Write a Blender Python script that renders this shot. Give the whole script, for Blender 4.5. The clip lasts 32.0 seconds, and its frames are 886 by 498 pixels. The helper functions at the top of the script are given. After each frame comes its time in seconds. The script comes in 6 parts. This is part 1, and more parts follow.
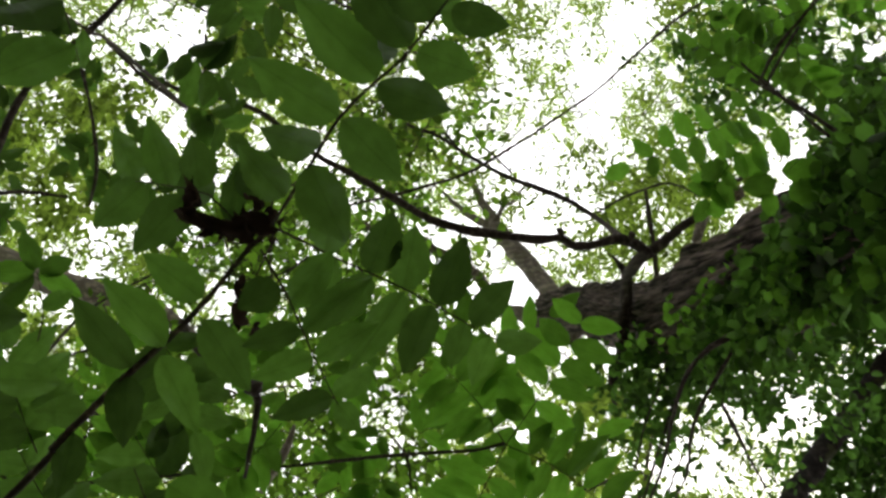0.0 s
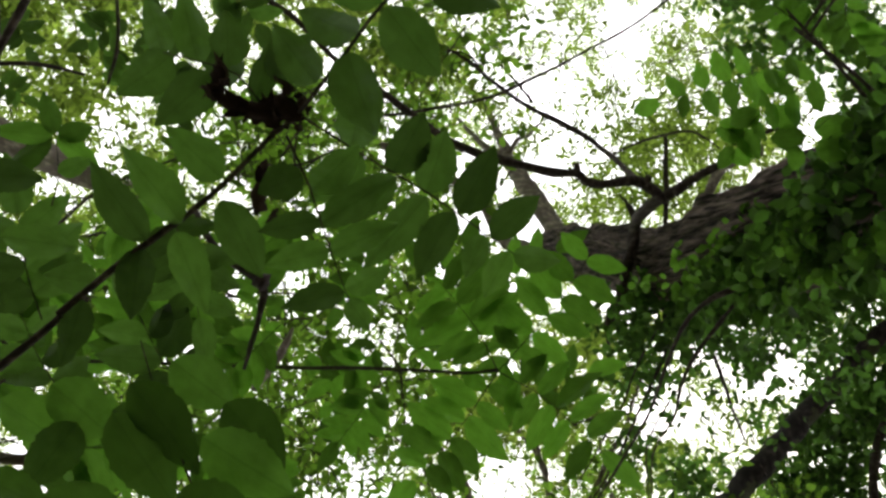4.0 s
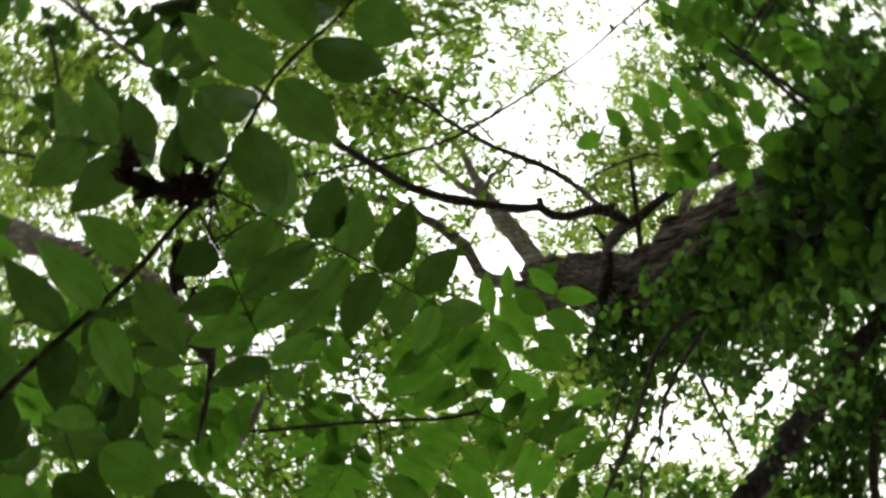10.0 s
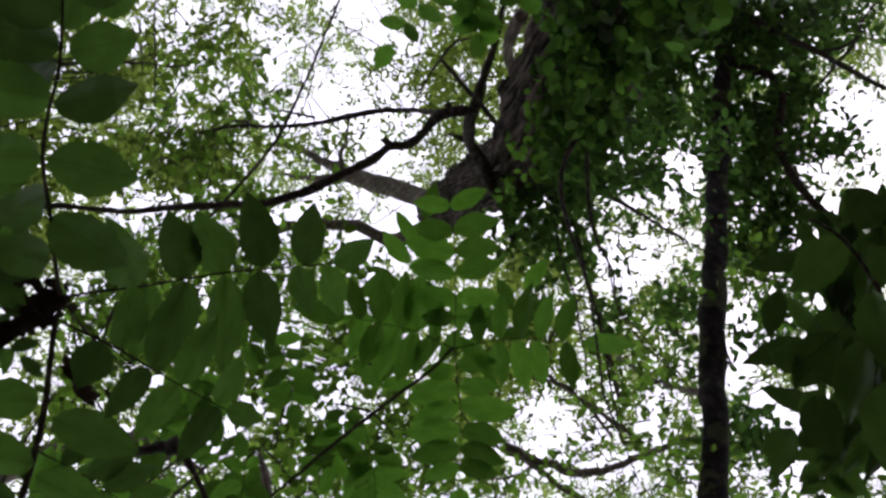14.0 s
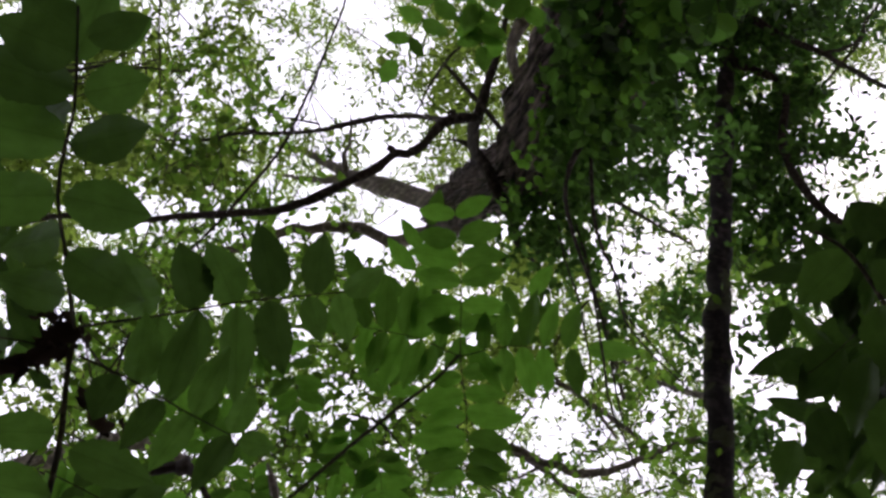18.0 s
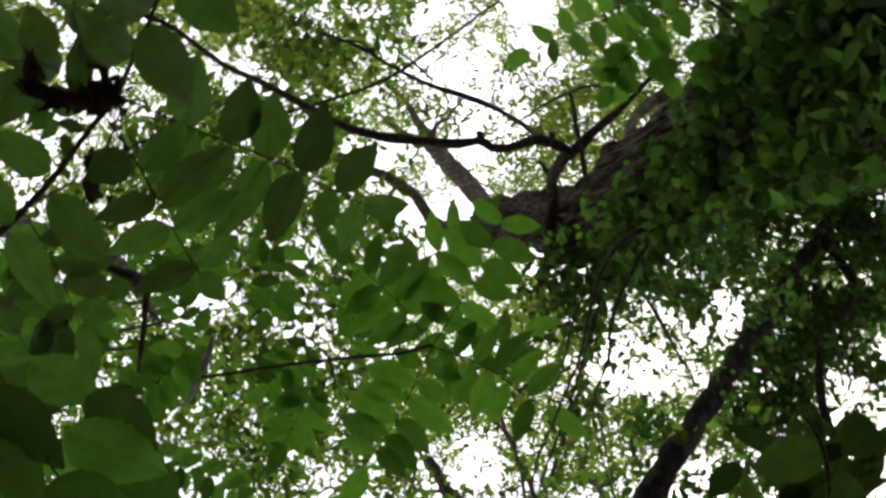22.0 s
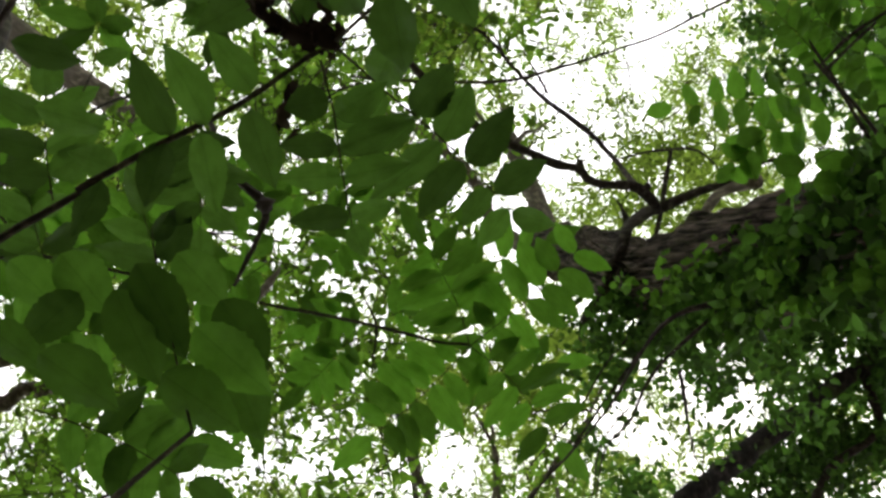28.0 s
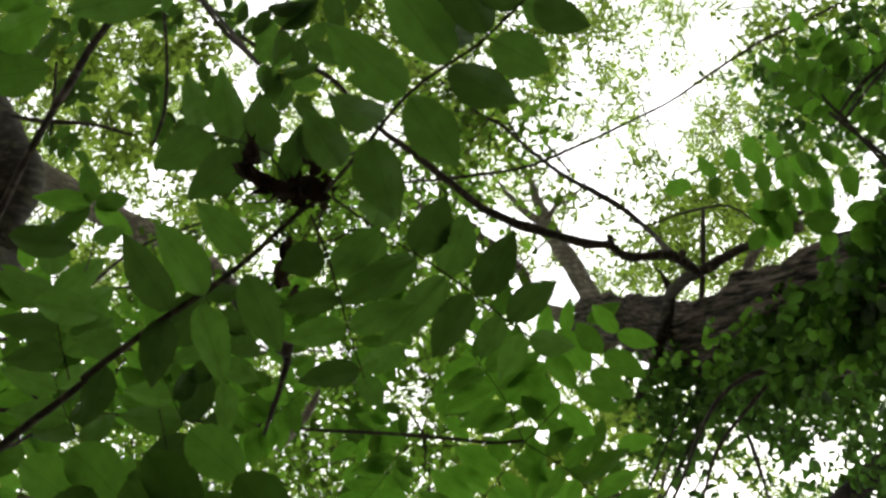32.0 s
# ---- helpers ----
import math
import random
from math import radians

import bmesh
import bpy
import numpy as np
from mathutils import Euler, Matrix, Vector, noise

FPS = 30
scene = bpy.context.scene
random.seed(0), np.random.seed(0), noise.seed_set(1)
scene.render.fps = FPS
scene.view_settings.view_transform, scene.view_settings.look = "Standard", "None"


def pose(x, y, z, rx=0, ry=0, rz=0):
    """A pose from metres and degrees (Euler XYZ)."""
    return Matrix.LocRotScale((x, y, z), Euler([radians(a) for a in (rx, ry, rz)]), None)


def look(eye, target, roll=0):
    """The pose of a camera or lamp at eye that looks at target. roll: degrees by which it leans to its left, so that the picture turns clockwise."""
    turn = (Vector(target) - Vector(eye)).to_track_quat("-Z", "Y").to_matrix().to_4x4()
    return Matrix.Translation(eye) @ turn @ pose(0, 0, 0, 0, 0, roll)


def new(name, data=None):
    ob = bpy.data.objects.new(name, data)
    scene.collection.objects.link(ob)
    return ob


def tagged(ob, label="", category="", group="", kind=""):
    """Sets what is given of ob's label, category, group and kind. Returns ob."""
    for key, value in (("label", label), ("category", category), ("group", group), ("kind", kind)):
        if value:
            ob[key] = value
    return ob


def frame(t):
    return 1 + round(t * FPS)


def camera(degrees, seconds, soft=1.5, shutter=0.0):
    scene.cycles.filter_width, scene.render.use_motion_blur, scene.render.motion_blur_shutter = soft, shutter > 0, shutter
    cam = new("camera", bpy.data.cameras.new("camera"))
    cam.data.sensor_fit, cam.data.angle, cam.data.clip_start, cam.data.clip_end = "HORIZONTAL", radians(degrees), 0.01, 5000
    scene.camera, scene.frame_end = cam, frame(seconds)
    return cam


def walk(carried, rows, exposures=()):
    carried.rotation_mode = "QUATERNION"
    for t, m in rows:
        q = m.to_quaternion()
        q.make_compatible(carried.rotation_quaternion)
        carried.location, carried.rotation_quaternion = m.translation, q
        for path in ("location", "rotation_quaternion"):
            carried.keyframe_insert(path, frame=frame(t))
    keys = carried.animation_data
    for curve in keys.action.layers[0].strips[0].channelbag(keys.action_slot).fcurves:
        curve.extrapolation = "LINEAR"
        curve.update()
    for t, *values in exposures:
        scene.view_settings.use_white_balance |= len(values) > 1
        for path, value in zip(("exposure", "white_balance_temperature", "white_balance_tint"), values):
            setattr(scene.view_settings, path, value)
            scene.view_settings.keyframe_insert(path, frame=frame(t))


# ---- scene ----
SKY, SUN = 0.27, 1.4
CANOPY, VINE_LEAVES_COUNT, YOUNG_SPRAYS = 6500, 2250, 2100
EXPOSURES = [(0, 0.11, 6450, 14), (10, 0.11, 6450, 14), (11, 0.04, 6150, 20), (12, -0.5, 5780, 32), (14, -0.55, 5780, 32), (17, -0.46, 5900, 33), (20, -0.42, 5900, 33), (22, -0.26, 6200, 24), (24, -0.22, 6380, 18), (26, 0.0, 6440, 16), (28, 0.09, 6450, 14), (32, 0.11, 6450, 13)]
cam = camera(54.6, 32.0, soft=2.9, shutter=0.5)
PATH = [
    (0, 0.044, -0.024, 1.543, -172.31, 4.58, 0.09),
    (0.5, 0.047, -0.012, 1.542, -172.29, 4.69, -0.27),
    (1, 0.050, -0.001, 1.544, -172.58, 4.81, -0.49),
    (1.5, 0.051, 0.002, 1.545, -172.61, 4.80, -1.13),
    (2, 0.053, 0.005, 1.550, -173.28, 5.00, -2.92),
    (2.5, 0.051, 0.007, 1.557, -174.97, 4.92, -5.28),
    (3, 0.048, 0.007, 1.566, -177.10, 4.60, -5.64),
    (3.5, 0.037, 0.002, 1.565, -177.63, 4.68, -5.68),
    (5.5, 0.019, -0.008, 1.558, -177.36, 5.49, -11.62),
    (6, 0.022, -0.012, 1.558, -177.59, 5.43, -13.53),
    (6.5, 0.027, -0.023, 1.555, -177.60, 5.36, -12.68),
    (7, 0.031, -0.037, 1.555, -177.36, 5.27, -12.60),
    (7.5, 0.033, -0.048, 1.562, -176.90, 5.34, -12.02),
    (8, 0.034, -0.057, 1.567, -176.51, 5.48, -12.28),
    (8.5, 0.041, -0.056, 1.568, -176.17, 5.54, -12.34),
    (9, 0.053, -0.051, 1.563, -176.09, 5.51, -12.54),
    (9.5, 0.075, -0.040, 1.558, -176.02, 5.44, -11.02),
    (10, 0.093, -0.025, 1.555, -174.51, 5.16, -0.82),
    (10.5, 0.100, -0.009, 1.556, -173.17, 5.08, 12.54),
    (11, 0.099, 0.001, 1.559, -170.95, 5.50, 26.23),
    (11.5, 0.101, 0.006, 1.564, -169.59, 6.26, 34.45),
    (12, 0.097, 0.009, 1.560, -169.22, 7.41, 38.24),
    (12.5, 0.105, 0.021, 1.561, -170.10, 8.30, 39.07),
    (13, 0.109, 0.033, 1.561, -170.91, 8.19, 37.76),
    (13.5, 0.113, 0.033, 1.561, -171.99, 7.65, 35.73),
    (14, 0.113, 0.026, 1.559, -172.74, 7.48, 34.33),
    (14.5, 0.115, 0.023, 1.558, -173.38, 7.54, 34.25),
    (16.5, 0.123, 0.016, 1.545, -173.23, 7.14, 35.73),
    (17, 0.125, 0.013, 1.544, -173.02, 7.15, 36.81),
    (17.5, 0.126, 0.006, 1.546, -172.68, 7.10, 35.70),
    (18, 0.124, -0.002, 1.547, -172.86, 7.21, 34.62),
    (18.5, 0.130, 0.001, 1.549, -172.67, 6.99, 33.94),
    (19, 0.138, 0.005, 1.551, -172.70, 7.03, 33.58),
    (19.5, 0.140, 0.003, 1.547, -172.88, 7.36, 32.60),
    (20, 0.138, 0.003, 1.545, -173.36, 7.74, 29.54),
    (20.5, 0.129, -0.002, 1.546, -173.95, 8.22, 24.60),
    (21, 0.119, 0.001, 1.548, -174.18, 8.24, 21.78),
    (21.5, 0.121, 0.018, 1.550, -175.81, 8.76, 11.68),
    (22, 0.126, 0.040, 1.550, -176.89, 7.78, 3.23),
    (22.5, 0.122, 0.049, 1.543, -177.38, 7.34, -3.23),
    (23, 0.122, 0.050, 1.538, -178.06, 7.31, -11.74),
    (23.5, 0.120, 0.040, 1.538, -178.93, 7.30, -19.27),
    (24, 0.119, 0.027, 1.539, -179.27, 7.04, -21.39),
    (24.5, 0.110, 0.027, 1.538, -178.93, 6.81, -18.84),
    (26.5, 0.047, 0.024, 1.524, -177.31, 5.87, -14.40),
    (27, 0.040, 0.029, 1.521, -178.12, 5.70, -16.10),
    (27.5, 0.027, 0.040, 1.520, -179.25, 6.07, -17.51),
    (28, 0.019, 0.041, 1.521, -179.60, 5.98, -16.00),
    (28.5, 0.024, 0.018, 1.531, -179.54, 5.58, -14.56),
    (29, 0.033, -0.007, 1.543, -178.03, 4.59, -11.08),
    (29.5, 0.041, -0.013, 1.547, -176.08, 3.18, -8.12),
    (30, 0.042, -0.010, 1.546, -174.88, 2.34, -7.53),
    (30.5, 0.038, -0.011, 1.538, -174.41, 2.18, -8.34),
    (31, 0.035, -0.016, 1.532, -174.11, 2.23, -8.45),
    (31.5, 0.038, -0.022, 1.536, -173.87, 2.35, -8.81),
    (32, 0.044, -0.026, 1.545, -173.78, 2.50, -8.59),
]
walk(cam, [(t, pose(*p)) for t, *p in PATH], EXPOSURES)

# ---- world, sky and sun: bright overcast ----
world = bpy.data.worlds.new("world")
scene.world = world
world.use_nodes = True
wn, wl = world.node_tree.nodes, world.node_tree.links
sky = wn.new("ShaderNodeTexSky")
sky.sky_type, sky.sun_disc = "NISHITA", False
sky.sun_elevation, sky.sun_rotation = radians(58), radians(70)
sky.air_density, sky.dust_density, sky.ozone_density = 1.0, 4.0, 1.0
veil = wn.new("ShaderNodeMix")  # an even sheet of cloud over the clear sky
veil.data_type = "RGBA"
veil.inputs[0].default_value = 0.9
veil.inputs[7].default_value = (10.0, 9.9, 9.8, 1)
wl.new(sky.outputs[0], veil.inputs[6])
wl.new(veil.outputs[2], wn["Background"].inputs["Color"])
wn["Background"].inputs["Strength"].default_value = SKY
sun_data = bpy.data.lights.new("sun", "SUN")
sun_data.energy, sun_data.angle, sun_data.color = SUN, radians(25), (1.0, 0.97, 0.92)
sun = new("sun", sun_data)
sun.matrix_world = look((6, -2.2, 12), (0, 0, 0))


# ---- materials ----
def material(name):
    m = bpy.data.materials.new(name)
    m.use_nodes = True
    n, l = m.node_tree.nodes, m.node_tree.links
    return m, n, l, n["Principled BSDF"], n["Material Output"]


def ramp(n, l, factor, stops):
    r = n.new("ShaderNodeValToRGB")
    r.color_ramp.elements[0].position, r.color_ramp.elements[0].color = stops[0][0], (*stops[0][1], 1)
    r.color_ramp.elements[1].position, r.color_ramp.elements[1].color = stops[-1][0], (*stops[-1][1], 1)
    for at, colour in stops[1:-1]:
        e = r.color_ramp.elements.new(at)
        e.color = (*colour, 1)
    l.new(factor, r.inputs["Fac"])
    return r.outputs["Color"]


def noise_tex(n, l, coords, scale, detail=4.0, rough=0.55):
    t = n.new("ShaderNodeTexNoise")
    t.inputs["Scale"].default_value, t.inputs["Detail"].default_value, t.inputs["Roughness"].default_value = scale, detail, rough
    l.new(coords, t.inputs["Vector"])
    return t.outputs["Fac"]


def maths(n, l, op, a, b=None):
    m = n.new("ShaderNodeMath")
    m.operation = op
    for slot, v in enumerate((a, b)):
        if v is None:
            continue
        if isinstance(v, (int, float)):
            m.inputs[slot].default_value = v
        else:
            l.new(v, m.inputs[slot])
    return m.outputs[0]


def blend(n, l, mode, factor, a, b):
    m = n.new("ShaderNodeMix")
    m.data_type, m.blend_type = "RGBA", mode
    for slot, v in ((0, factor), (6, a), (7, b)):
        if isinstance(v, (int, float)):
            m.inputs[slot].default_value = v
        elif isinstance(v, tuple):
            m.inputs[slot].default_value = (*v, 1)
        else:
            l.new(v, m.inputs[slot])
    return m.outputs[2]


def leaf_material(name, dark, light, through_light, share=0.55, veined=True, islands=False):
    """A thin green leaf: reflects a little, lets tinted light through, with midrib, side veins, blotches and variation from leaf to leaf."""
    m, n, l, bsdf, out = material(name)
    tc = n.new("ShaderNodeTexCoord")
    if islands:
        vary = n.new("ShaderNodeNewGeometry").outputs["Random Per Island"]
    else:
        vary = n.new("ShaderNodeObjectInfo").outputs["Random"]
    colour = ramp(n, l, vary, [(0.0, dark), (0.6, tuple((a + b) / 2 for a, b in zip(dark, light))), (1.0, light)])
    low, mid = (0.3, 0.66) if veined else (0.16, 0.5)  # small far leaves differ more, one from the other
    best = tuple(a * b for a, b in zip(through_light, (1.14, 1.2, 1.0))) if veined else through_light  # the thinnest leaves, yellower
    glow = ramp(n, l, vary, [(0.0, tuple(low * c for c in through_light)), (0.45, tuple(mid * c for c in through_light)), (1.0, best)])
    blotch = noise_tex(n, l, tc.outputs["Object"], 3.5 if veined else 9.0)
    stain = ramp(n, l, blotch, [(0.3, (0.78, 0.78, 0.74)), (0.65, (1.0, 1.0, 1.0))])
    colour, glow = blend(n, l, "MULTIPLY", 1.0, colour, stain), blend(n, l, "MULTIPLY", 1.0, glow, stain)
    if veined:
        sep = n.new("ShaderNodeSeparateXYZ")
        l.new(tc.outputs["Object"], sep.inputs[0])
        side = maths(n, l, "ABSOLUTE", sep.outputs["Y"])
        rib = maths(n, l, "LESS_THAN", side, 0.018)
        slant = maths(n, l, "SUBTRACT", sep.outputs["X"], maths(n, l, "MULTIPLY", side, 0.55))
        wave = maths(n, l, "FRACT", maths(n, l, "MULTIPLY", slant, 11.0))
        fine = maths(n, l, "MULTIPLY", maths(n, l, "LESS_THAN", wave, 0.13), 0.05)
        vein = maths(n, l, "MAXIMUM", maths(n, l, "MULTIPLY", rib, 0.32), fine)
        glow = blend(n, l, "MULTIPLY", vein, glow, (0.45, 0.5, 0.4))
        bump = n.new("ShaderNodeBump")
        bump.inputs["Strength"].default_value, bump.inputs["Distance"].default_value = 0.25, 0.01
        l.new(vein, bump.inputs["Height"])
        l.new(bump.outputs[0], bsdf.inputs["Normal"])
    l.new(colour, bsdf.inputs["Base Color"])
    bsdf.inputs["Roughness"].default_value = 0.5
    bsdf.inputs["Specular IOR Level"].default_value = 0.25
    tr = n.new("ShaderNodeBsdfTranslucent")
    l.new(glow, tr.inputs["Color"])
    mix = n.new("ShaderNodeMixShader")
    mix.inputs[0].default_value = share
    l.new(bsdf.outputs[0], mix.inputs[1])
    l.new(tr.outputs[0], mix.inputs[2])
    l.new(mix.outputs[0], out.inputs["Surface"])
    return m


def bark_material(name, dark, light, scale, moss=0.0, relief=0.5):
    m, n, l, bsdf, out = material(name)
    tc = n.new("ShaderNodeTexCoord")
    mp = n.new("ShaderNodeMapping")
    mp.inputs["Scale"].default_value = (1, 1, 0.09)
    l.new(tc.outputs["Object"], mp.inputs["Vector"])
    grain = noise_tex(n, l, mp.outputs[0], scale, 6.0, 0.65)
    blotch = noise_tex(n, l, tc.outputs["Object"], scale * 0.12, 3.0)
    colour = ramp(n, l, grain, [(0.41, dark), (0.52, tuple(0.45 * c for c in light)), (0.64, light)])
    patch = ramp(n, l, blotch, [(0.35, (0.7, 0.68, 0.66)), (0.7, (1.0, 1.0, 1.0))])
    colour = blend(n, l, "MULTIPLY", 1.0, colour, patch)
    if moss:
        where = maths(n, l, "MULTIPLY", maths(n, l, "GREATER_THAN", noise_tex(n, l, tc.outputs["Object"], scale * 0.3, 5.0), 0.56), moss)
        colour = blend(n, l, "MIX", where, colour, (0.09, 0.12, 0.04))
    l.new(colour, bsdf.inputs["Base Color"])
    bsdf.inputs["Roughness"].default_value = 0.92
    bsdf.inputs["Specular IOR Level"].default_value = 0.2
    bump = n.new("ShaderNodeBump")
    bump.inputs["Strength"].default_value, bump.inputs["Distance"].default_value = relief, 0.02
    l.new(grain, bump.inputs["Height"])
    l.new(bump.outputs[0], bsdf.inputs["Normal"])
    return m


# one leaflet green in four brightnesses: the light over each plant is in the colour
NEAR_LEAF = leaf_material("shaded leaflet", (0.030, 0.052, 0.018), (0.050, 0.082, 0.028), (0.102, 0.218, 0.032), 0.58)
DEEP_SHADE_LEAF = leaf_material("deep-shaded leaflet", (0.022, 0.038, 0.012), (0.036, 0.058, 0.018), (0.066, 0.140, 0.020), 0.55)
HALF_LIT_LEAF = leaf_material("half-lit broad leaflet", (0.03, 0.058, 0.016), (0.05, 0.09, 0.024), (0.128, 0.295, 0.032), 0.6)
LIT_LEAF = leaf_material("lit leaflet", (0.034, 0.068, 0.016), (0.055, 0.10, 0.024), (0.178, 0.42, 0.040), 0.62)
IVY_LEAF = leaf_material("vine leaf", (0.03, 0.07, 0.014), (0.06, 0.12, 0.024), (0.20, 0.45, 0.045), 0.62, veined=False, islands=False)
IVY_MASS = leaf_material("vine foliage", (0.032, 0.056, 0.02), (0.06, 0.098, 0.03), (0.155, 0.36, 0.05), 0.6, veined=False, islands=True)
CROWN_LEAF = leaf_material("canopy foliage", (0.03, 0.055, 0.015), (0.07, 0.11, 0.025), (0.50, 0.74, 0.10), 0.64, veined=False, islands=True)
YOUNG_LEAF = leaf_material("young tree foliage", (0.03, 0.06, 0.014), (0.06, 0.11, 0.02), (0.34, 0.66, 0.06), 0.62, veined=False, islands=True)
DEAD_LEAF = leaf_material("withered leaf", (0.022, 0.016, 0.013), (0.06, 0.045, 0.034), (0.03, 0.02, 0.013), 0.2, veined=False)
BARK = bark_material("furrowed bark", (0.010, 0.008, 0.007), (0.26, 0.205, 0.175), 40.0, 0.12, 1.0)
DEAD_LEAF.node_tree.nodes["Principled BSDF"].inputs["Roughness"].default_value = 0.95
DEAD_LEAF.node_tree.nodes["Principled BSDF"].inputs["Specular IOR Level"].default_value = 0.03
DARK_BARK = bark_material("dark smooth bark", (0.02, 0.016, 0.013), (0.09, 0.075, 0.06), 26.0, 0.15, 0.5)
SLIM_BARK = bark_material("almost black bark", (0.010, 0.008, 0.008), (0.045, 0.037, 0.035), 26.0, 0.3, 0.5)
LIMB_BARK = bark_material("grey limb bark", (0.10, 0.085, 0.07), (0.30, 0.26, 0.21), 30.0, 0.2, 0.4)
TWIG_BARK = bark_material("dark twig bark", (0.034, 0.028, 0.024), (0.115, 0.096, 0.082), 60.0, 0.0, 0.3)
STEM_BARK = bark_material("green-brown stem", (0.022, 0.019, 0.013), (0.075, 0.066, 0.04), 80.0, 0.0, 0.2)
PALE_BARK = bark_material("pale dry wood", (0.22, 0.19, 0.16), (0.45, 0.41, 0.36), 60.0, 0.0, 0.3)
SOIL = bark_material("leaf litter", (0.08, 0.06, 0.042), (0.25, 0.19, 0.13), 7.0, 0.35, 0.6)


# ---- building helpers ----
def mesh_of(name, verts, faces, mat, smooth=True):
    me = bpy.data.meshes.new(name)
    me.from_pydata(verts, [], faces)
    me.materials.append(mat)
    if smooth:
        me.polygons.foreach_set("use_smooth", [True] * len(me.polygons))
    me.update()
    return me


def thing(name, label, category, at=(0, 0, 0), group="", kind=""):
    ob = new(name)
    ob.location = at
    return tagged(ob, label, category, group, kind)


def part(name, me, parent, label="", kind=""):
    ob = new(name, me)
    if parent is not None:
        ob.parent = parent
        base = parent.location if parent.parent is None else parent.location + parent.parent.location
        ob.location = -base
    return tagged(ob, label, kind=kind)


def smooth_line(points, step):
    """Catmull-Rom through control points (x, y, z, r)."""
    p = [np.array(q, float) for q in points]
    p = [2 * p[0] - p[1], *p, 2 * p[-1] - p[-2]]
    out = []
    for a, b, c, d in zip(p, p[1:], p[2:], p[3:]):
        count = max(2, int(np.linalg.norm((c - b)[:3]) / step))
        for s in np.arange(count) / count:
            out.append(0.5 * (2 * b + (c - a) * s + (2 * a - 5 * b + 4 * c - d) * s**2 + (3 * b - a - 3 * c + d) * s**3))
    out.append(p[-2])
    return np.array(out)


def tube_geometry(points, sides=8, step=0.05, rough=0.08, wander=0.0, seed=0):
    line = smooth_line(points, step)
    line[:, 3] = np.maximum(line[:, 3], 0.0006)
    centre, verts, faces = line[:, :3].copy(), [], []
    if wander:
        for i, c in enumerate(centre):
            centre[i] += wander * np.array(noise.noise_vector(Vector(c * 5.0) + Vector((seed, 0, 0)))) * min(1.0, i / 3, (len(centre) - 1 - i) / 3)
    tangent = np.gradient(centre, axis=0)
    tangent /= np.linalg.norm(tangent, axis=1)[:, None]
    u = np.cross(tangent[0], (0.3, 0.9, 0.2))
    for i, (c, t) in enumerate(zip(centre, tangent)):
        u = u - t * (u @ t)
        u /= np.linalg.norm(u)
        v = np.cross(t, u)
        r = line[i, 3]
        for k in range(sides):
            a = 2 * math.pi * k / sides
            w = math.cos(a) * u + math.sin(a) * v
            swell = 1 + rough * noise.noise(Vector((c + w * r) * (0.45 / max(r, 0.004))) + Vector((0, 0, seed)))
            verts.append(c + w * r * swell)
        if i:
            q = (i - 1) * sides
            faces += [(q + k, q + (k + 1) % sides, q + sides + (k + 1) % sides, q + sides + k) for k in range(sides)]
    faces.append(tuple(range(sides - 1, -1, -1)))
    faces.append(tuple(range(len(verts) - sides, len(verts))))
    return verts, faces


def branch(parent, name, points, mat, sides=8, step=0.05, rough=0.12, wander=0.0, label="", seed=1):
    verts, faces = tube_geometry(points, sides, step, rough, wander, seed)
    return part(name, mesh_of(name, verts, faces, mat), parent, label)


def blade(name, mat, steps, tooth, fold, sag, tip=1.0, wide=0.42, seed=0, hole=False):
    """One leaf, 1 long along x and about 1 wide: rounded foot, drawn-out point, toothed edge, folded along its midrib, bowed and rippled."""
    rnd = random.Random(seed)
    verts, faces = [], []
    ripple, skew = rnd.uniform(0, 6), rnd.uniform(-0.05, 0.05)
    for i in range(steps + 1):
        s = i / steps
        if s < wide:
            half = 0.5 * (1 - (1 - s / wide) ** 2.3) ** 0.62
        else:
            half = 0.5 * (1 - ((s - wide) / (1 - wide)) ** (2.1 - 0.45 * tip))
        half = max(half * (1 + tooth * (1 if i % 2 else -1)), 0.012)
        z = -sag * s * s + 0.012 * rnd.uniform(-1, 1)
        for k in (-1, -0.55, 0, 0.55, 1):
            lift = fold * half * (abs(k) - 0.45 * k * k) + 0.022 * abs(k) * math.sin(9 * s + ripple + 2 * k)
            verts.append((s, half * k * (1 + (rnd.uniform(-0.04, 0.04) if abs(k) == 1 else 0)) + skew * math.sin(math.pi * s), z + lift))
        if i:
            q = 5 * (i - 1)
            faces += [(q + k, q + 5 + k, q + 6 + k, q + 1 + k) for k in range(4)]
    if hole:
        faces.pop(len(faces) // 2)
    return mesh_of(name, verts, faces, mat)


LEAFLETS = [blade("leaflet", NEAR_LEAF, 18, 0.03, 0.3, 0.03 + 0.12 * k / 5, 0.35 + 0.1 * k, 0.38 + 0.02 * k, k) for k in range(6)]
LIT_LEAFLETS = [blade("leaflet", LIT_LEAF, 14, 0.025, 0.25, 0.03 + 0.1 * k / 4, 0.05 + 0.12 * k, 0.42 + 0.02 * k, 50 + k) for k in range(5)]
HALF_LIT_LEAFLETS = [blade("leaflet", HALF_LIT_LEAF, 18, 0.03, 0.25, 0.04 + 0.1 * k / 4, 0.4 + 0.12 * k, 0.4 + 0.02 * k, 70 + k) for k in range(4)]
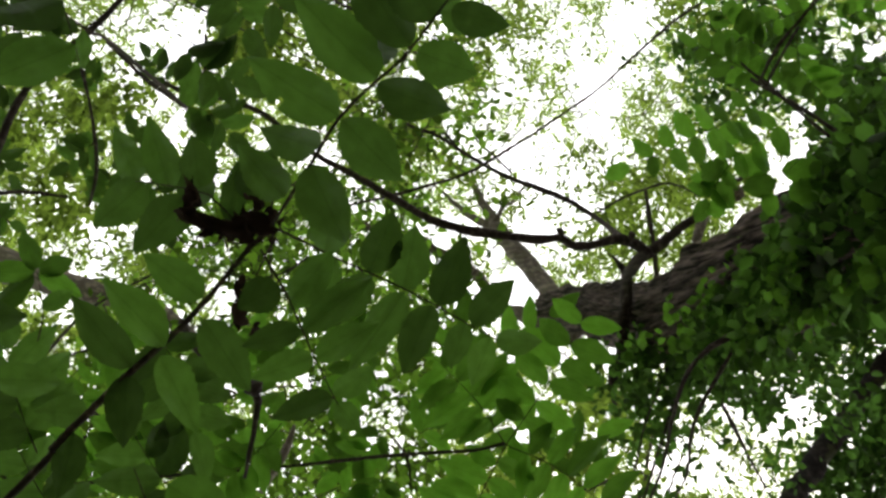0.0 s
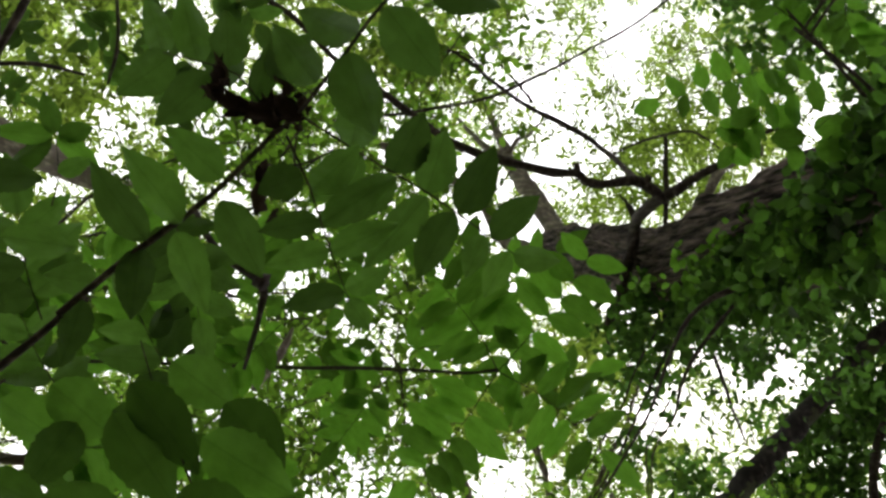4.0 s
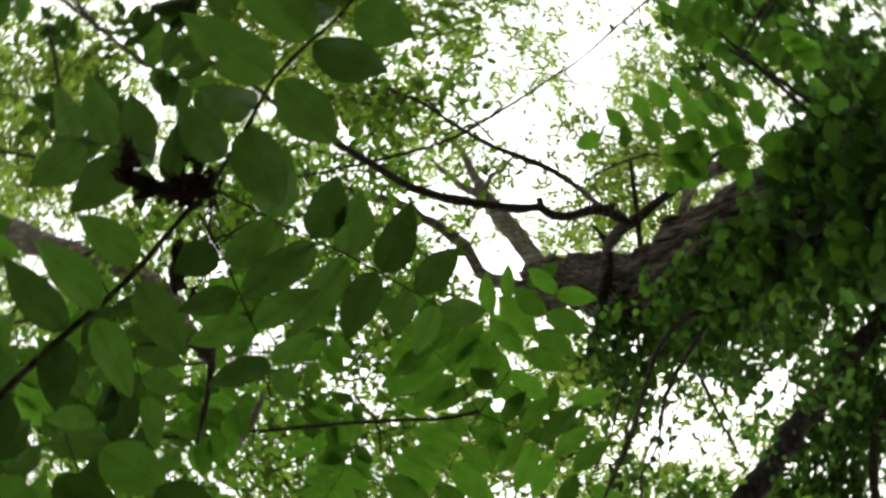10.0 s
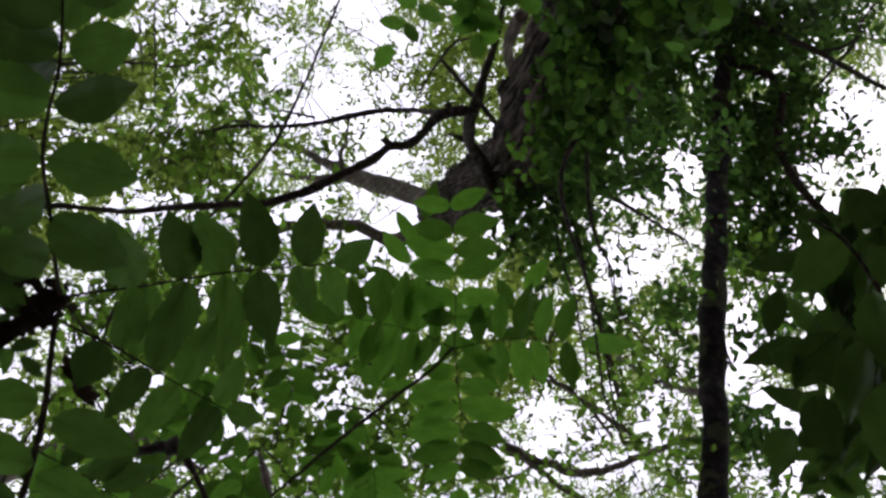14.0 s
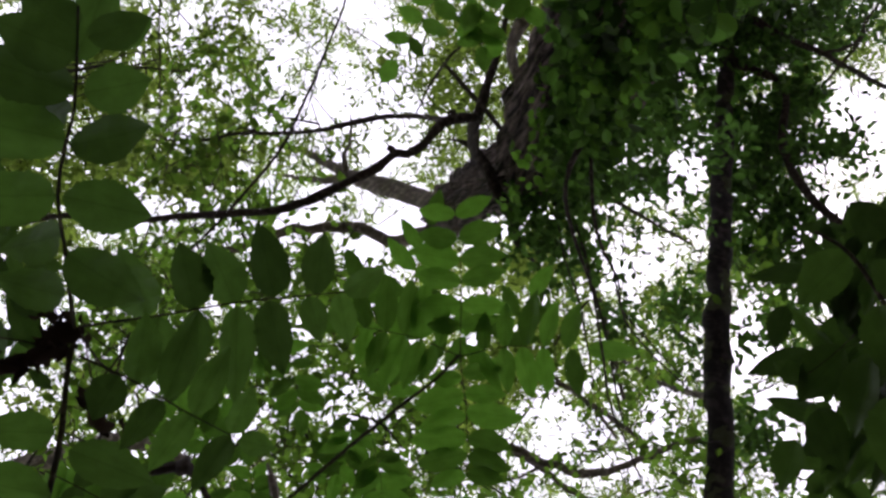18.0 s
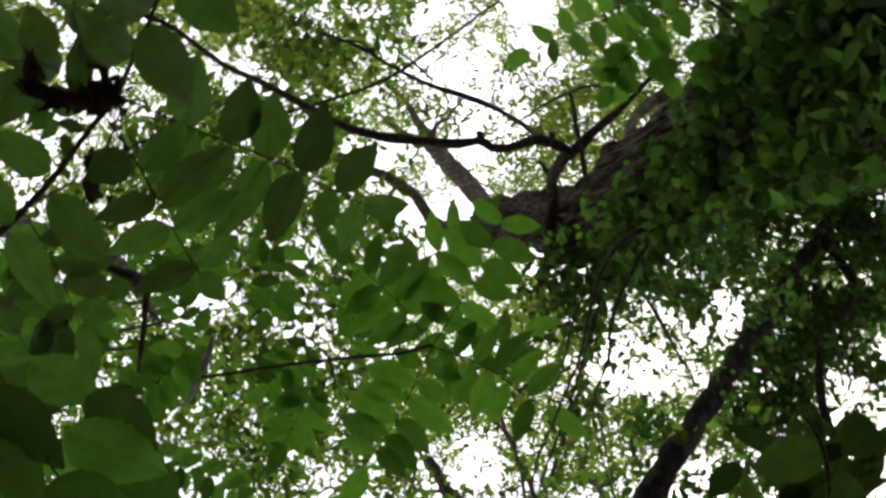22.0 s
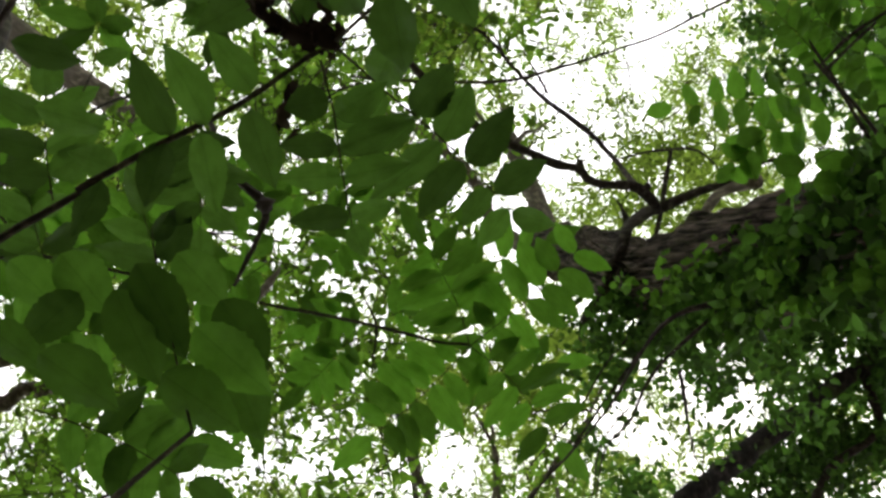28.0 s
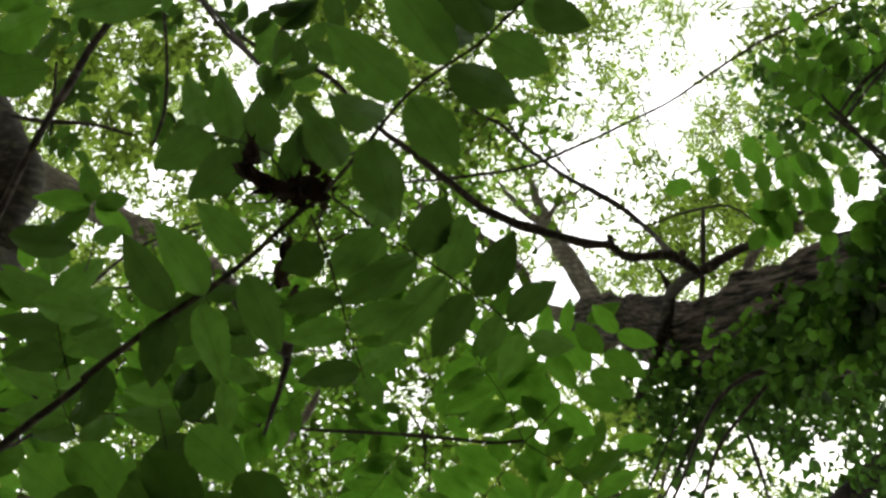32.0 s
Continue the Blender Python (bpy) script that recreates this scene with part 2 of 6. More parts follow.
DEEP_SHADE_LEAFLETS = [blade("leaflet", DEEP_SHADE_LEAF, 18, 0.03, 0.25, 0.06 + 0.1 * k / 4, 0.4 + 0.12 * k, 0.4 + 0.02 * k, 80 + k) for k in range(4)]
EATEN_LEAFLET = blade("leaflet", NEAR_LEAF, 18, 0.03, 0.2, 0.08, 0.8, 0.42, 9, True)
VINE_LEAVES = [blade("vine_leaf", IVY_LEAF, 8, 0.02, 0.3, 0.1 + 0.06 * k, 0.1 + 0.15 * k, 0.42 + 0.03 * k, 20 + k) for k in range(4)]
DEAD_LEAVES = [blade("dead_leaf", DEAD_LEAF, 7, 0.06, 0.9, 0.5 + 0.2 * k, 0.0, 0.55, 30 + k) for k in range(3)]
chance = random.Random(5)
LIT_PLANTS, HALF_LIT_PLANTS, DEEP_SHADE_PLANTS = [], [], []  # plants given the lit, the half-lit and the deep-shaded leaflet colour


def lay(name, me, parent, base, tip, width, roll=None, up=(0, 0, 1), label=""):
    """Puts a leaf with its foot at base and its point at tip, its face turned up but for a little roll."""
    base, tip = Vector(base), Vector(tip)
    x = tip - base
    length = x.length
    x.normalize()
    z = Vector(up) - x * x.dot(Vector(up))
    z.normalize()
    y = z.cross(x)
    turn = Matrix((x, y, z)).transposed().to_4x4() @ Matrix.Rotation(chance.uniform(-0.3, 0.3) if roll is None else roll, 4, "X")
    origin = parent.location + parent.parent.location if parent.parent else parent.location
    ob = new(name, me)
    ob.parent = parent
    ob.matrix_basis = Matrix.Translation(base - origin) @ turn @ Matrix.Diagonal((length, width, length, 1))
    return tagged(ob, label)


def leaflet(leaf, base, tip, width, roll=None, me=None):
    kinds = LIT_LEAFLETS if leaf.parent in LIT_PLANTS else HALF_LIT_LEAFLETS if leaf.parent in HALF_LIT_PLANTS else DEEP_SHADE_LEAFLETS if leaf.parent in DEEP_SHADE_PLANTS else LEAFLETS
    return lay("leaflet", me or chance.choice(kinds), leaf, base, tip, 0.92 * width, roll)


def rachis(plant, points, r=0.0011):
    """The stalk of one compound leaf; its leaflets hang on it."""
    n = len(points) - 1
    return branch(plant, "compound_leaf", [(*p, r * (1 - 0.55 * i / n)) for i, p in enumerate(points)], STEM_BARK, 5, 0.02, 0.0)


def pinnate(plant, points, pairs, length, wide=0.42, start=0.22, spread=68, droop=0.12, seed=0, end=True, r=0.0011):
    """A feather-like compound leaf along a stalk: leaflets in pairs and one at the end."""
    rnd = random.Random(seed)
    leaf = rachis(plant, points, r)
    line = smooth_line([(*p, 0) for p in points], 0.01)[:, :3]
    for k in range(pairs):
        at = start + (1 - start) * (k + 0.2) / pairs
        i = min(int(at * (len(line) - 1)), len(line) - 2)
        along = Vector(line[i + 1] - line[i]).normalized()
        across = along.cross(Vector((0, 0, 1))).normalized()
        size = length * (0.72 + 0.4 * math.sin(math.pi * (k + 0.8) / (pairs + 0.6)))
        for side in (-1, 1):
            a = radians(spread + rnd.uniform(-9, 9) - 14 * k / pairs)
            foot = Vector(line[i]) + along * rnd.uniform(-0.06, 0.06) * length
            way = along * math.cos(a) + across * side * math.sin(a) + Vector((0, 0, -droop + rnd.uniform(-0.12, 0.12)))
            s = size * rnd.uniform(0.86, 1.1)
            leaflet(leaf, foot, foot + way.normalized() * s, s * wide * rnd.uniform(0.9, 1.12), rnd.uniform(-0.35, 0.35))
    if end:
        along = Vector(line[-1] - line[-3]).normalized()
        leaflet(leaf, line[-1], Vector(line[-1]) + (along + Vector((0, 0, -droop))).normalized() * length * 1.05, length * wide * 1.05)
    return leaf


# ---- ground ----
def ground_sheet():
    n, size = 90, 400.0
    verts, faces = [], []
    for j in range(n + 1):
        for i in range(n + 1):
            a, b = 2 * i / n - 1, 2 * j / n - 1
            x, y = size * a * abs(a) ** 1.6, size * b * abs(b) ** 1.6
            lift = 0.06 * noise.noise(Vector((x * 0.7, y * 0.7, 0))) + 0.5 * noise.noise(Vector((x * 0.05, y * 0.05, 3))) * min(1, (abs(x) + abs(y)) / 30)
            verts.append((x, y, lift - 0.02))
    for j in range(n):
        for i in range(n):
            q = j * (n + 1) + i
            faces.append((q, q + 1, q + n + 2, q + n + 1))
    return tagged(new("ground", mesh_of("ground", verts, faces, SOIL)), "woodland floor covered with brown leaf litter", "ground", kind="structure")


ground_sheet()


def bark_trunk(tree, line):
    """A trunk with long furrowed ridges of bark."""
    pts = smooth_line(line, 0.03)
    sides, verts, faces = 220, [], []
    for i, (x, y, z, r) in enumerate(pts):
        flare = 1.0 + 0.5 * max(0.0, 0.5 - z) * 1.2
        for k in range(sides):
            a = 2 * math.pi * k / sides
            c, s = math.cos(a), math.sin(a)
            twist = 0.35 * noise.noise(Vector((c * 1.3, s * 1.3, z * 1.1)))
            ridge = abs(noise.noise(Vector((c * 10.0 + twist, s * 10.0, z * 2.2)))) + 0.6 * abs(noise.noise(Vector((c * 24, s * 24 + twist, z * 3.6 + 5))))
            lump = 0.10 * noise.noise(Vector((c * 1.2, s * 1.2, z * 0.9 + 9)))
            rr = r * flare * (1 + lump) + 0.07 * (ridge - 0.35)
            verts.append((x + c * rr, y + s * rr, z + 0.01 * noise.noise(Vector((c * 8, s * 8, z * 6)))))
        if i:
            q = (i - 1) * sides
            faces += [(q + k, q + (k + 1) % sides, q + sides + (k + 1) % sides, q + sides + k) for k in range(sides)]
    return part("trunk", mesh_of("trunk", verts, faces, BARK), tree, "furrowed grey-brown bark")


def leaf_cloud(centres, ways, count, reach, size, tilt, rng, simple=False):
    """Many small leaves along short twigs, as one mesh: six corners each."""
    n = len(centres) * count
    c = np.repeat(centres, count, 0)
    w = np.repeat(ways, count, 0)
    s = rng.uniform(-0.5, 0.5, (n, 1)) * reach
    foot = c + w * s + rng.normal(0, 0.035 * reach / 0.4, (n, 3))
    a = rng.uniform(0, 2 * math.pi, n)
    x = np.stack([np.cos(a), np.sin(a), rng.normal(-0.15, tilt, n)], 1)
    x /= np.linalg.norm(x, axis=1)[:, None]
    up = np.stack([rng.normal(0, tilt, n), rng.normal(0, tilt, n), np.ones(n)], 1)
    y = np.cross(up, x)
    y /= np.linalg.norm(y, axis=1)[:, None]
    z = np.cross(x, y)
    long = size * rng.uniform(0.6, 1.25, (n, 1))
    wide = long * rng.uniform(0.45, 0.68, (n, 1))
    rows = [(0, 0, 0), (0.3, 0.44, 0.06), (0.68, 0.4, 0.05), (1.0, 0, -0.08), (0.66, -0.4, 0.05), (0.28, -0.45, 0.06)]
    if simple:
        rows = [(0, 0, 0), (0.42, 0.5, 0.05), (1.0, 0, -0.06), (0.42, -0.5, 0.05)]
    verts = np.stack([foot + long * rx * x + wide * ry * y + long * rz * z for rx, ry, rz in rows], 1).reshape(-1, 3)
    if simple:
        return verts, np.arange(n)[:, None] * 4 + [0, 1, 2, 3]
    base = np.arange(n)[:, None] * 6
    faces = np.concatenate([base + [0, 1, 2, 3], base + [0, 3, 4, 5]], 1).reshape(-1, 4)
    return verts, faces


def quads(name, verts, faces, mat):
    me = bpy.data.meshes.new(name)
    me.vertices.add(len(verts))
    me.vertices.foreach_set("co", np.asarray(verts, np.float32).ravel())
    me.loops.add(faces.size)
    me.loops.foreach_set("vertex_index", faces.astype(np.int32).ravel())
    me.polygons.add(len(faces))
    me.polygons.foreach_set("loop_start", np.arange(len(faces), dtype=np.int32) * 4)
    me.materials.append(mat)
    me.update(calc_edges=True)
    return me


def bunch(parent, centre, radii, count, size, seed=0, mat=None):
    """A loose bunch of small leaves, thinned by lumps so that light shows through."""
    r = np.random.default_rng(seed + 100)
    places = r.normal(0, 0.5, (count, 3)) * radii + centre
    keep = np.array([noise.noise(Vector(p) * 4.5) > -0.12 for p in places])
    places = places[keep]
    ways = r.normal(0, 1, (len(places), 3)) * (1, 1, 0.5)
    ways /= np.linalg.norm(ways, axis=1)[:, None]
    if mat:
        verts, faces = leaf_cloud(places, ways, 9, 0.2, 0.66 * size, 0.5, r)
    else:
        verts, faces = leaf_cloud(places, ways, 5, 0.16, 0.9 * size, 0.45, r)
    return part("foliage", quads("foliage", verts, faces, mat or IVY_MASS), parent, "", "stuff")



# ---- the old tree with its climbing vine ----
old_tree = thing("old_tree", "old broadleaf tree with furrowed grey-brown bark, vine-clad trunk and spreading limbs", "tree", (1.25, -0.32, 0))
trunk_line = [(1.264, -0.345, -0.10, 0.360), (1.244, -0.345, 0.35, 0.260), (1.224, -0.345, 1.20, 0.200), (1.214, -0.335, 3.40, 0.152), (1.217, -0.290, 3.87, 0.179), (1.219, -0.252, 4.26, 0.182), (1.225, -0.219, 4.57, 0.165), (1.232, -0.190, 4.89, 0.150), (1.232, -0.232, 5.34, 0.148), (1.216, -0.315, 6.07, 0.120), (1.205, -0.375, 7.0, 0.095), (1.195, -0.395, 7.3, 0.07)]
bark_trunk(old_tree, trunk_line)
branch(old_tree, "limb", [(1.251, -0.287, 6.650, 0.1096), (1.248, -0.475, 7.241, 0.0764), (1.207, -0.706, 7.732, 0.0763), (1.155, -0.926, 8.225, 0.0753), (1.083, -1.185, 8.717, 0.0634), (1.049, -1.448, 9.205, 0.0452), (0.999, -1.745, 9.692, 0.0328), (0.820, -2.100, 10.196, 0.0186)], LIMB_BARK, 10, 0.12, 0.15, 0.02, "pale grey upper limb")
branch(old_tree, "limb", [(1.073, -1.185, 8.719, 0.0423), (0.958, -1.300, 9.031, 0.0361), (0.851, -1.508, 9.534, 0.0256), (0.655, -1.855, 10.238, 0.0139)], LIMB_BARK, 8, 0.12, 0.15, 0.02)
branch(old_tree, "limb", [(1.073, -1.224, 8.714, 0.0270), (1.172, -1.407, 8.988, 0.0220), (1.366, -1.574, 9.351, 0.0147), (1.571, -1.873, 9.802, 0.0090)], LIMB_BARK, 6, 0.12, 0.15, 0.03)
branch(old_tree, "limb", [(1.297, -0.217, 6.887, 0.0711), (1.060, -0.375, 7.496, 0.0538), (0.912, -0.470, 7.701, 0.0458), (0.827, -0.674, 7.891, 0.0438), (0.513, -0.907, 8.097, 0.0382), (0.296, -1.042, 8.304, 0.0394), (-0.203, -1.228, 8.730, 0.0303), (-0.653, -1.432, 9.050, 0.0198)], LIMB_BARK, 10, 0.12, 0.15, 0.03, "crooked upper limb")
branch(old_tree, "limb", [(2.061, -0.974, 6.089, 0.0430), (2.002, -0.937, 6.300, 0.0369), (2.012, -0.876, 6.505, 0.0329), (2.006, -0.760, 6.613, 0.0279)], LIMB_BARK, 8, 0.1, 0.1, 0.01)
branch(old_tree, "branch", [(1.198, -0.154, 5.077, 0.0259), (1.105, -0.201, 4.977, 0.0261), (1.059, -0.272, 4.910, 0.0248), (1.036, -0.347, 4.861, 0.0244), (1.000, -0.394, 4.655, 0.0230), (1.016, -0.423, 4.427, 0.0214), (1.072, -0.469, 4.356, 0.0161), (1.131, -0.525, 4.273, 0.0118), (1.192, -0.604, 4.156, 0.0084), (1.277, -0.632, 4.095, 0.0060)], TWIG_BARK, 9, 0.03, 0.3, 0.015, "dark crooked branch")
branch(old_tree, "branch", [(0.996, -0.404, 4.431, 0.0149), (0.935, -0.425, 4.373, 0.0210), (0.854, -0.437, 4.317, 0.0174), (0.741, -0.413, 4.289, 0.0156), (0.678, -0.414, 4.273, 0.0155), (0.644, -0.440, 4.273, 0.0178), (0.580, -0.433, 4.279, 0.0155), (0.442, -0.448, 4.288, 0.0147), (0.332, -0.464, 4.294, 0.0171), (0.221, -0.501, 4.298, 0.0139), (0.111, -0.571, 4.348, 0.0126), (-0.001, -0.624, 4.299, 0.0116), (-0.149, -0.693, 4.302, 0.0093), (-0.315, -0.831, 4.297, 0.0093), (-0.444, -0.886, 4.300, 0.0108), (-0.584, -0.920, 4.357, 0.0095), (-0.748, -1.002, 4.409, 0.0064)], TWIG_BARK, 9, 0.03, 0.35, 0.015, "long knobbly dark branch")
branch(old_tree, "branch", [(0.655, -0.427, 4.273, 0.0124), (0.642, -0.462, 4.260, 0.0116)], TWIG_BARK, 7, 0.01, 0.3)
branch(old_tree, "branch", [(0.892, -0.429, 4.335, 0.0128), (0.901, -0.458, 4.310, 0.0134)], TWIG_BARK, 7, 0.01, 0.3)
branch(old_tree, "branch", [(0.969, -0.409, 4.395, 0.0114), (0.920, -0.448, 4.397, 0.0106), (0.902, -0.501, 4.547, 0.0112), (0.882, -0.624, 4.843, 0.0113), (0.792, -0.678, 4.849, 0.0113), (0.675, -0.729, 4.859, 0.0123), (0.564, -0.774, 4.870, 0.0094), (0.428, -0.854, 4.880, 0.0085), (0.298, -0.929, 4.891, 0.0076), (0.140, -1.004, 4.906, 0.0056), (0.010, -1.094, 4.917, 0.0038)], TWIG_BARK, 7, 0.03, 0.3, 0.012)
branch(old_tree, "branch", [(0.281, -0.917, 4.943, 0.0056), (0.123, -0.939, 4.970, 0.0056), (-0.050, -0.977, 4.999, 0.0038), (-0.180, -0.981, 5.021, 0.0029)], TWIG_BARK, 5, 0.03, 0.2, 0.01)
branch(old_tree, "branch", [(0.350, -1.499, 4.705, 0.0035), (0.192, -1.253, 4.742, 0.0035), (0.089, -1.108, 4.766, 0.0027)], TWIG_BARK, 5, 0.03, 0.2, 0.01)
branch(old_tree, "branch", [(0.402, -0.854, 4.884, 0.0047), (0.320, -0.942, 4.888, 0.0047), (0.221, -0.951, 4.898, 0.0038), (0.080, -0.944, 4.914, 0.0029)], TWIG_BARK, 5, 0.03, 0.2, 0.01)
branch(old_tree, "branch", [(0.581, -0.778, 4.839, 0.0056), (0.502, -0.853, 4.835, 0.0047), (0.435, -0.913, 4.833, 0.0038)], TWIG_BARK, 5, 0.03, 0.2)
branch(old_tree, "branch", [(1.456, -0.460, 5.723, 0.0143), (1.408, -0.587, 5.609, 0.0128), (1.347, -0.734, 5.492, 0.0125), (1.299, -0.834, 5.381, 0.0088)], TWIG_BARK, 6, 0.03, 0.2, 0.01)
branch(old_tree, "branch", [(1.033, -0.700, 5.320, 0.0043), (1.156, -0.757, 5.201, 0.0063), (1.272, -0.797, 5.085, 0.0061), (1.328, -0.775, 5.033, 0.0050), (1.405, -0.718, 4.984, 0.0030)], TWIG_BARK, 5, 0.03, 0.2, 0.01)
branch(old_tree, "branch", [(1.126, -0.406, 5.170, 0.0123), (1.093, -0.448, 5.147, 0.0092), (1.069, -0.491, 5.143, 0.0051)], TWIG_BARK, 6, 0.02, 0.2)
branch(old_tree, "branch", [(1.024, -0.290, 4.798, 0.0167), (1.008, -0.191, 4.784, 0.0240), (0.999, -0.084, 4.810, 0.0223), (0.981, 0.017, 4.858, 0.0207), (0.980, 0.091, 4.861, 0.0132), (0.987, 0.135, 4.882, 0.0047)], TWIG_BARK, 8, 0.03, 0.5, 0.02, "broken hanging branch end")
branch(old_tree, "branch", [(1.137, -0.430, 5.169, 0.0083), (1.084, -0.462, 5.126, 0.0071), (1.042, -0.499, 5.132, 0.0041)], TWIG_BARK, 5, 0.02, 0.2)
branch(old_tree, "branch", [(0.201, -0.998, 4.985, 0.0042), (0.103, -1.080, 4.961, 0.0034), (0.031, -1.180, 4.926, 0.0022)], TWIG_BARK, 5, 0.03, 0.2, 0.01)
branch(old_tree, "branch", [(0.281, -0.929, 5.001, 0.0050), (0.105, -0.943, 5.001, 0.0038), (-0.068, -0.966, 4.989, 0.0022)], TWIG_BARK, 5, 0.03, 0.2, 0.01)
vine_twig = thing("hanging_vine", "thin dark leafless vine slung between the branches", "vine", (1.0, -1.3, 0))
branch(vine_twig, "stem", [(-0.161, -0.555, 4.524, 0.0040), (0.115, -0.613, 4.494, 0.0059), (0.311, -0.666, 4.471, 0.0059), (0.507, -0.769, 4.441, 0.0059), (0.703, -0.900, 4.408, 0.0049), (0.859, -1.014, 4.380, 0.0049), (1.016, -1.160, 4.348, 0.0059), (1.192, -1.297, 4.315, 0.0049), (1.368, -1.405, 4.286, 0.0040)], TWIG_BARK, 5, 0.03, 0.4, 0.01)

# ---- slim leaning tree ----
slim_tree = thing("slim_tree", "slim dark leaning tree with vine leaves up its stem", "tree", (-4.302, 4.825, 0))
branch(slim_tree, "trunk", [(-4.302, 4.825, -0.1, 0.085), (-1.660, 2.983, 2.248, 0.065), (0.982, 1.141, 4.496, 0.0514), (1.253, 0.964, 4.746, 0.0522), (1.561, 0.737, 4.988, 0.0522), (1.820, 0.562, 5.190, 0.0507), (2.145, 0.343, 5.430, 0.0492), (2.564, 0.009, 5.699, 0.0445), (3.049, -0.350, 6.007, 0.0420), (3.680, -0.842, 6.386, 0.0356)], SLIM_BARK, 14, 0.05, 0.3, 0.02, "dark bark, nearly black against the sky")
branch(slim_tree, "branch", [(2.928, -0.271, 5.930, 0.02), (2.954, -0.237, 5.723, 0.0242), (3.031, -0.078, 5.716, 0.0212), (3.215, 0.130, 5.794, 0.0186), (3.539, 0.475, 5.954, 0.0161), (3.734, 0.725, 6.032, 0.0132)], TWIG_BARK, 6, 0.05, 0.3, 0.02)
branch(slim_tree, "branch", [(3.215, 0.130, 5.794, 0.0108), (3.463, 0.197, 5.855, 0.0111), (3.668, 0.138, 5.919, 0.0097), (3.878, 0.076, 5.981, 0.0082)], TWIG_BARK, 5, 0.05, 0.3, 0.02)
branch(slim_tree, "branch", [(3.606, 0.176, 5.880, 0.0096), (3.257, 0.286, 5.894, 0.0111), (3.101, 0.296, 5.922, 0.0111), (2.937, 0.319, 5.951, 0.0126)], TWIG_BARK, 5, 0.05, 0.3, 0.02)
branch(slim_tree, "branch", [(2.749, -0.141, 5.814, 0.03), (2.890, 0.153, 5.750, 0.0212), (2.622, 0.394, 5.603, 0.0217), (2.522, 0.558, 5.525, 0.0227), (2.472, 0.714, 5.438, 0.0221), (2.535, 0.920, 5.435, 0.0207), (2.620, 1.042, 5.426, 0.0166)], TWIG_BARK, 7, 0.05, 0.3, 0.02)
branch(slim_tree, "branch", [(1.249, 0.962, 4.747, 0.0152), (1.327, 1.007, 5.345, 0.0154), (1.407, 1.036, 5.840, 0.0130), (1.487, 0.958, 6.432, 0.0099)], LIMB_BARK, 6, 0.05, 0.3, 0.02)
strands = thing("bare_vine", "thin dark bare vine stems hanging from the leafy trunk", "vine", (1.0, 0.1, 0))
branch(strands, "stem", [(1.136, -0.227, 3.771, 0.0102), (1.043, -0.129, 3.791, 0.0102), (0.946, -0.074, 3.810, 0.0081), (0.882, -0.007, 3.786, 0.0065), (0.807, 0.119, 3.729, 0.0053), (0.736, 0.240, 3.633, 0.0042), (0.660, 0.350, 3.576, 0.0035), (0.602, 0.455, 3.552, 0.0030), (0.570, 0.556, 3.524, 0.0025), (0.538, 0.654, 3.496, 0.0021)], TWIG_BARK, 5, 0.04, 0.3, 0.012)
branch(strands, "stem", [(1.074, -0.124, 3.861, 0.0073), (1.025, -0.041, 3.873, 0.0068), (0.949, 0.094, 3.891, 0.0063), (0.919, 0.195, 3.900, 0.0053), (0.911, 0.279, 3.905, 0.0037), (0.852, 0.388, 3.882, 0.0031), (0.864, 0.558, 3.849, 0.0025), (0.887, 0.666, 3.849, 0.0020)], TWIG_BARK, 5, 0.04, 0.3, 0.012)
branch(strands, "stem", [(1.176, 0.085, 4.725, 0.0065), (1.006, 0.398, 4.564, 0.0061), (0.891, 0.610, 4.491, 0.0049), (0.828, 0.756, 4.507, 0.0040)], TWIG_BARK, 5, 0.04, 0.3, 0.012)
branch(strands, "stem", [(1.429, 0.085, 4.986, 0.0083), (1.499, 0.216, 4.979, 0.0095), (1.584, 0.326, 5.070, 0.0073), (1.701, 0.490, 5.158, 0.0050)], TWIG_BARK, 5, 0.04, 0.3, 0.012)
branch(strands, "stem", [(0.961, 0.339, 4.468, 0.0049), (0.871, 0.382, 4.587, 0.0051), (0.799, 0.419, 4.601, 0.0031)], TWIG_BARK, 5, 0.04, 0.3, 0.012)
branch(strands, "stem", [(1.148, -0.011, 4.726, 0.0043), (1.017, 0.180, 4.604, 0.0041), (0.897, 0.402, 4.482, 0.0040), (0.799, 0.593, 4.455, 0.0029)], TWIG_BARK, 5, 0.04, 0.3, 0.02)
branch(strands, "stem", [(1.232, 0.317, 4.826, 0.0045), (1.148, 0.478, 4.796, 0.0044), (1.148, 0.688, 4.754, 0.0033), (1.189, 0.844, 4.753, 0.0022)], TWIG_BARK, 5, 0.04, 0.3, 0.02)
far_stems = thing("far_saplings", "pale slender saplings seen far up between the leaves", "sapling", (1.5, 6.5, 0))
branch(far_stems, "stem", [(0.786, 1.210, 7.580, 0.0277), (0.995, 1.559, 7.760, 0.0327), (1.327, 1.888, 8.020, 0.0321), (2.038, 2.170, 8.415, 0.0277), (2.240, 2.277, 8.384, 0.0207)], LIMB_BARK, 6, 0.08, 0.3, 0.03)
branch(far_stems, "stem", [(1.055, 0.806, 7.009, 0.0145), (1.255, 1.008, 7.084, 0.0166), (1.344, 1.229, 7.179, 0.0150), (1.385, 1.536, 7.285, 0.0115)], LIMB_BARK, 6, 0.08, 0.3, 0.03)
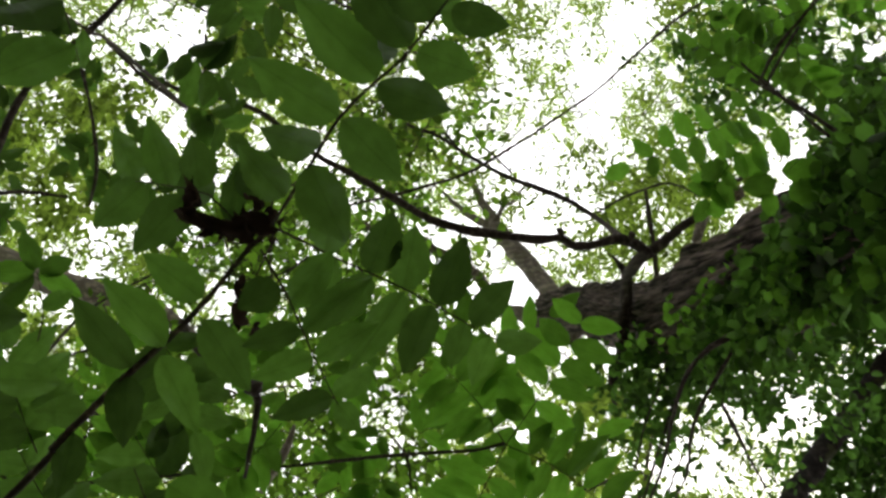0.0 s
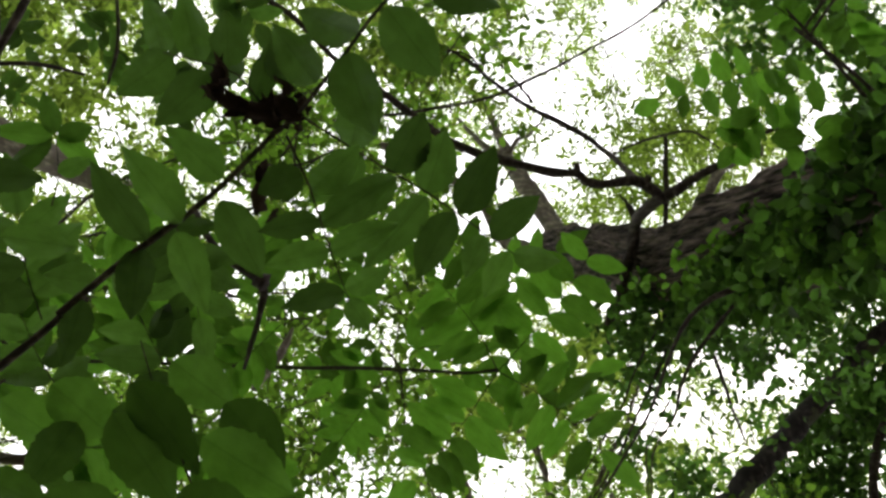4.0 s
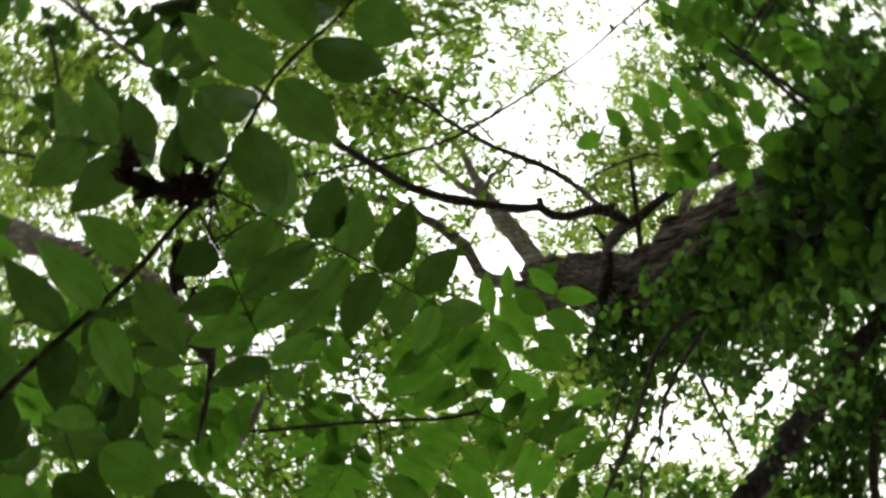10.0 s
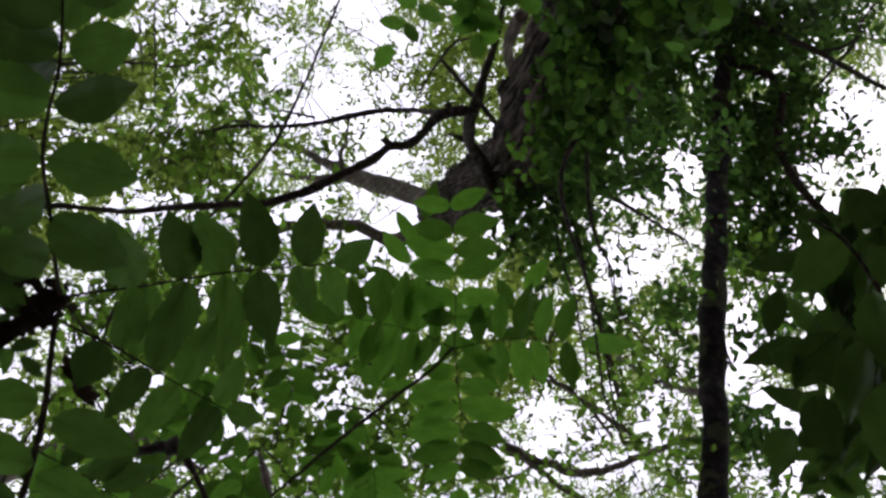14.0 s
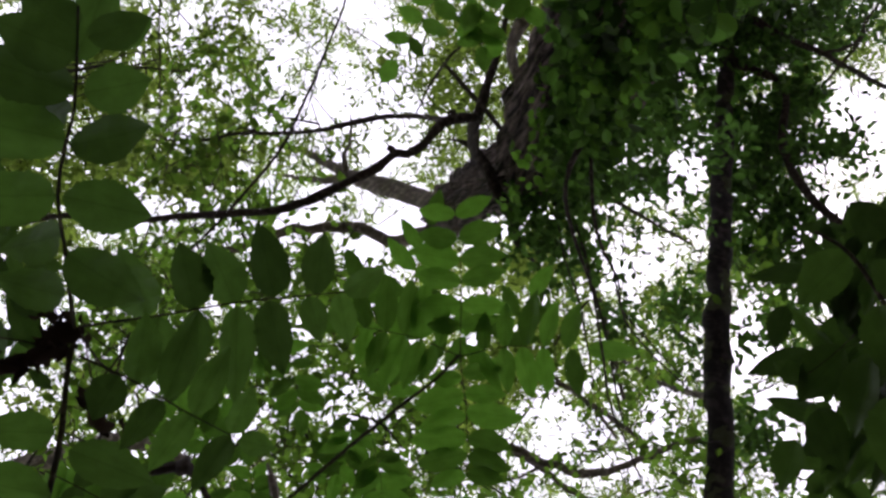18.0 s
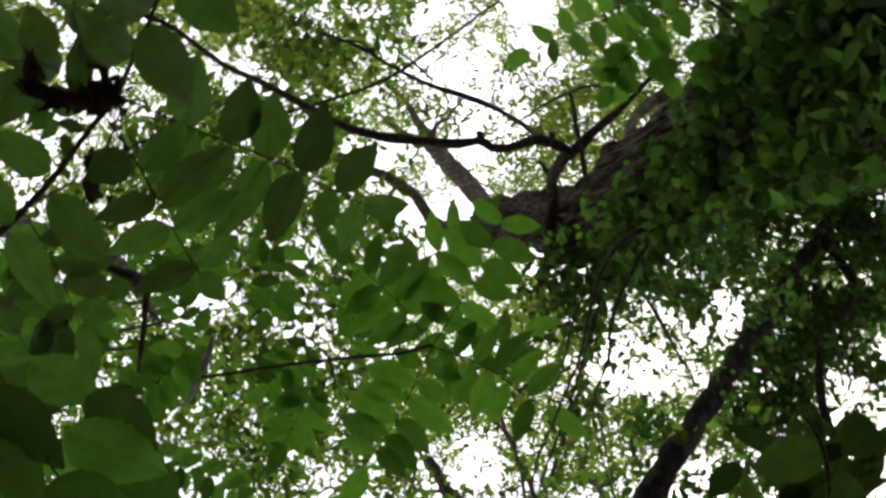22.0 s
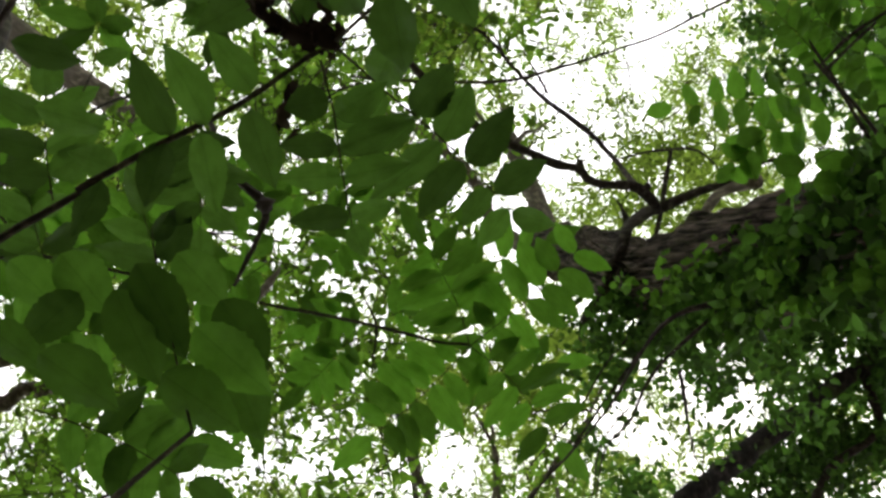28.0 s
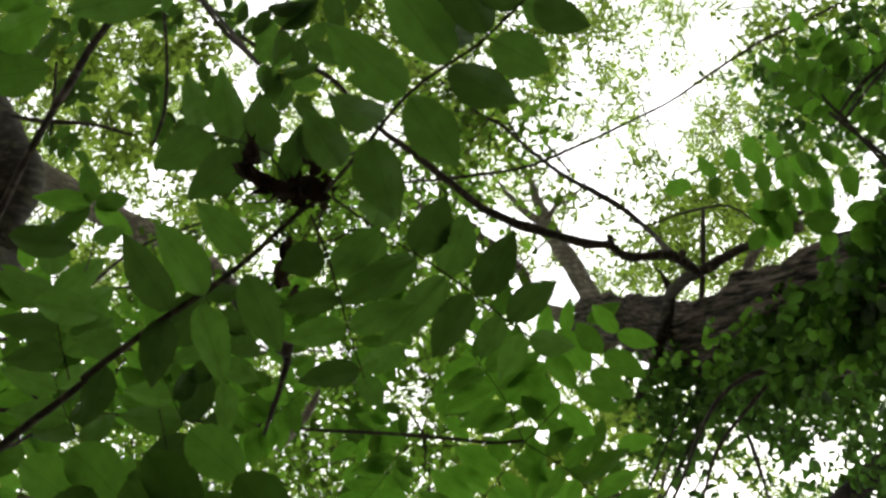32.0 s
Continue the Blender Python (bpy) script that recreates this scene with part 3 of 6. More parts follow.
branch(far_stems, "stem", [(1.028, 1.842, 7.518, 0.0237), (0.932, 1.599, 7.720, 0.0225), (0.841, 1.381, 8.124, 0.0196), (0.705, 1.180, 8.532, 0.0115)], LIMB_BARK, 6, 0.08, 0.3, 0.03)
branch(far_stems, "stem", [(0.879, 1.487, 7.721, 0.0123), (0.733, 1.521, 8.039, 0.0107), (0.561, 1.509, 8.558, 0.0092)], LIMB_BARK, 6, 0.08, 0.3, 0.03)
branch(far_stems, "stem", [(1.446, 1.548, 6.964, 0.0181), (1.348, 1.216, 7.163, 0.0169), (1.274, 0.949, 7.462, 0.0138), (1.178, 0.764, 7.666, 0.0082)], LIMB_BARK, 6, 0.08, 0.3, 0.03)
branch(far_stems, "stem", [(1.243, 1.042, 5.960, 0.0133), (1.366, 0.800, 6.040, 0.0136), (1.494, 0.547, 6.119, 0.0124), (1.598, 0.241, 6.198, 0.0095)], LIMB_BARK, 6, 0.08, 0.3, 0.03)

# ---- the near sapling whose compound leaves hang over the camera ----
near_sapling = thing("near_sapling", "slender sapling stem arching overhead with large green compound leaves", "sapling", (-1.038, 0.925, 0))
branch(near_sapling, "stem", [(-1.038, 0.925, -0.05, 0.011), (-1.007, 0.897, 1.100, 0.009), (-0.543, 0.363, 2.279, 0.006), (-0.286, 0.092, 2.395, 0.0040), (-0.255, 0.056, 2.387, 0.0037), (-0.227, 0.025, 2.390, 0.0037), (-0.190, -0.012, 2.382, 0.0035), (-0.150, -0.049, 2.383, 0.0032), (-0.115, -0.087, 2.385, 0.0030), (-0.079, -0.134, 2.385, 0.0028), (-0.058, -0.154, 2.380, 0.0028)], STEM_BARK, 8, 0.02, 0.15, 0.004, "dark slender stem")
leaf = rachis(near_sapling, [(-0.058, -0.156, 2.380), (-0.034, -0.181, 2.337), (-0.015, -0.205, 2.314), (0.012, -0.236, 2.270), (0.041, -0.259, 2.245), (0.065, -0.277, 2.232), (0.092, -0.308, 2.216), (0.112, -0.336, 2.210)], 0.0022)
leaflet(leaf, (0.012, -0.238, 2.269), (-0.069, -0.292, 2.287), 0.053, me=EATEN_LEAFLET)
leaflet(leaf, (0.045, -0.264, 2.244), (-0.025, -0.338, 2.259), 0.054)
leaflet(leaf, (0.073, -0.289, 2.229), (0.019, -0.354, 2.225), 0.053)
leaflet(leaf, (0.015, -0.235, 2.270), (0.067, -0.181, 2.273), 0.049)
leaflet(leaf, (0.045, -0.259, 2.245), (0.107, -0.233, 2.244), 0.048)
leaflet(leaf, (0.078, -0.283, 2.230), (0.128, -0.263, 2.228), 0.044)
leaflet(leaf, (0.105, -0.313, 2.214), (0.154, -0.300, 2.212), 0.034)
leaflet(leaf, (-0.015, -0.205, 2.314), (0.018, -0.129, 2.302), 0.052)
leaflet(leaf, (-0.007, -0.218, 2.302), (-0.061, -0.241, 2.341), 0.043)
leaflet(leaf, (-0.040, -0.179, 2.338), (-0.088, -0.234, 2.372), 0.042)
leaflet(leaf, (0.092, -0.306, 2.216), (0.054, -0.359, 2.212), 0.048)
leaflet(leaf, (0.055, -0.282, 2.250), (0.038, -0.319, 2.294), 0.028)
leaf = rachis(near_sapling, [(-0.065, -0.167, 2.429), (-0.032, -0.151, 2.424), (0.003, -0.133, 2.419), (0.078, -0.098, 2.407), (0.135, -0.068, 2.417), (0.169, -0.050, 2.422)], 0.0016)
leaflet(leaf, (0.038, -0.117, 2.413), (0.064, -0.179, 2.406), 0.047)
leaflet(leaf, (0.073, -0.099, 2.408), (0.087, -0.164, 2.403), 0.047)
leaflet(leaf, (0.108, -0.084, 2.412), (0.137, -0.154, 2.404), 0.044)
leaflet(leaf, (0.143, -0.064, 2.416), (0.186, -0.110, 2.407), 0.037)
leaflet(leaf, (0.168, -0.050, 2.422), (0.216, -0.047, 2.414), 0.032)
leaflet(leaf, (0.006, -0.131, 2.419), (-0.043, -0.079, 2.429), 0.047)
leaflet(leaf, (0.042, -0.113, 2.413), (-0.031, -0.053, 2.428), 0.044)
leaflet(leaf, (0.074, -0.097, 2.408), (0.021, -0.018, 2.420), 0.041)
leaflet(leaf, (0.103, -0.084, 2.413), (0.073, -0.015, 2.421), 0.041)
leaflet(leaf, (0.137, -0.066, 2.417), (0.122, -0.020, 2.422), 0.030)
leaflet(leaf, (0.164, -0.052, 2.423), (0.144, -0.003, 2.428), 0.030)
leaflet(leaf, (-0.007, -0.141, 2.439), (0.002, -0.224, 2.482), 0.049)
leaf = rachis(near_sapling, [(-0.064, -0.133, 2.364), (-0.037, -0.087, 2.363), (-0.015, -0.037, 2.372), (0.010, 0.013, 2.381)], 0.0014)
leaflet(leaf, (-0.045, -0.098, 2.364), (-0.084, -0.078, 2.368), 0.039)
leaflet(leaf, (-0.025, -0.058, 2.368), (-0.080, -0.042, 2.374), 0.029)
leaflet(leaf, (-0.013, -0.031, 2.372), (-0.071, -0.011, 2.379), 0.032)
leaflet(leaf, (0.005, 0.006, 2.381), (-0.053, 0.027, 2.388), 0.030)
leaflet(leaf, (-0.035, -0.085, 2.363), (0.003, -0.134, 2.386), 0.038)
leaflet(leaf, (-0.023, -0.056, 2.368), (0.040, -0.108, 2.388), 0.035)
leaflet(leaf, (-0.011, -0.030, 2.372), (0.047, -0.065, 2.393), 0.033)
leaflet(leaf, (0.006, 0.003, 2.381), (0.046, -0.022, 2.395), 0.029)
leaflet(leaf, (0.009, 0.012, 2.381), (0.033, 0.039, 2.380), 0.027)
leaf = rachis(near_sapling, [(-0.062, -0.150, 2.381), (-0.093, -0.164, 2.401), (-0.123, -0.194, 2.408), (-0.165, -0.205, 2.420), (-0.202, -0.212, 2.431)], 0.0014)
leaflet(leaf, (-0.193, -0.211, 2.431), (-0.242, -0.165, 2.441), 0.052)
leaflet(leaf, (-0.149, -0.193, 2.420), (-0.200, -0.138, 2.432), 0.050)
leaflet(leaf, (-0.133, -0.200, 2.409), (-0.138, -0.253, 2.402), 0.044)
leaflet(leaf, (-0.167, -0.205, 2.429), (-0.197, -0.283, 2.450), 0.040)
leaflet(leaf, (-0.090, -0.192, 2.397), (-0.056, -0.246, 2.415), 0.040)
leaflet(leaf, (-0.101, -0.166, 2.401), (-0.096, -0.229, 2.411), 0.029)
leaflet(leaf, (-0.205, -0.214, 2.441), (-0.237, -0.280, 2.472), 0.034)
leaflet(leaf, (-0.122, -0.195, 2.427), (-0.179, -0.234, 2.473), 0.040)
leaflet(leaf, (-0.183, -0.022, 2.380), (-0.241, -0.087, 2.384), 0.040)
leaflet(leaf, (-0.152, -0.042, 2.376), (-0.212, -0.107, 2.380), 0.045)
leaflet(leaf, (-0.119, -0.087, 2.372), (-0.176, -0.129, 2.376), 0.040)
leaflet(leaf, (-0.188, -0.015, 2.381), (-0.188, 0.052, 2.383), 0.039)
leaflet(leaf, (-0.157, -0.033, 2.377), (-0.118, 0.038, 2.376), 0.043)
leaflet(leaf, (-0.117, -0.067, 2.372), (-0.071, 0.001, 2.370), 0.044)
leaflet(leaf, (-0.310, -0.011, 2.374), (-0.238, -0.010, 2.367), 0.036)
leaflet(leaf, (-0.378, -0.073, 2.444), (-0.300, -0.074, 2.437), 0.037)
leaflet(leaf, (-0.297, -0.083, 2.455), (-0.264, -0.100, 2.451), 0.022)
leaflet(leaf, (-0.235, 0.038, 2.387), (-0.246, 0.099, 2.391), 0.038)
leaflet(leaf, (-0.233, 0.023, 2.415), (-0.284, 0.020, 2.420), 0.036)
leaflet(leaf, (0.083, -0.425, 2.439), (0.072, -0.499, 2.437), 0.060)
leaflet(leaf, (0.072, -0.413, 2.462), (0.166, -0.481, 2.465), 0.054)
leaflet(leaf, (0.108, -0.470, 2.431), (0.072, -0.557, 2.433), 0.060)
leaflet(leaf, (0.112, -0.400, 2.416), (0.164, -0.382, 2.406), 0.043)
leaflet(leaf, (0.100, -0.504, 2.440), (0.149, -0.539, 2.426), 0.054)
withered = thing("withered_leaf_bundle", "shrivelled dark brown dead leaves caught on the sapling node", "dead leaves", (-0.091, -0.160, 2.392))
branch(withered, "wad", [(-0.138, -0.200, 2.390, 0.0022), (-0.139, -0.187, 2.392, 0.0056), (-0.135, -0.168, 2.394, 0.0061), (-0.118, -0.161, 2.394, 0.0056), (-0.097, -0.158, 2.392, 0.0084), (-0.077, -0.162, 2.390, 0.0123), (-0.060, -0.156, 2.380, 0.0083), (-0.051, -0.152, 2.380, 0.0028)], DEAD_LEAF, 10, 0.006, 0.8)
lay("dead_leaf", DEAD_LEAVES[0], withered, (-0.139, -0.173, 2.404), (-0.141, -0.162, 2.378), 0.010, 0.81)
lay("dead_leaf", DEAD_LEAVES[1], withered, (-0.142, -0.182, 2.413), (-0.128, -0.179, 2.395), 0.014, -0.84)
lay("dead_leaf", DEAD_LEAVES[0], withered, (-0.141, -0.187, 2.407), (-0.135, -0.194, 2.411), 0.014, 1.01)
lay("dead_leaf", DEAD_LEAVES[1], withered, (-0.149, -0.177, 2.417), (-0.154, -0.167, 2.382), 0.011, -0.68)
lay("dead_leaf", DEAD_LEAVES[2], withered, (-0.133, -0.190, 2.396), (-0.138, -0.194, 2.386), 0.012, 0.20)
lay("dead_leaf", DEAD_LEAVES[2], withered, (-0.134, -0.180, 2.378), (-0.131, -0.194, 2.401), 0.013, -0.84)
lay("dead_leaf", DEAD_LEAVES[0], withered, (-0.142, -0.168, 2.405), (-0.131, -0.168, 2.375), 0.014, -0.41)
lay("dead_leaf", DEAD_LEAVES[2], withered, (-0.132, -0.172, 2.377), (-0.145, -0.182, 2.407), 0.012, 1.10)
lay("dead_leaf", DEAD_LEAVES[0], withered, (-0.136, -0.196, 2.402), (-0.146, -0.193, 2.398), 0.014, 0.29)
lay("dead_leaf", DEAD_LEAVES[1], withered, (-0.130, -0.190, 2.383), (-0.140, -0.186, 2.381), 0.016, 0.05)
lay("dead_leaf", DEAD_LEAVES[2], withered, (-0.109, -0.157, 2.404), (-0.115, -0.159, 2.402), 0.010, 0.31)
lay("dead_leaf", DEAD_LEAVES[0], withered, (-0.113, -0.163, 2.408), (-0.118, -0.170, 2.406), 0.010, -1.05)
lay("dead_leaf", DEAD_LEAVES[1], withered, (-0.101, -0.157, 2.389), (-0.111, -0.154, 2.387), 0.012, -0.31)
lay("dead_leaf", DEAD_LEAVES[2], withered, (-0.109, -0.165, 2.410), (-0.105, -0.152, 2.376), 0.014, 0.56)
lay("dead_leaf", DEAD_LEAVES[0], withered, (-0.118, -0.160, 2.396), (-0.119, -0.154, 2.404), 0.011, -0.43)
lay("dead_leaf", DEAD_LEAVES[1], withered, (-0.120, -0.155, 2.416), (-0.110, -0.157, 2.383), 0.012, 0.36)
lay("dead_leaf", DEAD_LEAVES[2], withered, (-0.092, -0.163, 2.381), (-0.087, -0.161, 2.403), 0.015, -0.76)
lay("dead_leaf", DEAD_LEAVES[0], withered, (-0.122, -0.163, 2.413), (-0.114, -0.168, 2.389), 0.011, -0.50)
lay("dead_leaf", DEAD_LEAVES[1], withered, (-0.097, -0.162, 2.392), (-0.109, -0.161, 2.412), 0.011, -1.19)
lay("dead_leaf", DEAD_LEAVES[2], withered, (-0.091, -0.156, 2.394), (-0.084, -0.167, 2.411), 0.015, -0.67)
lay("dead_leaf", DEAD_LEAVES[0], withered, (-0.072, -0.181, 2.382), (-0.078, -0.188, 2.379), 0.011, -1.04)
lay("dead_leaf", DEAD_LEAVES[1], withered, (-0.082, -0.170, 2.413), (-0.078, -0.174, 2.403), 0.015, 0.95)
lay("dead_leaf", DEAD_LEAVES[2], withered, (-0.060, -0.168, 2.377), (-0.048, -0.167, 2.376), 0.014, 0.06)
lay("dead_leaf", DEAD_LEAVES[0], withered, (-0.091, -0.147, 2.387), (-0.102, -0.155, 2.409), 0.013, 0.68)
lay("dead_leaf", DEAD_LEAVES[1], withered, (-0.074, -0.154, 2.380), (-0.090, -0.160, 2.402), 0.015, 0.73)
lay("dead_leaf", DEAD_LEAVES[2], withered, (-0.069, -0.160, 2.374), (-0.079, -0.168, 2.376), 0.012, 0.07)
lay("dead_leaf", DEAD_LEAVES[0], withered, (-0.080, -0.153, 2.376), (-0.078, -0.158, 2.371), 0.011, -1.04)
lay("dead_leaf", DEAD_LEAVES[1], withered, (-0.052, -0.164, 2.384), (-0.042, -0.158, 2.378), 0.012, 0.35)
lay("dead_leaf", DEAD_LEAVES[2], withered, (-0.078, -0.164, 2.377), (-0.076, -0.159, 2.391), 0.014, -0.29)
lay("dead_leaf", DEAD_LEAVES[0], withered, (-0.069, -0.161, 2.408), (-0.074, -0.151, 2.390), 0.015, 0.30)
lay("dead_leaf", DEAD_LEAVES[1], withered, (-0.081, -0.157, 2.392), (-0.095, -0.158, 2.401), 0.013, -0.61)
lay("dead_leaf", DEAD_LEAVES[2], withered, (-0.087, -0.165, 2.392), (-0.081, -0.164, 2.408), 0.016, -0.30)
lay("dead_leaf", DEAD_LEAVES[0], withered, (-0.056, -0.171, 2.374), (-0.060, -0.166, 2.400), 0.014, 0.93)
lay("dead_leaf", DEAD_LEAVES[1], withered, (-0.066, -0.174, 2.374), (-0.069, -0.186, 2.388), 0.010, -0.86)
lay("dead_leaf", DEAD_LEAVES[2], withered, (-0.075, -0.168, 2.412), (-0.064, -0.159, 2.380), 0.010, 0.82)
lay("dead_leaf", DEAD_LEAVES[0], withered, (-0.061, -0.150, 2.417), (-0.065, -0.157, 2.399), 0.015, -1.11)
lay("dead_leaf", DEAD_LEAVES[1], withered, (-0.073, -0.177, 2.404), (-0.075, -0.184, 2.410), 0.010, -0.42)
lay("dead_leaf", DEAD_LEAVES[2], withered, (-0.088, -0.168, 2.383), (-0.090, -0.163, 2.395), 0.014, -0.26)
lay("dead_leaf", DEAD_LEAVES[0], withered, (-0.077, -0.151, 2.377), (-0.084, -0.146, 2.390), 0.016, -0.21)
lay("dead_leaf", DEAD_LEAVES[1], withered, (-0.074, -0.170, 2.402), (-0.077, -0.177, 2.392), 0.013, 0.34)
lay("dead_leaf", DEAD_LEAVES[2], withered, (-0.071, -0.169, 2.413), (-0.058, -0.160, 2.395), 0.013, 0.53)
lay("dead_leaf", DEAD_LEAVES[0], withered, (-0.068, -0.153, 2.387), (-0.063, -0.143, 2.379), 0.014, 1.09)
lay("dead_leaf", DEAD_LEAVES[1], withered, (-0.077, -0.146, 2.401), (-0.086, -0.138, 2.386), 0.011, -1.14)
lay("dead_leaf", DEAD_LEAVES[2], withered, (-0.081, -0.159, 2.387), (-0.079, -0.155, 2.403), 0.011, 1.18)
lay("dead_leaf", DEAD_LEAVES[0], withered, (-0.088, -0.162, 2.411), (-0.099, -0.158, 2.399), 0.013, 0.53)
lay("dead_leaf", DEAD_LEAVES[1], withered, (-0.066, -0.170, 2.391), (-0.066, -0.179, 2.376), 0.012, 0.52)
lay("dead_leaf", DEAD_LEAVES[2], withered, (-0.082, -0.184, 2.378), (-0.076, -0.189, 2.374), 0.011, 0.49)
lay("dead_leaf", DEAD_LEAVES[0], withered, (-0.058, -0.179, 2.382), (-0.058, -0.169, 2.384), 0.014, -0.99)
lay("dead_leaf", DEAD_LEAVES[1], withered, (-0.057, -0.151, 2.399), (-0.059, -0.144, 2.401), 0.010, -0.40)
lay("dead_leaf", DEAD_LEAVES[2], withered, (-0.086, -0.160, 2.417), (-0.080, -0.147, 2.393), 0.014, -0.91)
branch(withered, "wad", [(-0.088, -0.087, 2.386, 0.0030), (-0.086, -0.076, 2.383, 0.0070), (-0.084, -0.068, 2.384, 0.0060), (-0.077, -0.064, 2.391, 0.0020)], DEAD_LEAF, 9, 0.004, 0.9)
lay("dead_leaf", DEAD_LEAVES[0], withered, (-0.080, -0.098, 2.388), (-0.085, -0.102, 2.386), 0.009, -0.04)
lay("dead_leaf", DEAD_LEAVES[1], withered, (-0.087, -0.079, 2.396), (-0.085, -0.082, 2.394), 0.009, 0.17)
lay("dead_leaf", DEAD_LEAVES[2], withered, (-0.088, -0.069, 2.386), (-0.090, -0.061, 2.384), 0.009, -1.00)
lay("dead_leaf", DEAD_LEAVES[0], withered, (-0.071, -0.062, 2.389), (-0.073, -0.057, 2.407), 0.009, 0.55)
lay("dead_leaf", DEAD_LEAVES[1], withered, (-0.089, -0.083, 2.383), (-0.091, -0.076, 2.388), 0.009, 0.26)
lay("dead_leaf", DEAD_LEAVES[2], withered, (-0.083, -0.087, 2.387), (-0.092, -0.101, 2.389), 0.009, 0.37)
lay("dead_leaf", DEAD_LEAVES[0], withered, (-0.086, -0.072, 2.384), (-0.087, -0.059, 2.390), 0.009, -0.21)
lay("dead_leaf", DEAD_LEAVES[1], withered, (-0.072, -0.065, 2.388), (-0.067, -0.059, 2.386), 0.009, 0.12)
lay("dead_leaf", DEAD_LEAVES[2], withered, (-0.087, -0.097, 2.389), (-0.083, -0.111, 2.390), 0.009, 0.13)
branch(withered, "twig", [(-0.053, -0.155, 2.375, 0.0011), (-0.057, -0.122, 2.389, 0.0011), (-0.054, -0.102, 2.398, 0.0011), (-0.051, -0.085, 2.405, 0.0011)], TWIG_BARK, 5, 0.01, 0.3, 0.003)
branch(withered, "twig", [(-0.053, -0.103, 2.398, 0.0011), (-0.040, -0.116, 2.404, 0.0011), (-0.023, -0.132, 2.410, 0.0011)], TWIG_BARK, 5, 0.01, 0.3, 0.003)
branch(withered, "twig", [(-0.054, -0.144, 2.376, 0.0011), (-0.073, -0.101, 2.383, 0.0011), (-0.088, -0.067, 2.383, 0.0011), (-0.112, -0.041, 2.384, 0.0011)], TWIG_BARK, 5, 0.01, 0.3, 0.003)
branch(withered, "twig", [(-0.081, -0.106, 2.386, 0.0011), (-0.051, -0.111, 2.397, 0.0011), (-0.028, -0.127, 2.405, 0.0011)], TWIG_BARK, 5, 0.01, 0.3, 0.003)

low_sapling = thing("low_sapling", "low sapling with broad soft green compound leaves close overhead", "sapling", (-0.231, 0.481, 0))
HALF_LIT_PLANTS.append(low_sapling)
branch(low_sapling, "stem", [(-0.231, 0.481, -0.05, 0.009), (-0.226, 0.46, 1.2, 0.007), (-0.17, 0.36, 2.0, 0.004), (-0.076, 0.235, 2.319, 0.0022)], STEM_BARK, 7, 0.03, 0.1, 0.003)
leaf = rachis(low_sapling, [(-0.311, -0.050, 2.489), (-0.306, -0.082, 2.485), (-0.313, -0.122, 2.481)], 0.001)
leaflet(leaf, (-0.315, -0.123, 2.480), (-0.377, -0.121, 2.482), 0.027)
leaflet(leaf, (-0.311, -0.123, 2.480), (-0.274, -0.135, 2.478), 0.025)
leaflet(leaf, (-0.314, -0.125, 2.480), (-0.329, -0.166, 2.476), 0.024)
leaflet(leaf, (-0.311, -0.121, 2.481), (-0.264, -0.096, 2.482), 0.025)
leaflet(leaf, (-0.316, -0.120, 2.481), (-0.372, -0.073, 2.488), 0.029)
leaf = rachis(low_sapling, [(-0.076, 0.235, 2.319), (-0.094, 0.205, 2.325), (-0.119, 0.160, 2.331), (-0.147, 0.115, 2.344), (-0.170, 0.068, 2.355)], 0.0014)
leaflet(leaf, (-0.181, 0.131, 2.333), (-0.117, 0.205, 2.331), 0.055)
leaflet(leaf, (-0.169, 0.103, 2.330), (-0.099, 0.172, 2.332), 0.054)
leaflet(leaf, (-0.091, 0.118, 2.364), (-0.029, 0.170, 2.362), 0.058)
leaflet(leaf, (-0.103, 0.145, 2.337), (-0.018, 0.188, 2.338), 0.059)
leaflet(leaf, (-0.218, 0.197, 2.297), (-0.141, 0.229, 2.309), 0.057)
leaflet(leaf, (-0.116, 0.191, 2.314), (-0.034, 0.220, 2.318), 0.059)
leaflet(leaf, (-0.269, 0.187, 2.302), (-0.215, 0.211, 2.315), 0.044)
leaflet(leaf, (-0.215, 0.145, 2.352), (-0.244, 0.202, 2.330), 0.048)
leaflet(leaf, (-0.148, 0.087, 2.389), (-0.086, 0.126, 2.394), 0.052)
leaflet(leaf, (-0.247, 0.116, 2.368), (-0.189, 0.159, 2.378), 0.055)
leaflet(leaf, (-0.291, 0.135, 2.371), (-0.230, 0.173, 2.384), 0.053)
leaflet(leaf, (-0.062, 0.179, 2.377), (-0.016, 0.238, 2.366), 0.054)
low_leaf = rachis(low_sapling, [(-0.125, 0.389, 2.601), (-0.114, 0.327, 2.621), (-0.105, 0.260, 2.638)])
leaflet(low_leaf, (-0.114, 0.327, 2.621), (-0.038, 0.327, 2.619), 0.055)
leaflet(low_leaf, (-0.111, 0.300, 2.629), (-0.066, 0.266, 2.631), 0.050)
leaflet(low_leaf, (-0.105, 0.260, 2.638), (-0.104, 0.197, 2.639), 0.045)
leaflet(low_leaf, (-0.117, 0.347, 2.615), (-0.183, 0.333, 2.597), 0.053)
leaflet(low_leaf, (-0.111, 0.310, 2.626), (-0.180, 0.282, 2.611), 0.050)

dead_twig = thing("dead_twig", "dark dead hanging twig with a shrivelled knob", "twig", (-0.122, 0.008, 2.752))
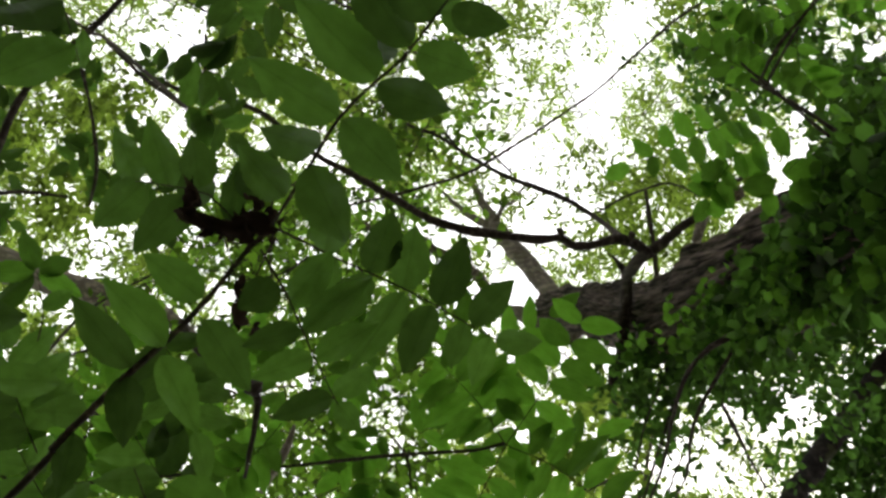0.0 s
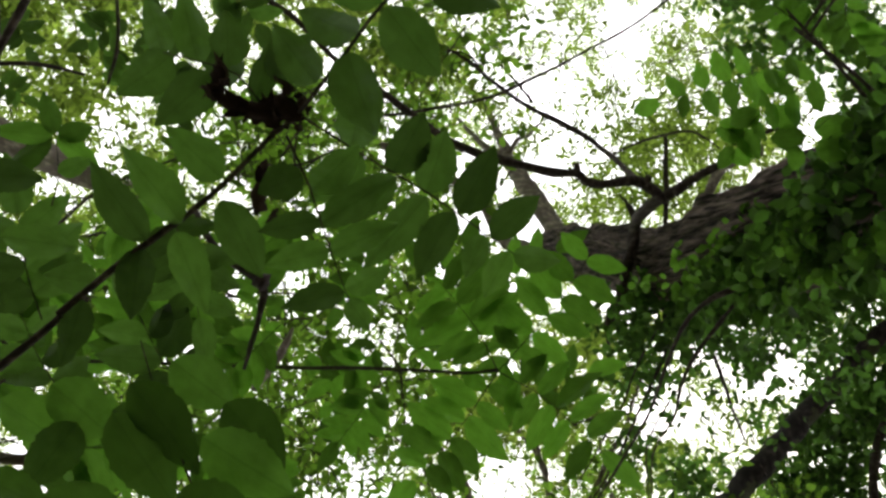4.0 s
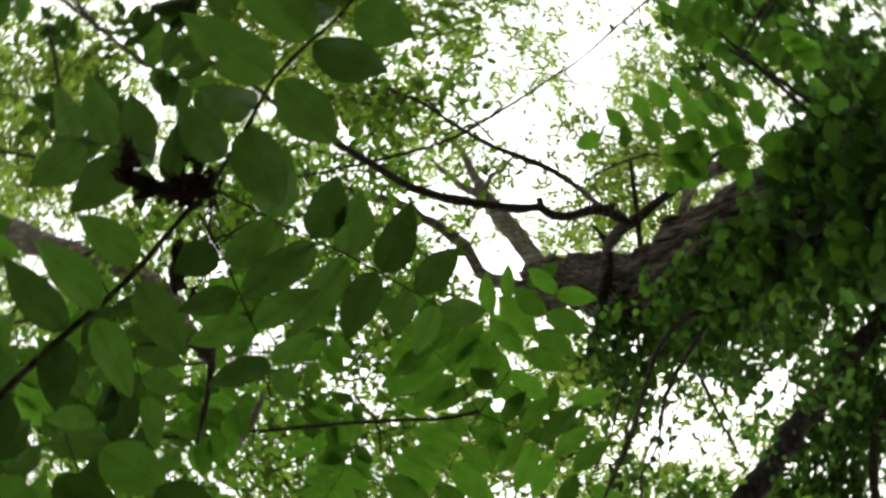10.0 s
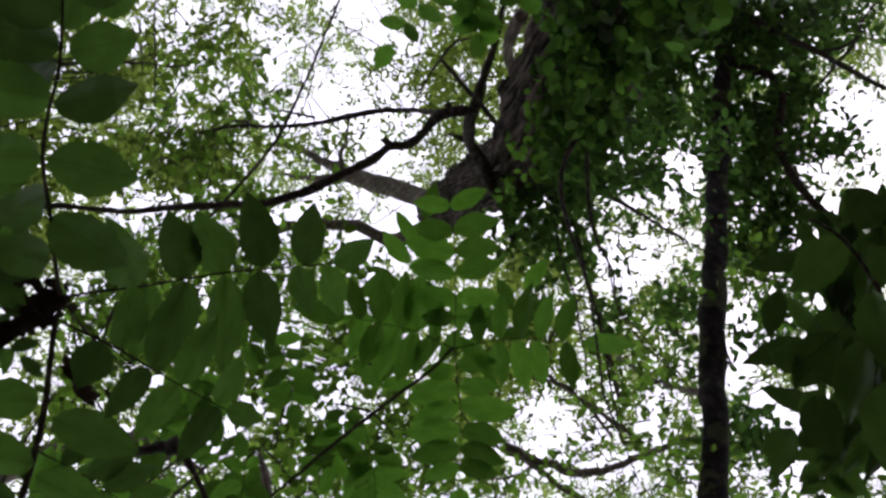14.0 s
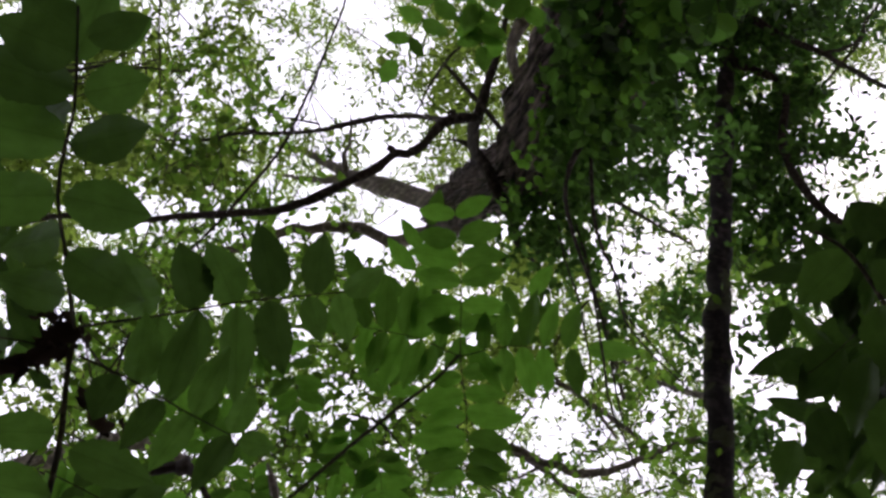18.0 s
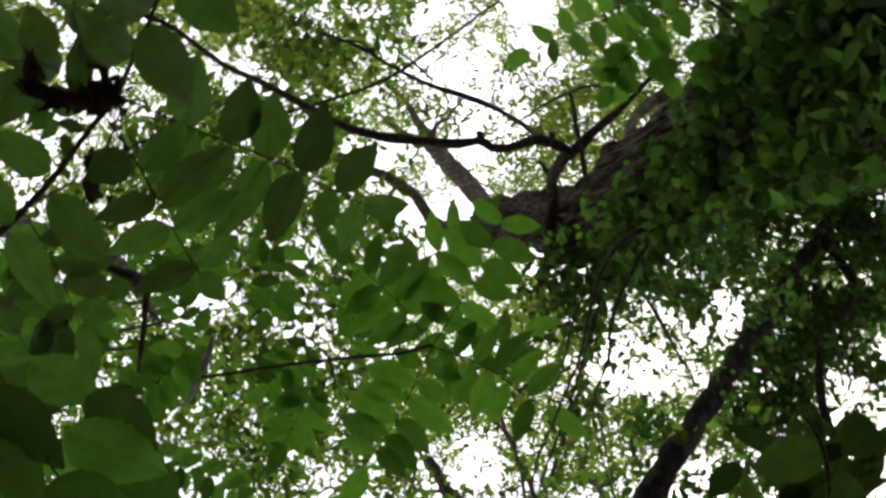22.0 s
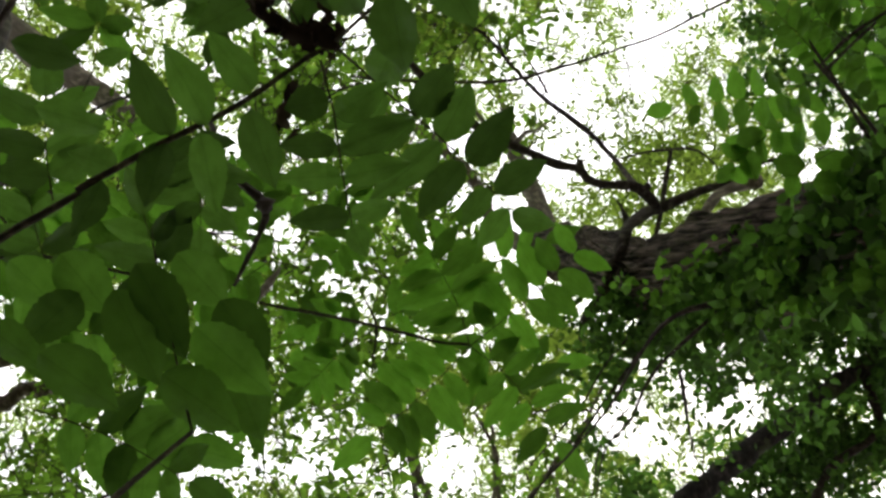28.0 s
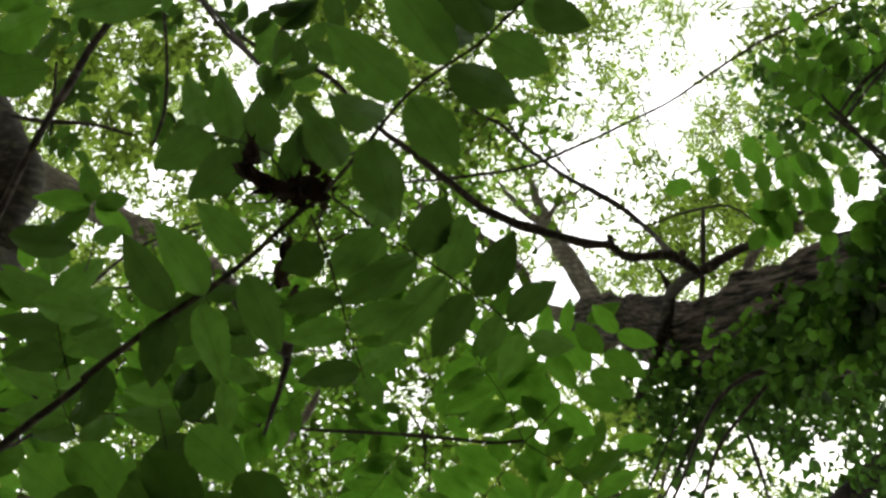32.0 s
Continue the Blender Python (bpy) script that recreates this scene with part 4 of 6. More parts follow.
branch(dead_twig, "stem", [(-0.234, -0.087, 2.814, 0.0041), (-0.202, -0.043, 2.784, 0.0055), (-0.157, -0.008, 2.753, 0.0062), (-0.122, 0.008, 2.752, 0.0077), (-0.121, 0.046, 2.757, 0.0043), (-0.125, 0.092, 2.763, 0.0035), (-0.131, 0.130, 2.769, 0.0023)], TWIG_BARK, 7, 0.02, 0.5, 0.01)
branch(dead_twig, "knob", [(-0.127, -0.001, 2.751, 0.0054), (-0.118, 0.009, 2.752, 0.0139), (-0.110, 0.015, 2.752, 0.0054)], TWIG_BARK, 8, 0.01, 0.9)

arching_sapling = thing("arching_sapling", "thin dark sapling stem arching at the edge of the leaves", "sapling", (-0.582, 0.214, 0))
branch(arching_sapling, "stem", [(-0.582, 0.214, -0.05, 0.012), (-0.571, 0.210, 1.4, 0.009), (-0.489, 0.179, 2.507, 0.0041), (-0.448, 0.019, 2.501, 0.0042), (-0.398, -0.174, 2.499, 0.0043), (-0.362, -0.262, 2.484, 0.0043), (-0.344, -0.304, 2.477, 0.0040), (-0.317, -0.344, 2.470, 0.0040), (-0.281, -0.371, 2.463, 0.0037), (-0.247, -0.401, 2.456, 0.0034), (-0.211, -0.441, 2.448, 0.0028)], TWIG_BARK, 7, 0.02, 0.25, 0.005)
branch(arching_sapling, "twig", [(-0.281, -0.371, 2.463, 0.0018), (-0.290, -0.415, 2.552, 0.0024), (-0.289, -0.435, 2.690, 0.0031), (-0.277, -0.442, 2.830, 0.0034), (-0.263, -0.438, 2.923, 0.0028)], TWIG_BARK, 5, 0.02, 0.2, 0.004)
branch(arching_sapling, "twig", [(-0.287, -0.409, 2.534, 0.0020), (-0.330, -0.439, 2.552, 0.0024), (-0.377, -0.466, 2.552, 0.0024)], TWIG_BARK, 5, 0.02, 0.2, 0.004)
pinnate(arching_sapling, [(-0.247, -0.401, 2.456), (-0.289, -0.367, 2.445), (-0.327, -0.370, 2.439), (-0.382, -0.389, 2.431)], 4, 0.065, seed=71)
corner_leaf = rachis(arching_sapling, [(-0.287, -0.445, 2.352), (-0.271, -0.391, 2.384), (-0.258, -0.331, 2.412)])
leaflet(corner_leaf, (-0.268, -0.384, 2.388), (-0.325, -0.347, 2.357), 0.049)
leaflet(corner_leaf, (-0.261, -0.346, 2.405), (-0.335, -0.292, 2.372), 0.051)
leaflet(corner_leaf, (-0.288, -0.412, 2.368), (-0.212, -0.399, 2.378), 0.047)
pinnate(arching_sapling, [(-0.390, -0.236, 2.470), (-0.416, -0.287, 2.464), (-0.463, -0.348, 2.459)], 3, 0.055, seed=72)
leaflet(leaf, (-0.403, -0.256, 2.374), (-0.339, -0.291, 2.368), 0.053)
leaflet(leaf, (-0.412, -0.222, 2.397), (-0.345, -0.243, 2.393), 0.051)
leaflet(leaf, (-0.403, -0.289, 2.370), (-0.370, -0.333, 2.364), 0.050)
branch(arching_sapling, "twig", [(-0.967, -0.417, 3.588, 0.0054), (-0.889, -0.416, 3.586, 0.0061), (-0.791, -0.424, 3.583, 0.0054), (-0.674, -0.414, 3.580, 0.0040)], TWIG_BARK, 5, 0.02, 0.2, 0.006)
branch(arching_sapling, "twig", [(-0.880, -0.559, 3.569, 0.0034), (-0.871, -0.479, 3.578, 0.0040), (-0.867, -0.385, 3.589, 0.0034)], TWIG_BARK, 5, 0.02, 0.2, 0.006)
branch(arching_sapling, "twig", [(-0.583, -0.654, 3.363, 0.0037), (-0.566, -0.558, 3.374, 0.0037), (-0.552, -0.437, 3.387, 0.0043), (-0.562, -0.361, 3.396, 0.0031)], TWIG_BARK, 5, 0.02, 0.2, 0.006)
branch(arching_sapling, "twig", [(-0.473, -0.643, 3.174, 0.0044), (-0.407, -0.586, 3.226, 0.0045), (-0.340, -0.543, 3.276, 0.0041)], TWIG_BARK, 5, 0.02, 0.2, 0.006)
branch(arching_sapling, "twig", [(-0.433, -0.941, 3.888, 0.0048), (-0.434, -0.845, 3.899, 0.0048), (-0.471, -0.775, 3.908, 0.0040)], TWIG_BARK, 5, 0.02, 0.2, 0.006)

mid_sapling = thing("mid_sapling", "young sapling with feathery compound leaves spreading from a thin stick", "sapling", (-1.90, 0.36, 0))
LIT_PLANTS.append(mid_sapling)
branch(mid_sapling, "stem", [(-1.900, 0.360, -0.050, 0.0180), (-1.780, 0.340, 1.500, 0.0150), (-1.250, 0.270, 2.880, 0.0100), (-0.660, 0.228, 3.410, 0.0050), (-0.173, 0.221, 3.687, 0.0044), (-0.039, 0.210, 3.732, 0.0050), (0.133, 0.209, 3.855, 0.0053), (0.314, 0.215, 4.001, 0.0052), (0.424, 0.202, 4.059, 0.0053)], STEM_BARK, 6, 0.02, 0.2, 0.004)
pale_stub = thing("pale_stub", "pale peeling dry stub of a broken branch", "branch", (-0.199, 0.208, 3.939))
branch(pale_stub, "stick", [(-0.228, 0.283, 3.734, 0.0081), (-0.201, 0.239, 3.703, 0.0134), (-0.173, 0.194, 3.683, 0.0116), (-0.153, 0.143, 3.674, 0.0070), (-0.145, 0.119, 3.670, 0.0035)], PALE_BARK, 8, 0.02, 0.5, 0.006)
pinnate(mid_sapling, [(0.427, 0.205, 4.050), (0.569, 0.002, 4.037), (0.668, -0.186, 4.011)], 6, 0.136, seed=1, spread=88, droop=0.02, wide=0.52, start=0.17, end=False, r=0.0019)
pinnate(mid_sapling, [(0.425, 0.207, 4.050), (0.331, 0.375, 4.040), (0.216, 0.532, 4.018)], 6, 0.138, seed=2, spread=86, droop=0.02, wide=0.5, start=0.12, r=0.0019)
pinnate(mid_sapling, [(0.426, 0.206, 4.050), (0.564, 0.267, 4.024), (0.733, 0.396, 3.970)], 5, 0.142, seed=3, spread=86, droop=0.02, wide=0.42, start=0.18, r=0.0019)
pinnate(mid_sapling, [(0.424, 0.203, 4.051), (0.350, 0.088, 4.065), (0.215, -0.051, 4.075)], 5, 0.145, seed=4, spread=84, droop=0.02, wide=0.45, start=0.2, r=0.0019)
pinnate(mid_sapling, [(0.134, 0.242, 4.286), (0.266, 0.136, 4.290), (0.408, 0.039, 4.282)], 3, 0.120, seed=6, wide=0.5, droop=0.02)
pinnate(mid_sapling, [(0.324, 0.270, 4.427), (0.284, 0.129, 4.440), (0.338, -0.155, 4.435)], 4, 0.120, seed=7, wide=0.5, droop=0.02)
pinnate(mid_sapling, [(0.441, 0.348, 4.358), (0.612, 0.264, 4.342), (0.765, 0.202, 4.316)], 3, 0.120, seed=8, wide=0.5, droop=0.02)
pinnate(mid_sapling, [(0.610, 0.284, 4.370), (0.519, 0.189, 4.395), (0.418, 0.105, 4.415)], 3, 0.115, seed=10, wide=0.5, droop=0.02)
pinnate(mid_sapling, [(0.365, 0.004, 4.387), (0.502, -0.083, 4.371), (0.623, -0.181, 4.347)], 3, 0.120, seed=9, wide=0.5, droop=0.02)
branch(mid_sapling, "twig", [(0.062, 0.126, 3.739, 0.0022), (0.092, 0.155, 3.736, 0.0030), (0.123, 0.191, 3.732, 0.0040)], STEM_BARK, 5, 0.02, 0.2, 0.004)
branch(mid_sapling, "twig", [(0.123, 0.191, 3.732, 0.0040), (0.136, 0.233, 3.727, 0.0030), (0.138, 0.280, 3.722, 0.0022)], STEM_BARK, 5, 0.02, 0.2, 0.004)

right_sapling = thing("right_sapling", "sapling branches with rows of small oval green leaflets before the trunk", "sapling", (1.655, -0.930, 0))
LIT_PLANTS.append(right_sapling)
branch(right_sapling, "stem", [(1.655, -0.930, -0.05, 0.02), (1.605, -0.880, 2.2, 0.016), (1.232, -0.348, 3.312, 0.0057), (1.140, -0.440, 3.318, 0.0050), (1.025, -0.529, 3.308, 0.0044), (0.876, -0.617, 3.250, 0.0036), (0.819, -0.666, 3.254, 0.0024)], TWIG_BARK, 6, 0.02, 0.2, 0.006)
branch(right_sapling, "branch", [(0.876, -0.617, 3.250, 0.0036), (0.933, -0.708, 3.285, 0.0037), (1.006, -0.808, 3.318, 0.0038), (1.071, -0.906, 3.308, 0.0032)], TWIG_BARK, 5, 0.02, 0.2, 0.006)
pinnate(right_sapling, [(0.883, -0.616, 3.249), (0.794, -0.540, 3.217), (0.666, -0.467, 3.171), (0.543, -0.411, 3.159)], 6, 0.059, wide=0.62, seed=11, spread=82, droop=0.0)
pinnate(right_sapling, [(0.936, -0.562, 3.246), (0.855, -0.495, 3.256), (0.774, -0.444, 3.249)], 3, 0.075, wide=0.6, seed=12)
pinnate(right_sapling, [(0.794, -0.449, 3.264), (0.767, -0.411, 3.268), (0.742, -0.369, 3.272)], 3, 0.058, wide=0.62, seed=13)
leaf = rachis(right_sapling, [(1.013, -0.515, 3.284), (0.931, -0.448, 3.250), (0.884, -0.397, 3.257)], 0.0012)
leaflet(leaf, (0.901, -0.424, 3.254), (0.979, -0.445, 3.246), 0.058)
leaflet(leaf, (0.910, -0.382, 3.255), (0.995, -0.391, 3.246), 0.060)
leaflet(leaf, (0.877, -0.442, 3.256), (0.796, -0.449, 3.264), 0.058)
leaflet(leaf, (0.887, -0.408, 3.256), (0.813, -0.391, 3.264), 0.060)
leaflet(leaf, (0.882, -0.381, 3.258), (0.865, -0.331, 3.261), 0.055)
leaflet(leaf, (0.770, -0.489, 3.265), (0.832, -0.532, 3.257), 0.055)
leaflet(leaf, (0.767, -0.411, 3.268), (0.777, -0.464, 3.265), 0.047)
leaflet(leaf, (0.763, -0.393, 3.269), (0.721, -0.398, 3.273), 0.047)
leaflet(leaf, (0.774, -0.365, 3.269), (0.740, -0.333, 3.273), 0.047)
pinnate(right_sapling, [(0.876, -0.620, 3.250), (0.807, -0.663, 3.255), (0.733, -0.704, 3.261)], 5, 0.053, wide=0.6, seed=15)
pinnate(right_sapling, [(0.922, -0.701, 3.286), (0.848, -0.737, 3.292), (0.788, -0.810, 3.295)], 5, 0.057, wide=0.6, seed=16)
pinnate(right_sapling, [(0.987, -0.770, 3.321), (0.991, -0.686, 3.324), (1.055, -0.599, 3.320)], 5, 0.061, wide=0.6, seed=17)
pinnate(right_sapling, [(1.053, -0.817, 3.292), (0.965, -0.798, 3.301), (0.852, -0.755, 3.316)], 7, 0.045, wide=0.6, seed=18)
pinnate(right_sapling, [(0.992, -0.592, 3.327), (0.904, -0.655, 3.326), (0.820, -0.733, 3.366)], 7, 0.045, wide=0.6, seed=19)
branch(right_sapling, "branch", [(1.168, -0.433, 3.291, 0.0049), (1.053, -0.500, 3.264, 0.0049), (0.958, -0.566, 3.263, 0.0049), (0.875, -0.631, 3.287, 0.0043), (0.815, -0.690, 3.328, 0.0025)], TWIG_BARK, 5, 0.02, 0.2, 0.006)
branch(right_sapling, "branch", [(0.875, -0.631, 3.287, 0.0037), (0.926, -0.723, 3.297, 0.0044), (1.020, -0.830, 3.293, 0.0038), (1.077, -0.904, 3.278, 0.0032)], TWIG_BARK, 5, 0.02, 0.2, 0.006)

edge_sapling = thing("edge_sapling", "sapling with big dark drooping leaflets close by", "sapling", (1.103, 0.705, 0))
DEEP_SHADE_PLANTS.append(edge_sapling)
branch(edge_sapling, "stem", [(1.103, 0.705, -0.05, 0.012), (1.060, 0.678, 1.5, 0.01), (0.930, 0.605, 2.909, 0.0057), (0.966, 0.466, 2.948, 0.0049), (0.965, 0.360, 2.944, 0.0040), (0.937, 0.294, 2.947, 0.0025)], STEM_BARK, 6, 0.02, 0.2, 0.004)
leaf = rachis(edge_sapling, [(0.966, 0.466, 2.948), (0.859, 0.489, 2.968), (0.762, 0.495, 2.985)], 0.0015)
leaflet(leaf, (0.969, 0.362, 2.944), (0.836, 0.380, 2.968), 0.088)
leaflet(leaf, (0.823, 0.371, 2.969), (0.762, 0.425, 2.982), 0.047)
leaflet(leaf, (0.867, 0.494, 2.967), (0.746, 0.520, 2.989), 0.090)
leaflet(leaf, (0.877, 0.512, 2.915), (0.765, 0.608, 2.938), 0.100)
leaflet(leaf, (0.931, 0.446, 2.903), (0.873, 0.567, 2.918), 0.087)
leaflet(leaf, (0.770, 0.554, 2.986), (0.746, 0.673, 2.995), 0.083)
leaflet(leaf, (1.036, 0.372, 2.932), (1.013, 0.285, 2.933), 0.079)
leaflet(leaf, (1.001, 0.424, 2.890), (0.937, 0.427, 2.901), 0.087)
leaflet(leaf, (0.855, 0.574, 2.870), (0.753, 0.682, 2.892), 0.095)
leaflet(leaf, (0.778, 0.506, 2.983), (0.750, 0.440, 2.985), 0.045)
leaflet(leaf, (0.728, 0.597, 3.046), (0.653, 0.656, 3.061), 0.081)
leaflet(leaf, (1.016, 0.541, 3.146), (0.908, 0.523, 3.164), 0.089)
leaflet(leaf, (1.029, 0.603, 3.146), (0.907, 0.628, 3.168), 0.102)
leaflet(leaf, (1.047, 0.505, 3.190), (1.027, 0.409, 3.189), 0.087)
leaflet(leaf, (0.933, 0.752, 3.168), (0.813, 0.713, 3.188), 0.102)

# ---- pale-limbed tree beside the camera ----
pale_tree = thing("pale_limbed_tree", "smooth grey-barked tree with a bent pale limb", "tree", (-2.108, -0.036, 0))
branch(pale_tree, "trunk", [(-2.108, -0.036, -0.1, 0.2), (-2.087, -0.036, 2.5, 0.17), (-2.161, -0.045, 5.832, 0.1798), (-2.165, -0.338, 6.000, 0.1739), (-2.196, -0.591, 6.173, 0.1666), (-2.463, -0.885, 6.448, 0.1452), (-2.982, -1.273, 6.921, 0.1067)], DARK_BARK, 14, 0.1, 0.15, 0.02, "dark lower trunk")
branch(pale_tree, "limb", [(-2.221, -0.668, 6.173, 0.1045), (-2.175, -0.624, 6.480, 0.1018), (-2.076, -0.602, 6.782, 0.0979), (-1.963, -0.553, 7.188, 0.0909), (-1.750, -0.485, 7.594, 0.0779), (-1.462, -0.363, 8.104, 0.0590), (-1.346, -0.098, 8.635, 0.0500), (-1.276, 0.219, 9.073, 0.0336)], LIMB_BARK, 10, 0.1, 0.15, 0.03, "bent pale limb")
branch(pale_tree, "limb", [(-2.138, -0.076, 5.827, 0.06), (-2.540, 1.102, 6.235, 0.05), (-1.645, 1.346, 6.256, 0.0534), (-1.475, 1.221, 6.336, 0.0454), (-1.329, 1.185, 6.320, 0.0394)], LIMB_BARK, 8, 0.1, 0.2, 0.02)
branch(pale_tree, "limb", [(-2.175, -0.165, 5.919, 0.06), (-2.753, 0.927, 6.552, 0.04), (-1.907, 1.222, 6.781, 0.0362), (-1.666, 1.142, 6.955, 0.0308), (-1.508, 1.065, 7.138, 0.0213)], LIMB_BARK, 8, 0.1, 0.2, 0.02)

# ---- vine foliage round the slim tree and between the stems ----
slim_vine = thing("slim_tree_vine", "dark leafy vine wrapped round the slim leaning stem", "vine", (-4.302, 4.825, 0))
bunch(slim_vine, (3.066, -0.377, 6.003), (0.36, 0.23, 0.35), 360, 0.058, seed=0)
bunch(slim_vine, (2.984, 0.106, 6.036), (0.29, 0.26, 0.35), 250, 0.058, seed=1)
bunch(slim_vine, (2.686, 0.215, 6.093), (0.23, 0.29, 0.35), 200, 0.058, seed=2)
bunch(slim_vine, (2.610, 0.447, 5.912), (0.22, 0.25, 0.35), 170, 0.058, seed=3)
bunch(slim_vine, (2.302, 0.557, 5.868), (0.12, 0.21, 0.35), 80, 0.058, seed=4)
bunch(slim_vine, (2.912, 0.358, 5.957), (0.19, 0.25, 0.35), 130, 0.058, seed=5)
bunch(slim_vine, (2.940, 0.565, 5.757), (0.14, 0.12, 0.35), 130, 0.058, seed=6)
bunch(slim_vine, (2.508, 0.765, 5.841), (0.18, 0.18, 0.35), 110, 0.058, seed=7)
bunch(slim_vine, (2.269, 0.859, 5.886), (0.14, 0.18, 0.35), 70, 0.058, seed=8)
bunch(slim_vine, (3.347, -0.003, 6.071), (0.30, 0.23, 0.35), 200, 0.058, seed=9)
bunch(slim_vine, (3.831, 0.070, 6.192), (0.27, 0.24, 0.35), 130, 0.058, seed=10)
bunch(slim_vine, (2.770, -0.420, 6.053), (0.23, 0.23, 0.35), 220, 0.058, seed=11)
bunch(slim_vine, (2.425, -0.150, 6.124), (0.19, 0.23, 0.35), 120, 0.058, seed=12)
bunch(slim_vine, (1.439, 0.910, 5.017), (0.07, 0.12, 0.35), 26, 0.058, seed=13)
bunch(slim_vine, (2.123, 0.136, 6.086), (0.11, 0.16, 0.35), 60, 0.058, seed=14)
bunch(slim_vine, (1.627, 1.492, 5.819), (0.17, 0.17, 0.35), 110, 0.058, seed=15)
bunch(slim_vine, (2.392, 1.363, 6.290), (0.20, 0.20, 0.35), 90, 0.058, seed=16)
bunch(slim_vine, (1.847, 0.856, 6.162), (0.13, 0.16, 0.35), 50, 0.058, seed=17)
bunch(slim_vine, (1.554, -0.796, 3.949), (0.08, 0.14, 0.20), 55, 0.055, seed=40)
bunch(slim_vine, (1.622, -0.820, 4.146), (0.09, 0.15, 0.20), 120, 0.055, seed=41)
bunch(slim_vine, (2.038, -0.581, 4.719), (0.16, 0.13, 0.20), 110, 0.055, seed=42)
bunch(slim_vine, (1.661, -1.150, 4.325), (0.08, 0.14, 0.20), 60, 0.055, seed=43)
bunch(slim_vine, (1.708, -1.614, 4.898), (0.09, 0.09, 0.20), 40, 0.055, seed=44)
bunch(slim_vine, (1.561, -1.492, 5.278), (0.15, 0.15, 0.20), 60, 0.050, seed=150)
bunch(slim_vine, (1.743, -1.562, 5.287), (0.15, 0.15, 0.20), 70, 0.050, seed=151)
bunch(slim_vine, (1.961, -1.585, 5.291), (0.15, 0.15, 0.20), 90, 0.050, seed=152)
bunch(slim_vine, (2.043, -1.344, 5.221), (0.15, 0.15, 0.20), 90, 0.050, seed=153)
bunch(slim_vine, (1.892, -1.257, 5.213), (0.15, 0.15, 0.20), 50, 0.050, seed=154)
bunch(slim_vine, (1.659, -1.306, 5.191), (0.15, 0.15, 0.20), 50, 0.050, seed=155)
bunch(slim_vine, (1.509, -1.291, 5.260), (0.15, 0.15, 0.20), 30, 0.050, seed=156)
bunch(slim_vine, (2.456, -0.529, 5.824), (0.15, 0.15, 0.22), 60, 0.056, seed=170)
bunch(slim_vine, (2.605, -0.491, 5.744), (0.15, 0.15, 0.22), 60, 0.056, seed=171)
bunch(slim_vine, (2.458, -0.276, 5.847), (0.15, 0.15, 0.22), 60, 0.056, seed=172)
bunch(slim_vine, (2.247, -0.150, 5.849), (0.15, 0.15, 0.22), 55, 0.056, seed=173)
bunch(slim_vine, (2.395, 0.024, 5.889), (0.15, 0.15, 0.22), 45, 0.056, seed=174)
bunch(slim_vine, (2.678, -0.284, 5.836), (0.15, 0.15, 0.22), 50, 0.056, seed=175)
bunch(slim_vine, (2.073, -0.047, 5.933), (0.15, 0.15, 0.22), 40, 0.056, seed=176)
bunch(slim_vine, (2.157, 0.186, 5.891), (0.15, 0.15, 0.22), 26, 0.056, seed=177)
bunch(slim_vine, (1.865, 0.064, 5.912), (0.15, 0.15, 0.22), 20, 0.056, seed=178)
bunch(slim_vine, (2.935, -0.256, 5.795), (0.15, 0.15, 0.22), 60, 0.056, seed=179)
bunch(slim_vine, (2.840, 0.034, 5.863), (0.15, 0.15, 0.22), 60, 0.056, seed=180)
bunch(slim_vine, (2.653, 0.295, 5.850), (0.15, 0.15, 0.22), 50, 0.056, seed=181)
bunch(slim_vine, (2.462, 0.485, 5.940), (0.15, 0.15, 0.22), 40, 0.056, seed=182)
bunch(slim_vine, (3.101, -0.084, 5.809), (0.15, 0.15, 0.22), 60, 0.056, seed=183)
bunch(slim_vine, (3.017, 0.183, 5.864), (0.15, 0.15, 0.22), 40, 0.056, seed=184)
bunch(slim_vine, (3.268, -0.038, 5.689), (0.15, 0.15, 0.22), 50, 0.056, seed=185)
bunch(slim_vine, (3.004, 0.601, 5.834), (0.15, 0.15, 0.22), 40, 0.056, seed=186)
bunch(slim_vine, (2.396, 0.781, 5.932), (0.15, 0.15, 0.22), 36, 0.056, seed=187)
bunch(slim_vine, (2.360, 1.059, 5.892), (0.15, 0.15, 0.22), 30, 0.056, seed=188)
bunch(slim_vine, (2.151, 0.497, 5.980), (0.15, 0.15, 0.22), 16, 0.056, seed=189)
bunch(slim_vine, (2.502, 0.546, 5.921), (0.15, 0.15, 0.22), 18, 0.056, seed=240)
bunch(slim_vine, (2.538, 0.721, 5.877), (0.15, 0.15, 0.22), 18, 0.056, seed=241)
bunch(slim_vine, (2.596, 0.856, 5.820), (0.15, 0.15, 0.22), 18, 0.056, seed=242)
bunch(slim_vine, (2.333, 0.804, 5.972), (0.15, 0.15, 0.22), 18, 0.056, seed=243)
bunch(slim_vine, (2.377, 0.964, 5.919), (0.15, 0.15, 0.22), 15, 0.056, seed=244)
bunch(slim_vine, (2.719, 0.787, 5.758), (0.15, 0.15, 0.22), 10, 0.056, seed=245)
bunch(slim_vine, (2.143, 0.968, 6.032), (0.15, 0.15, 0.22), 8, 0.056, seed=246)
bunch(slim_vine, (2.188, 1.125, 5.975), (0.15, 0.15, 0.22), 8, 0.056, seed=247)
bunch(slim_vine, (2.490, 1.103, 5.825), (0.15, 0.15, 0.22), 13, 0.056, seed=248)
bunch(strands, (1.103, 0.008, 4.803), (0.10, 0.08, 0.18), 13, 0.046, seed=120)
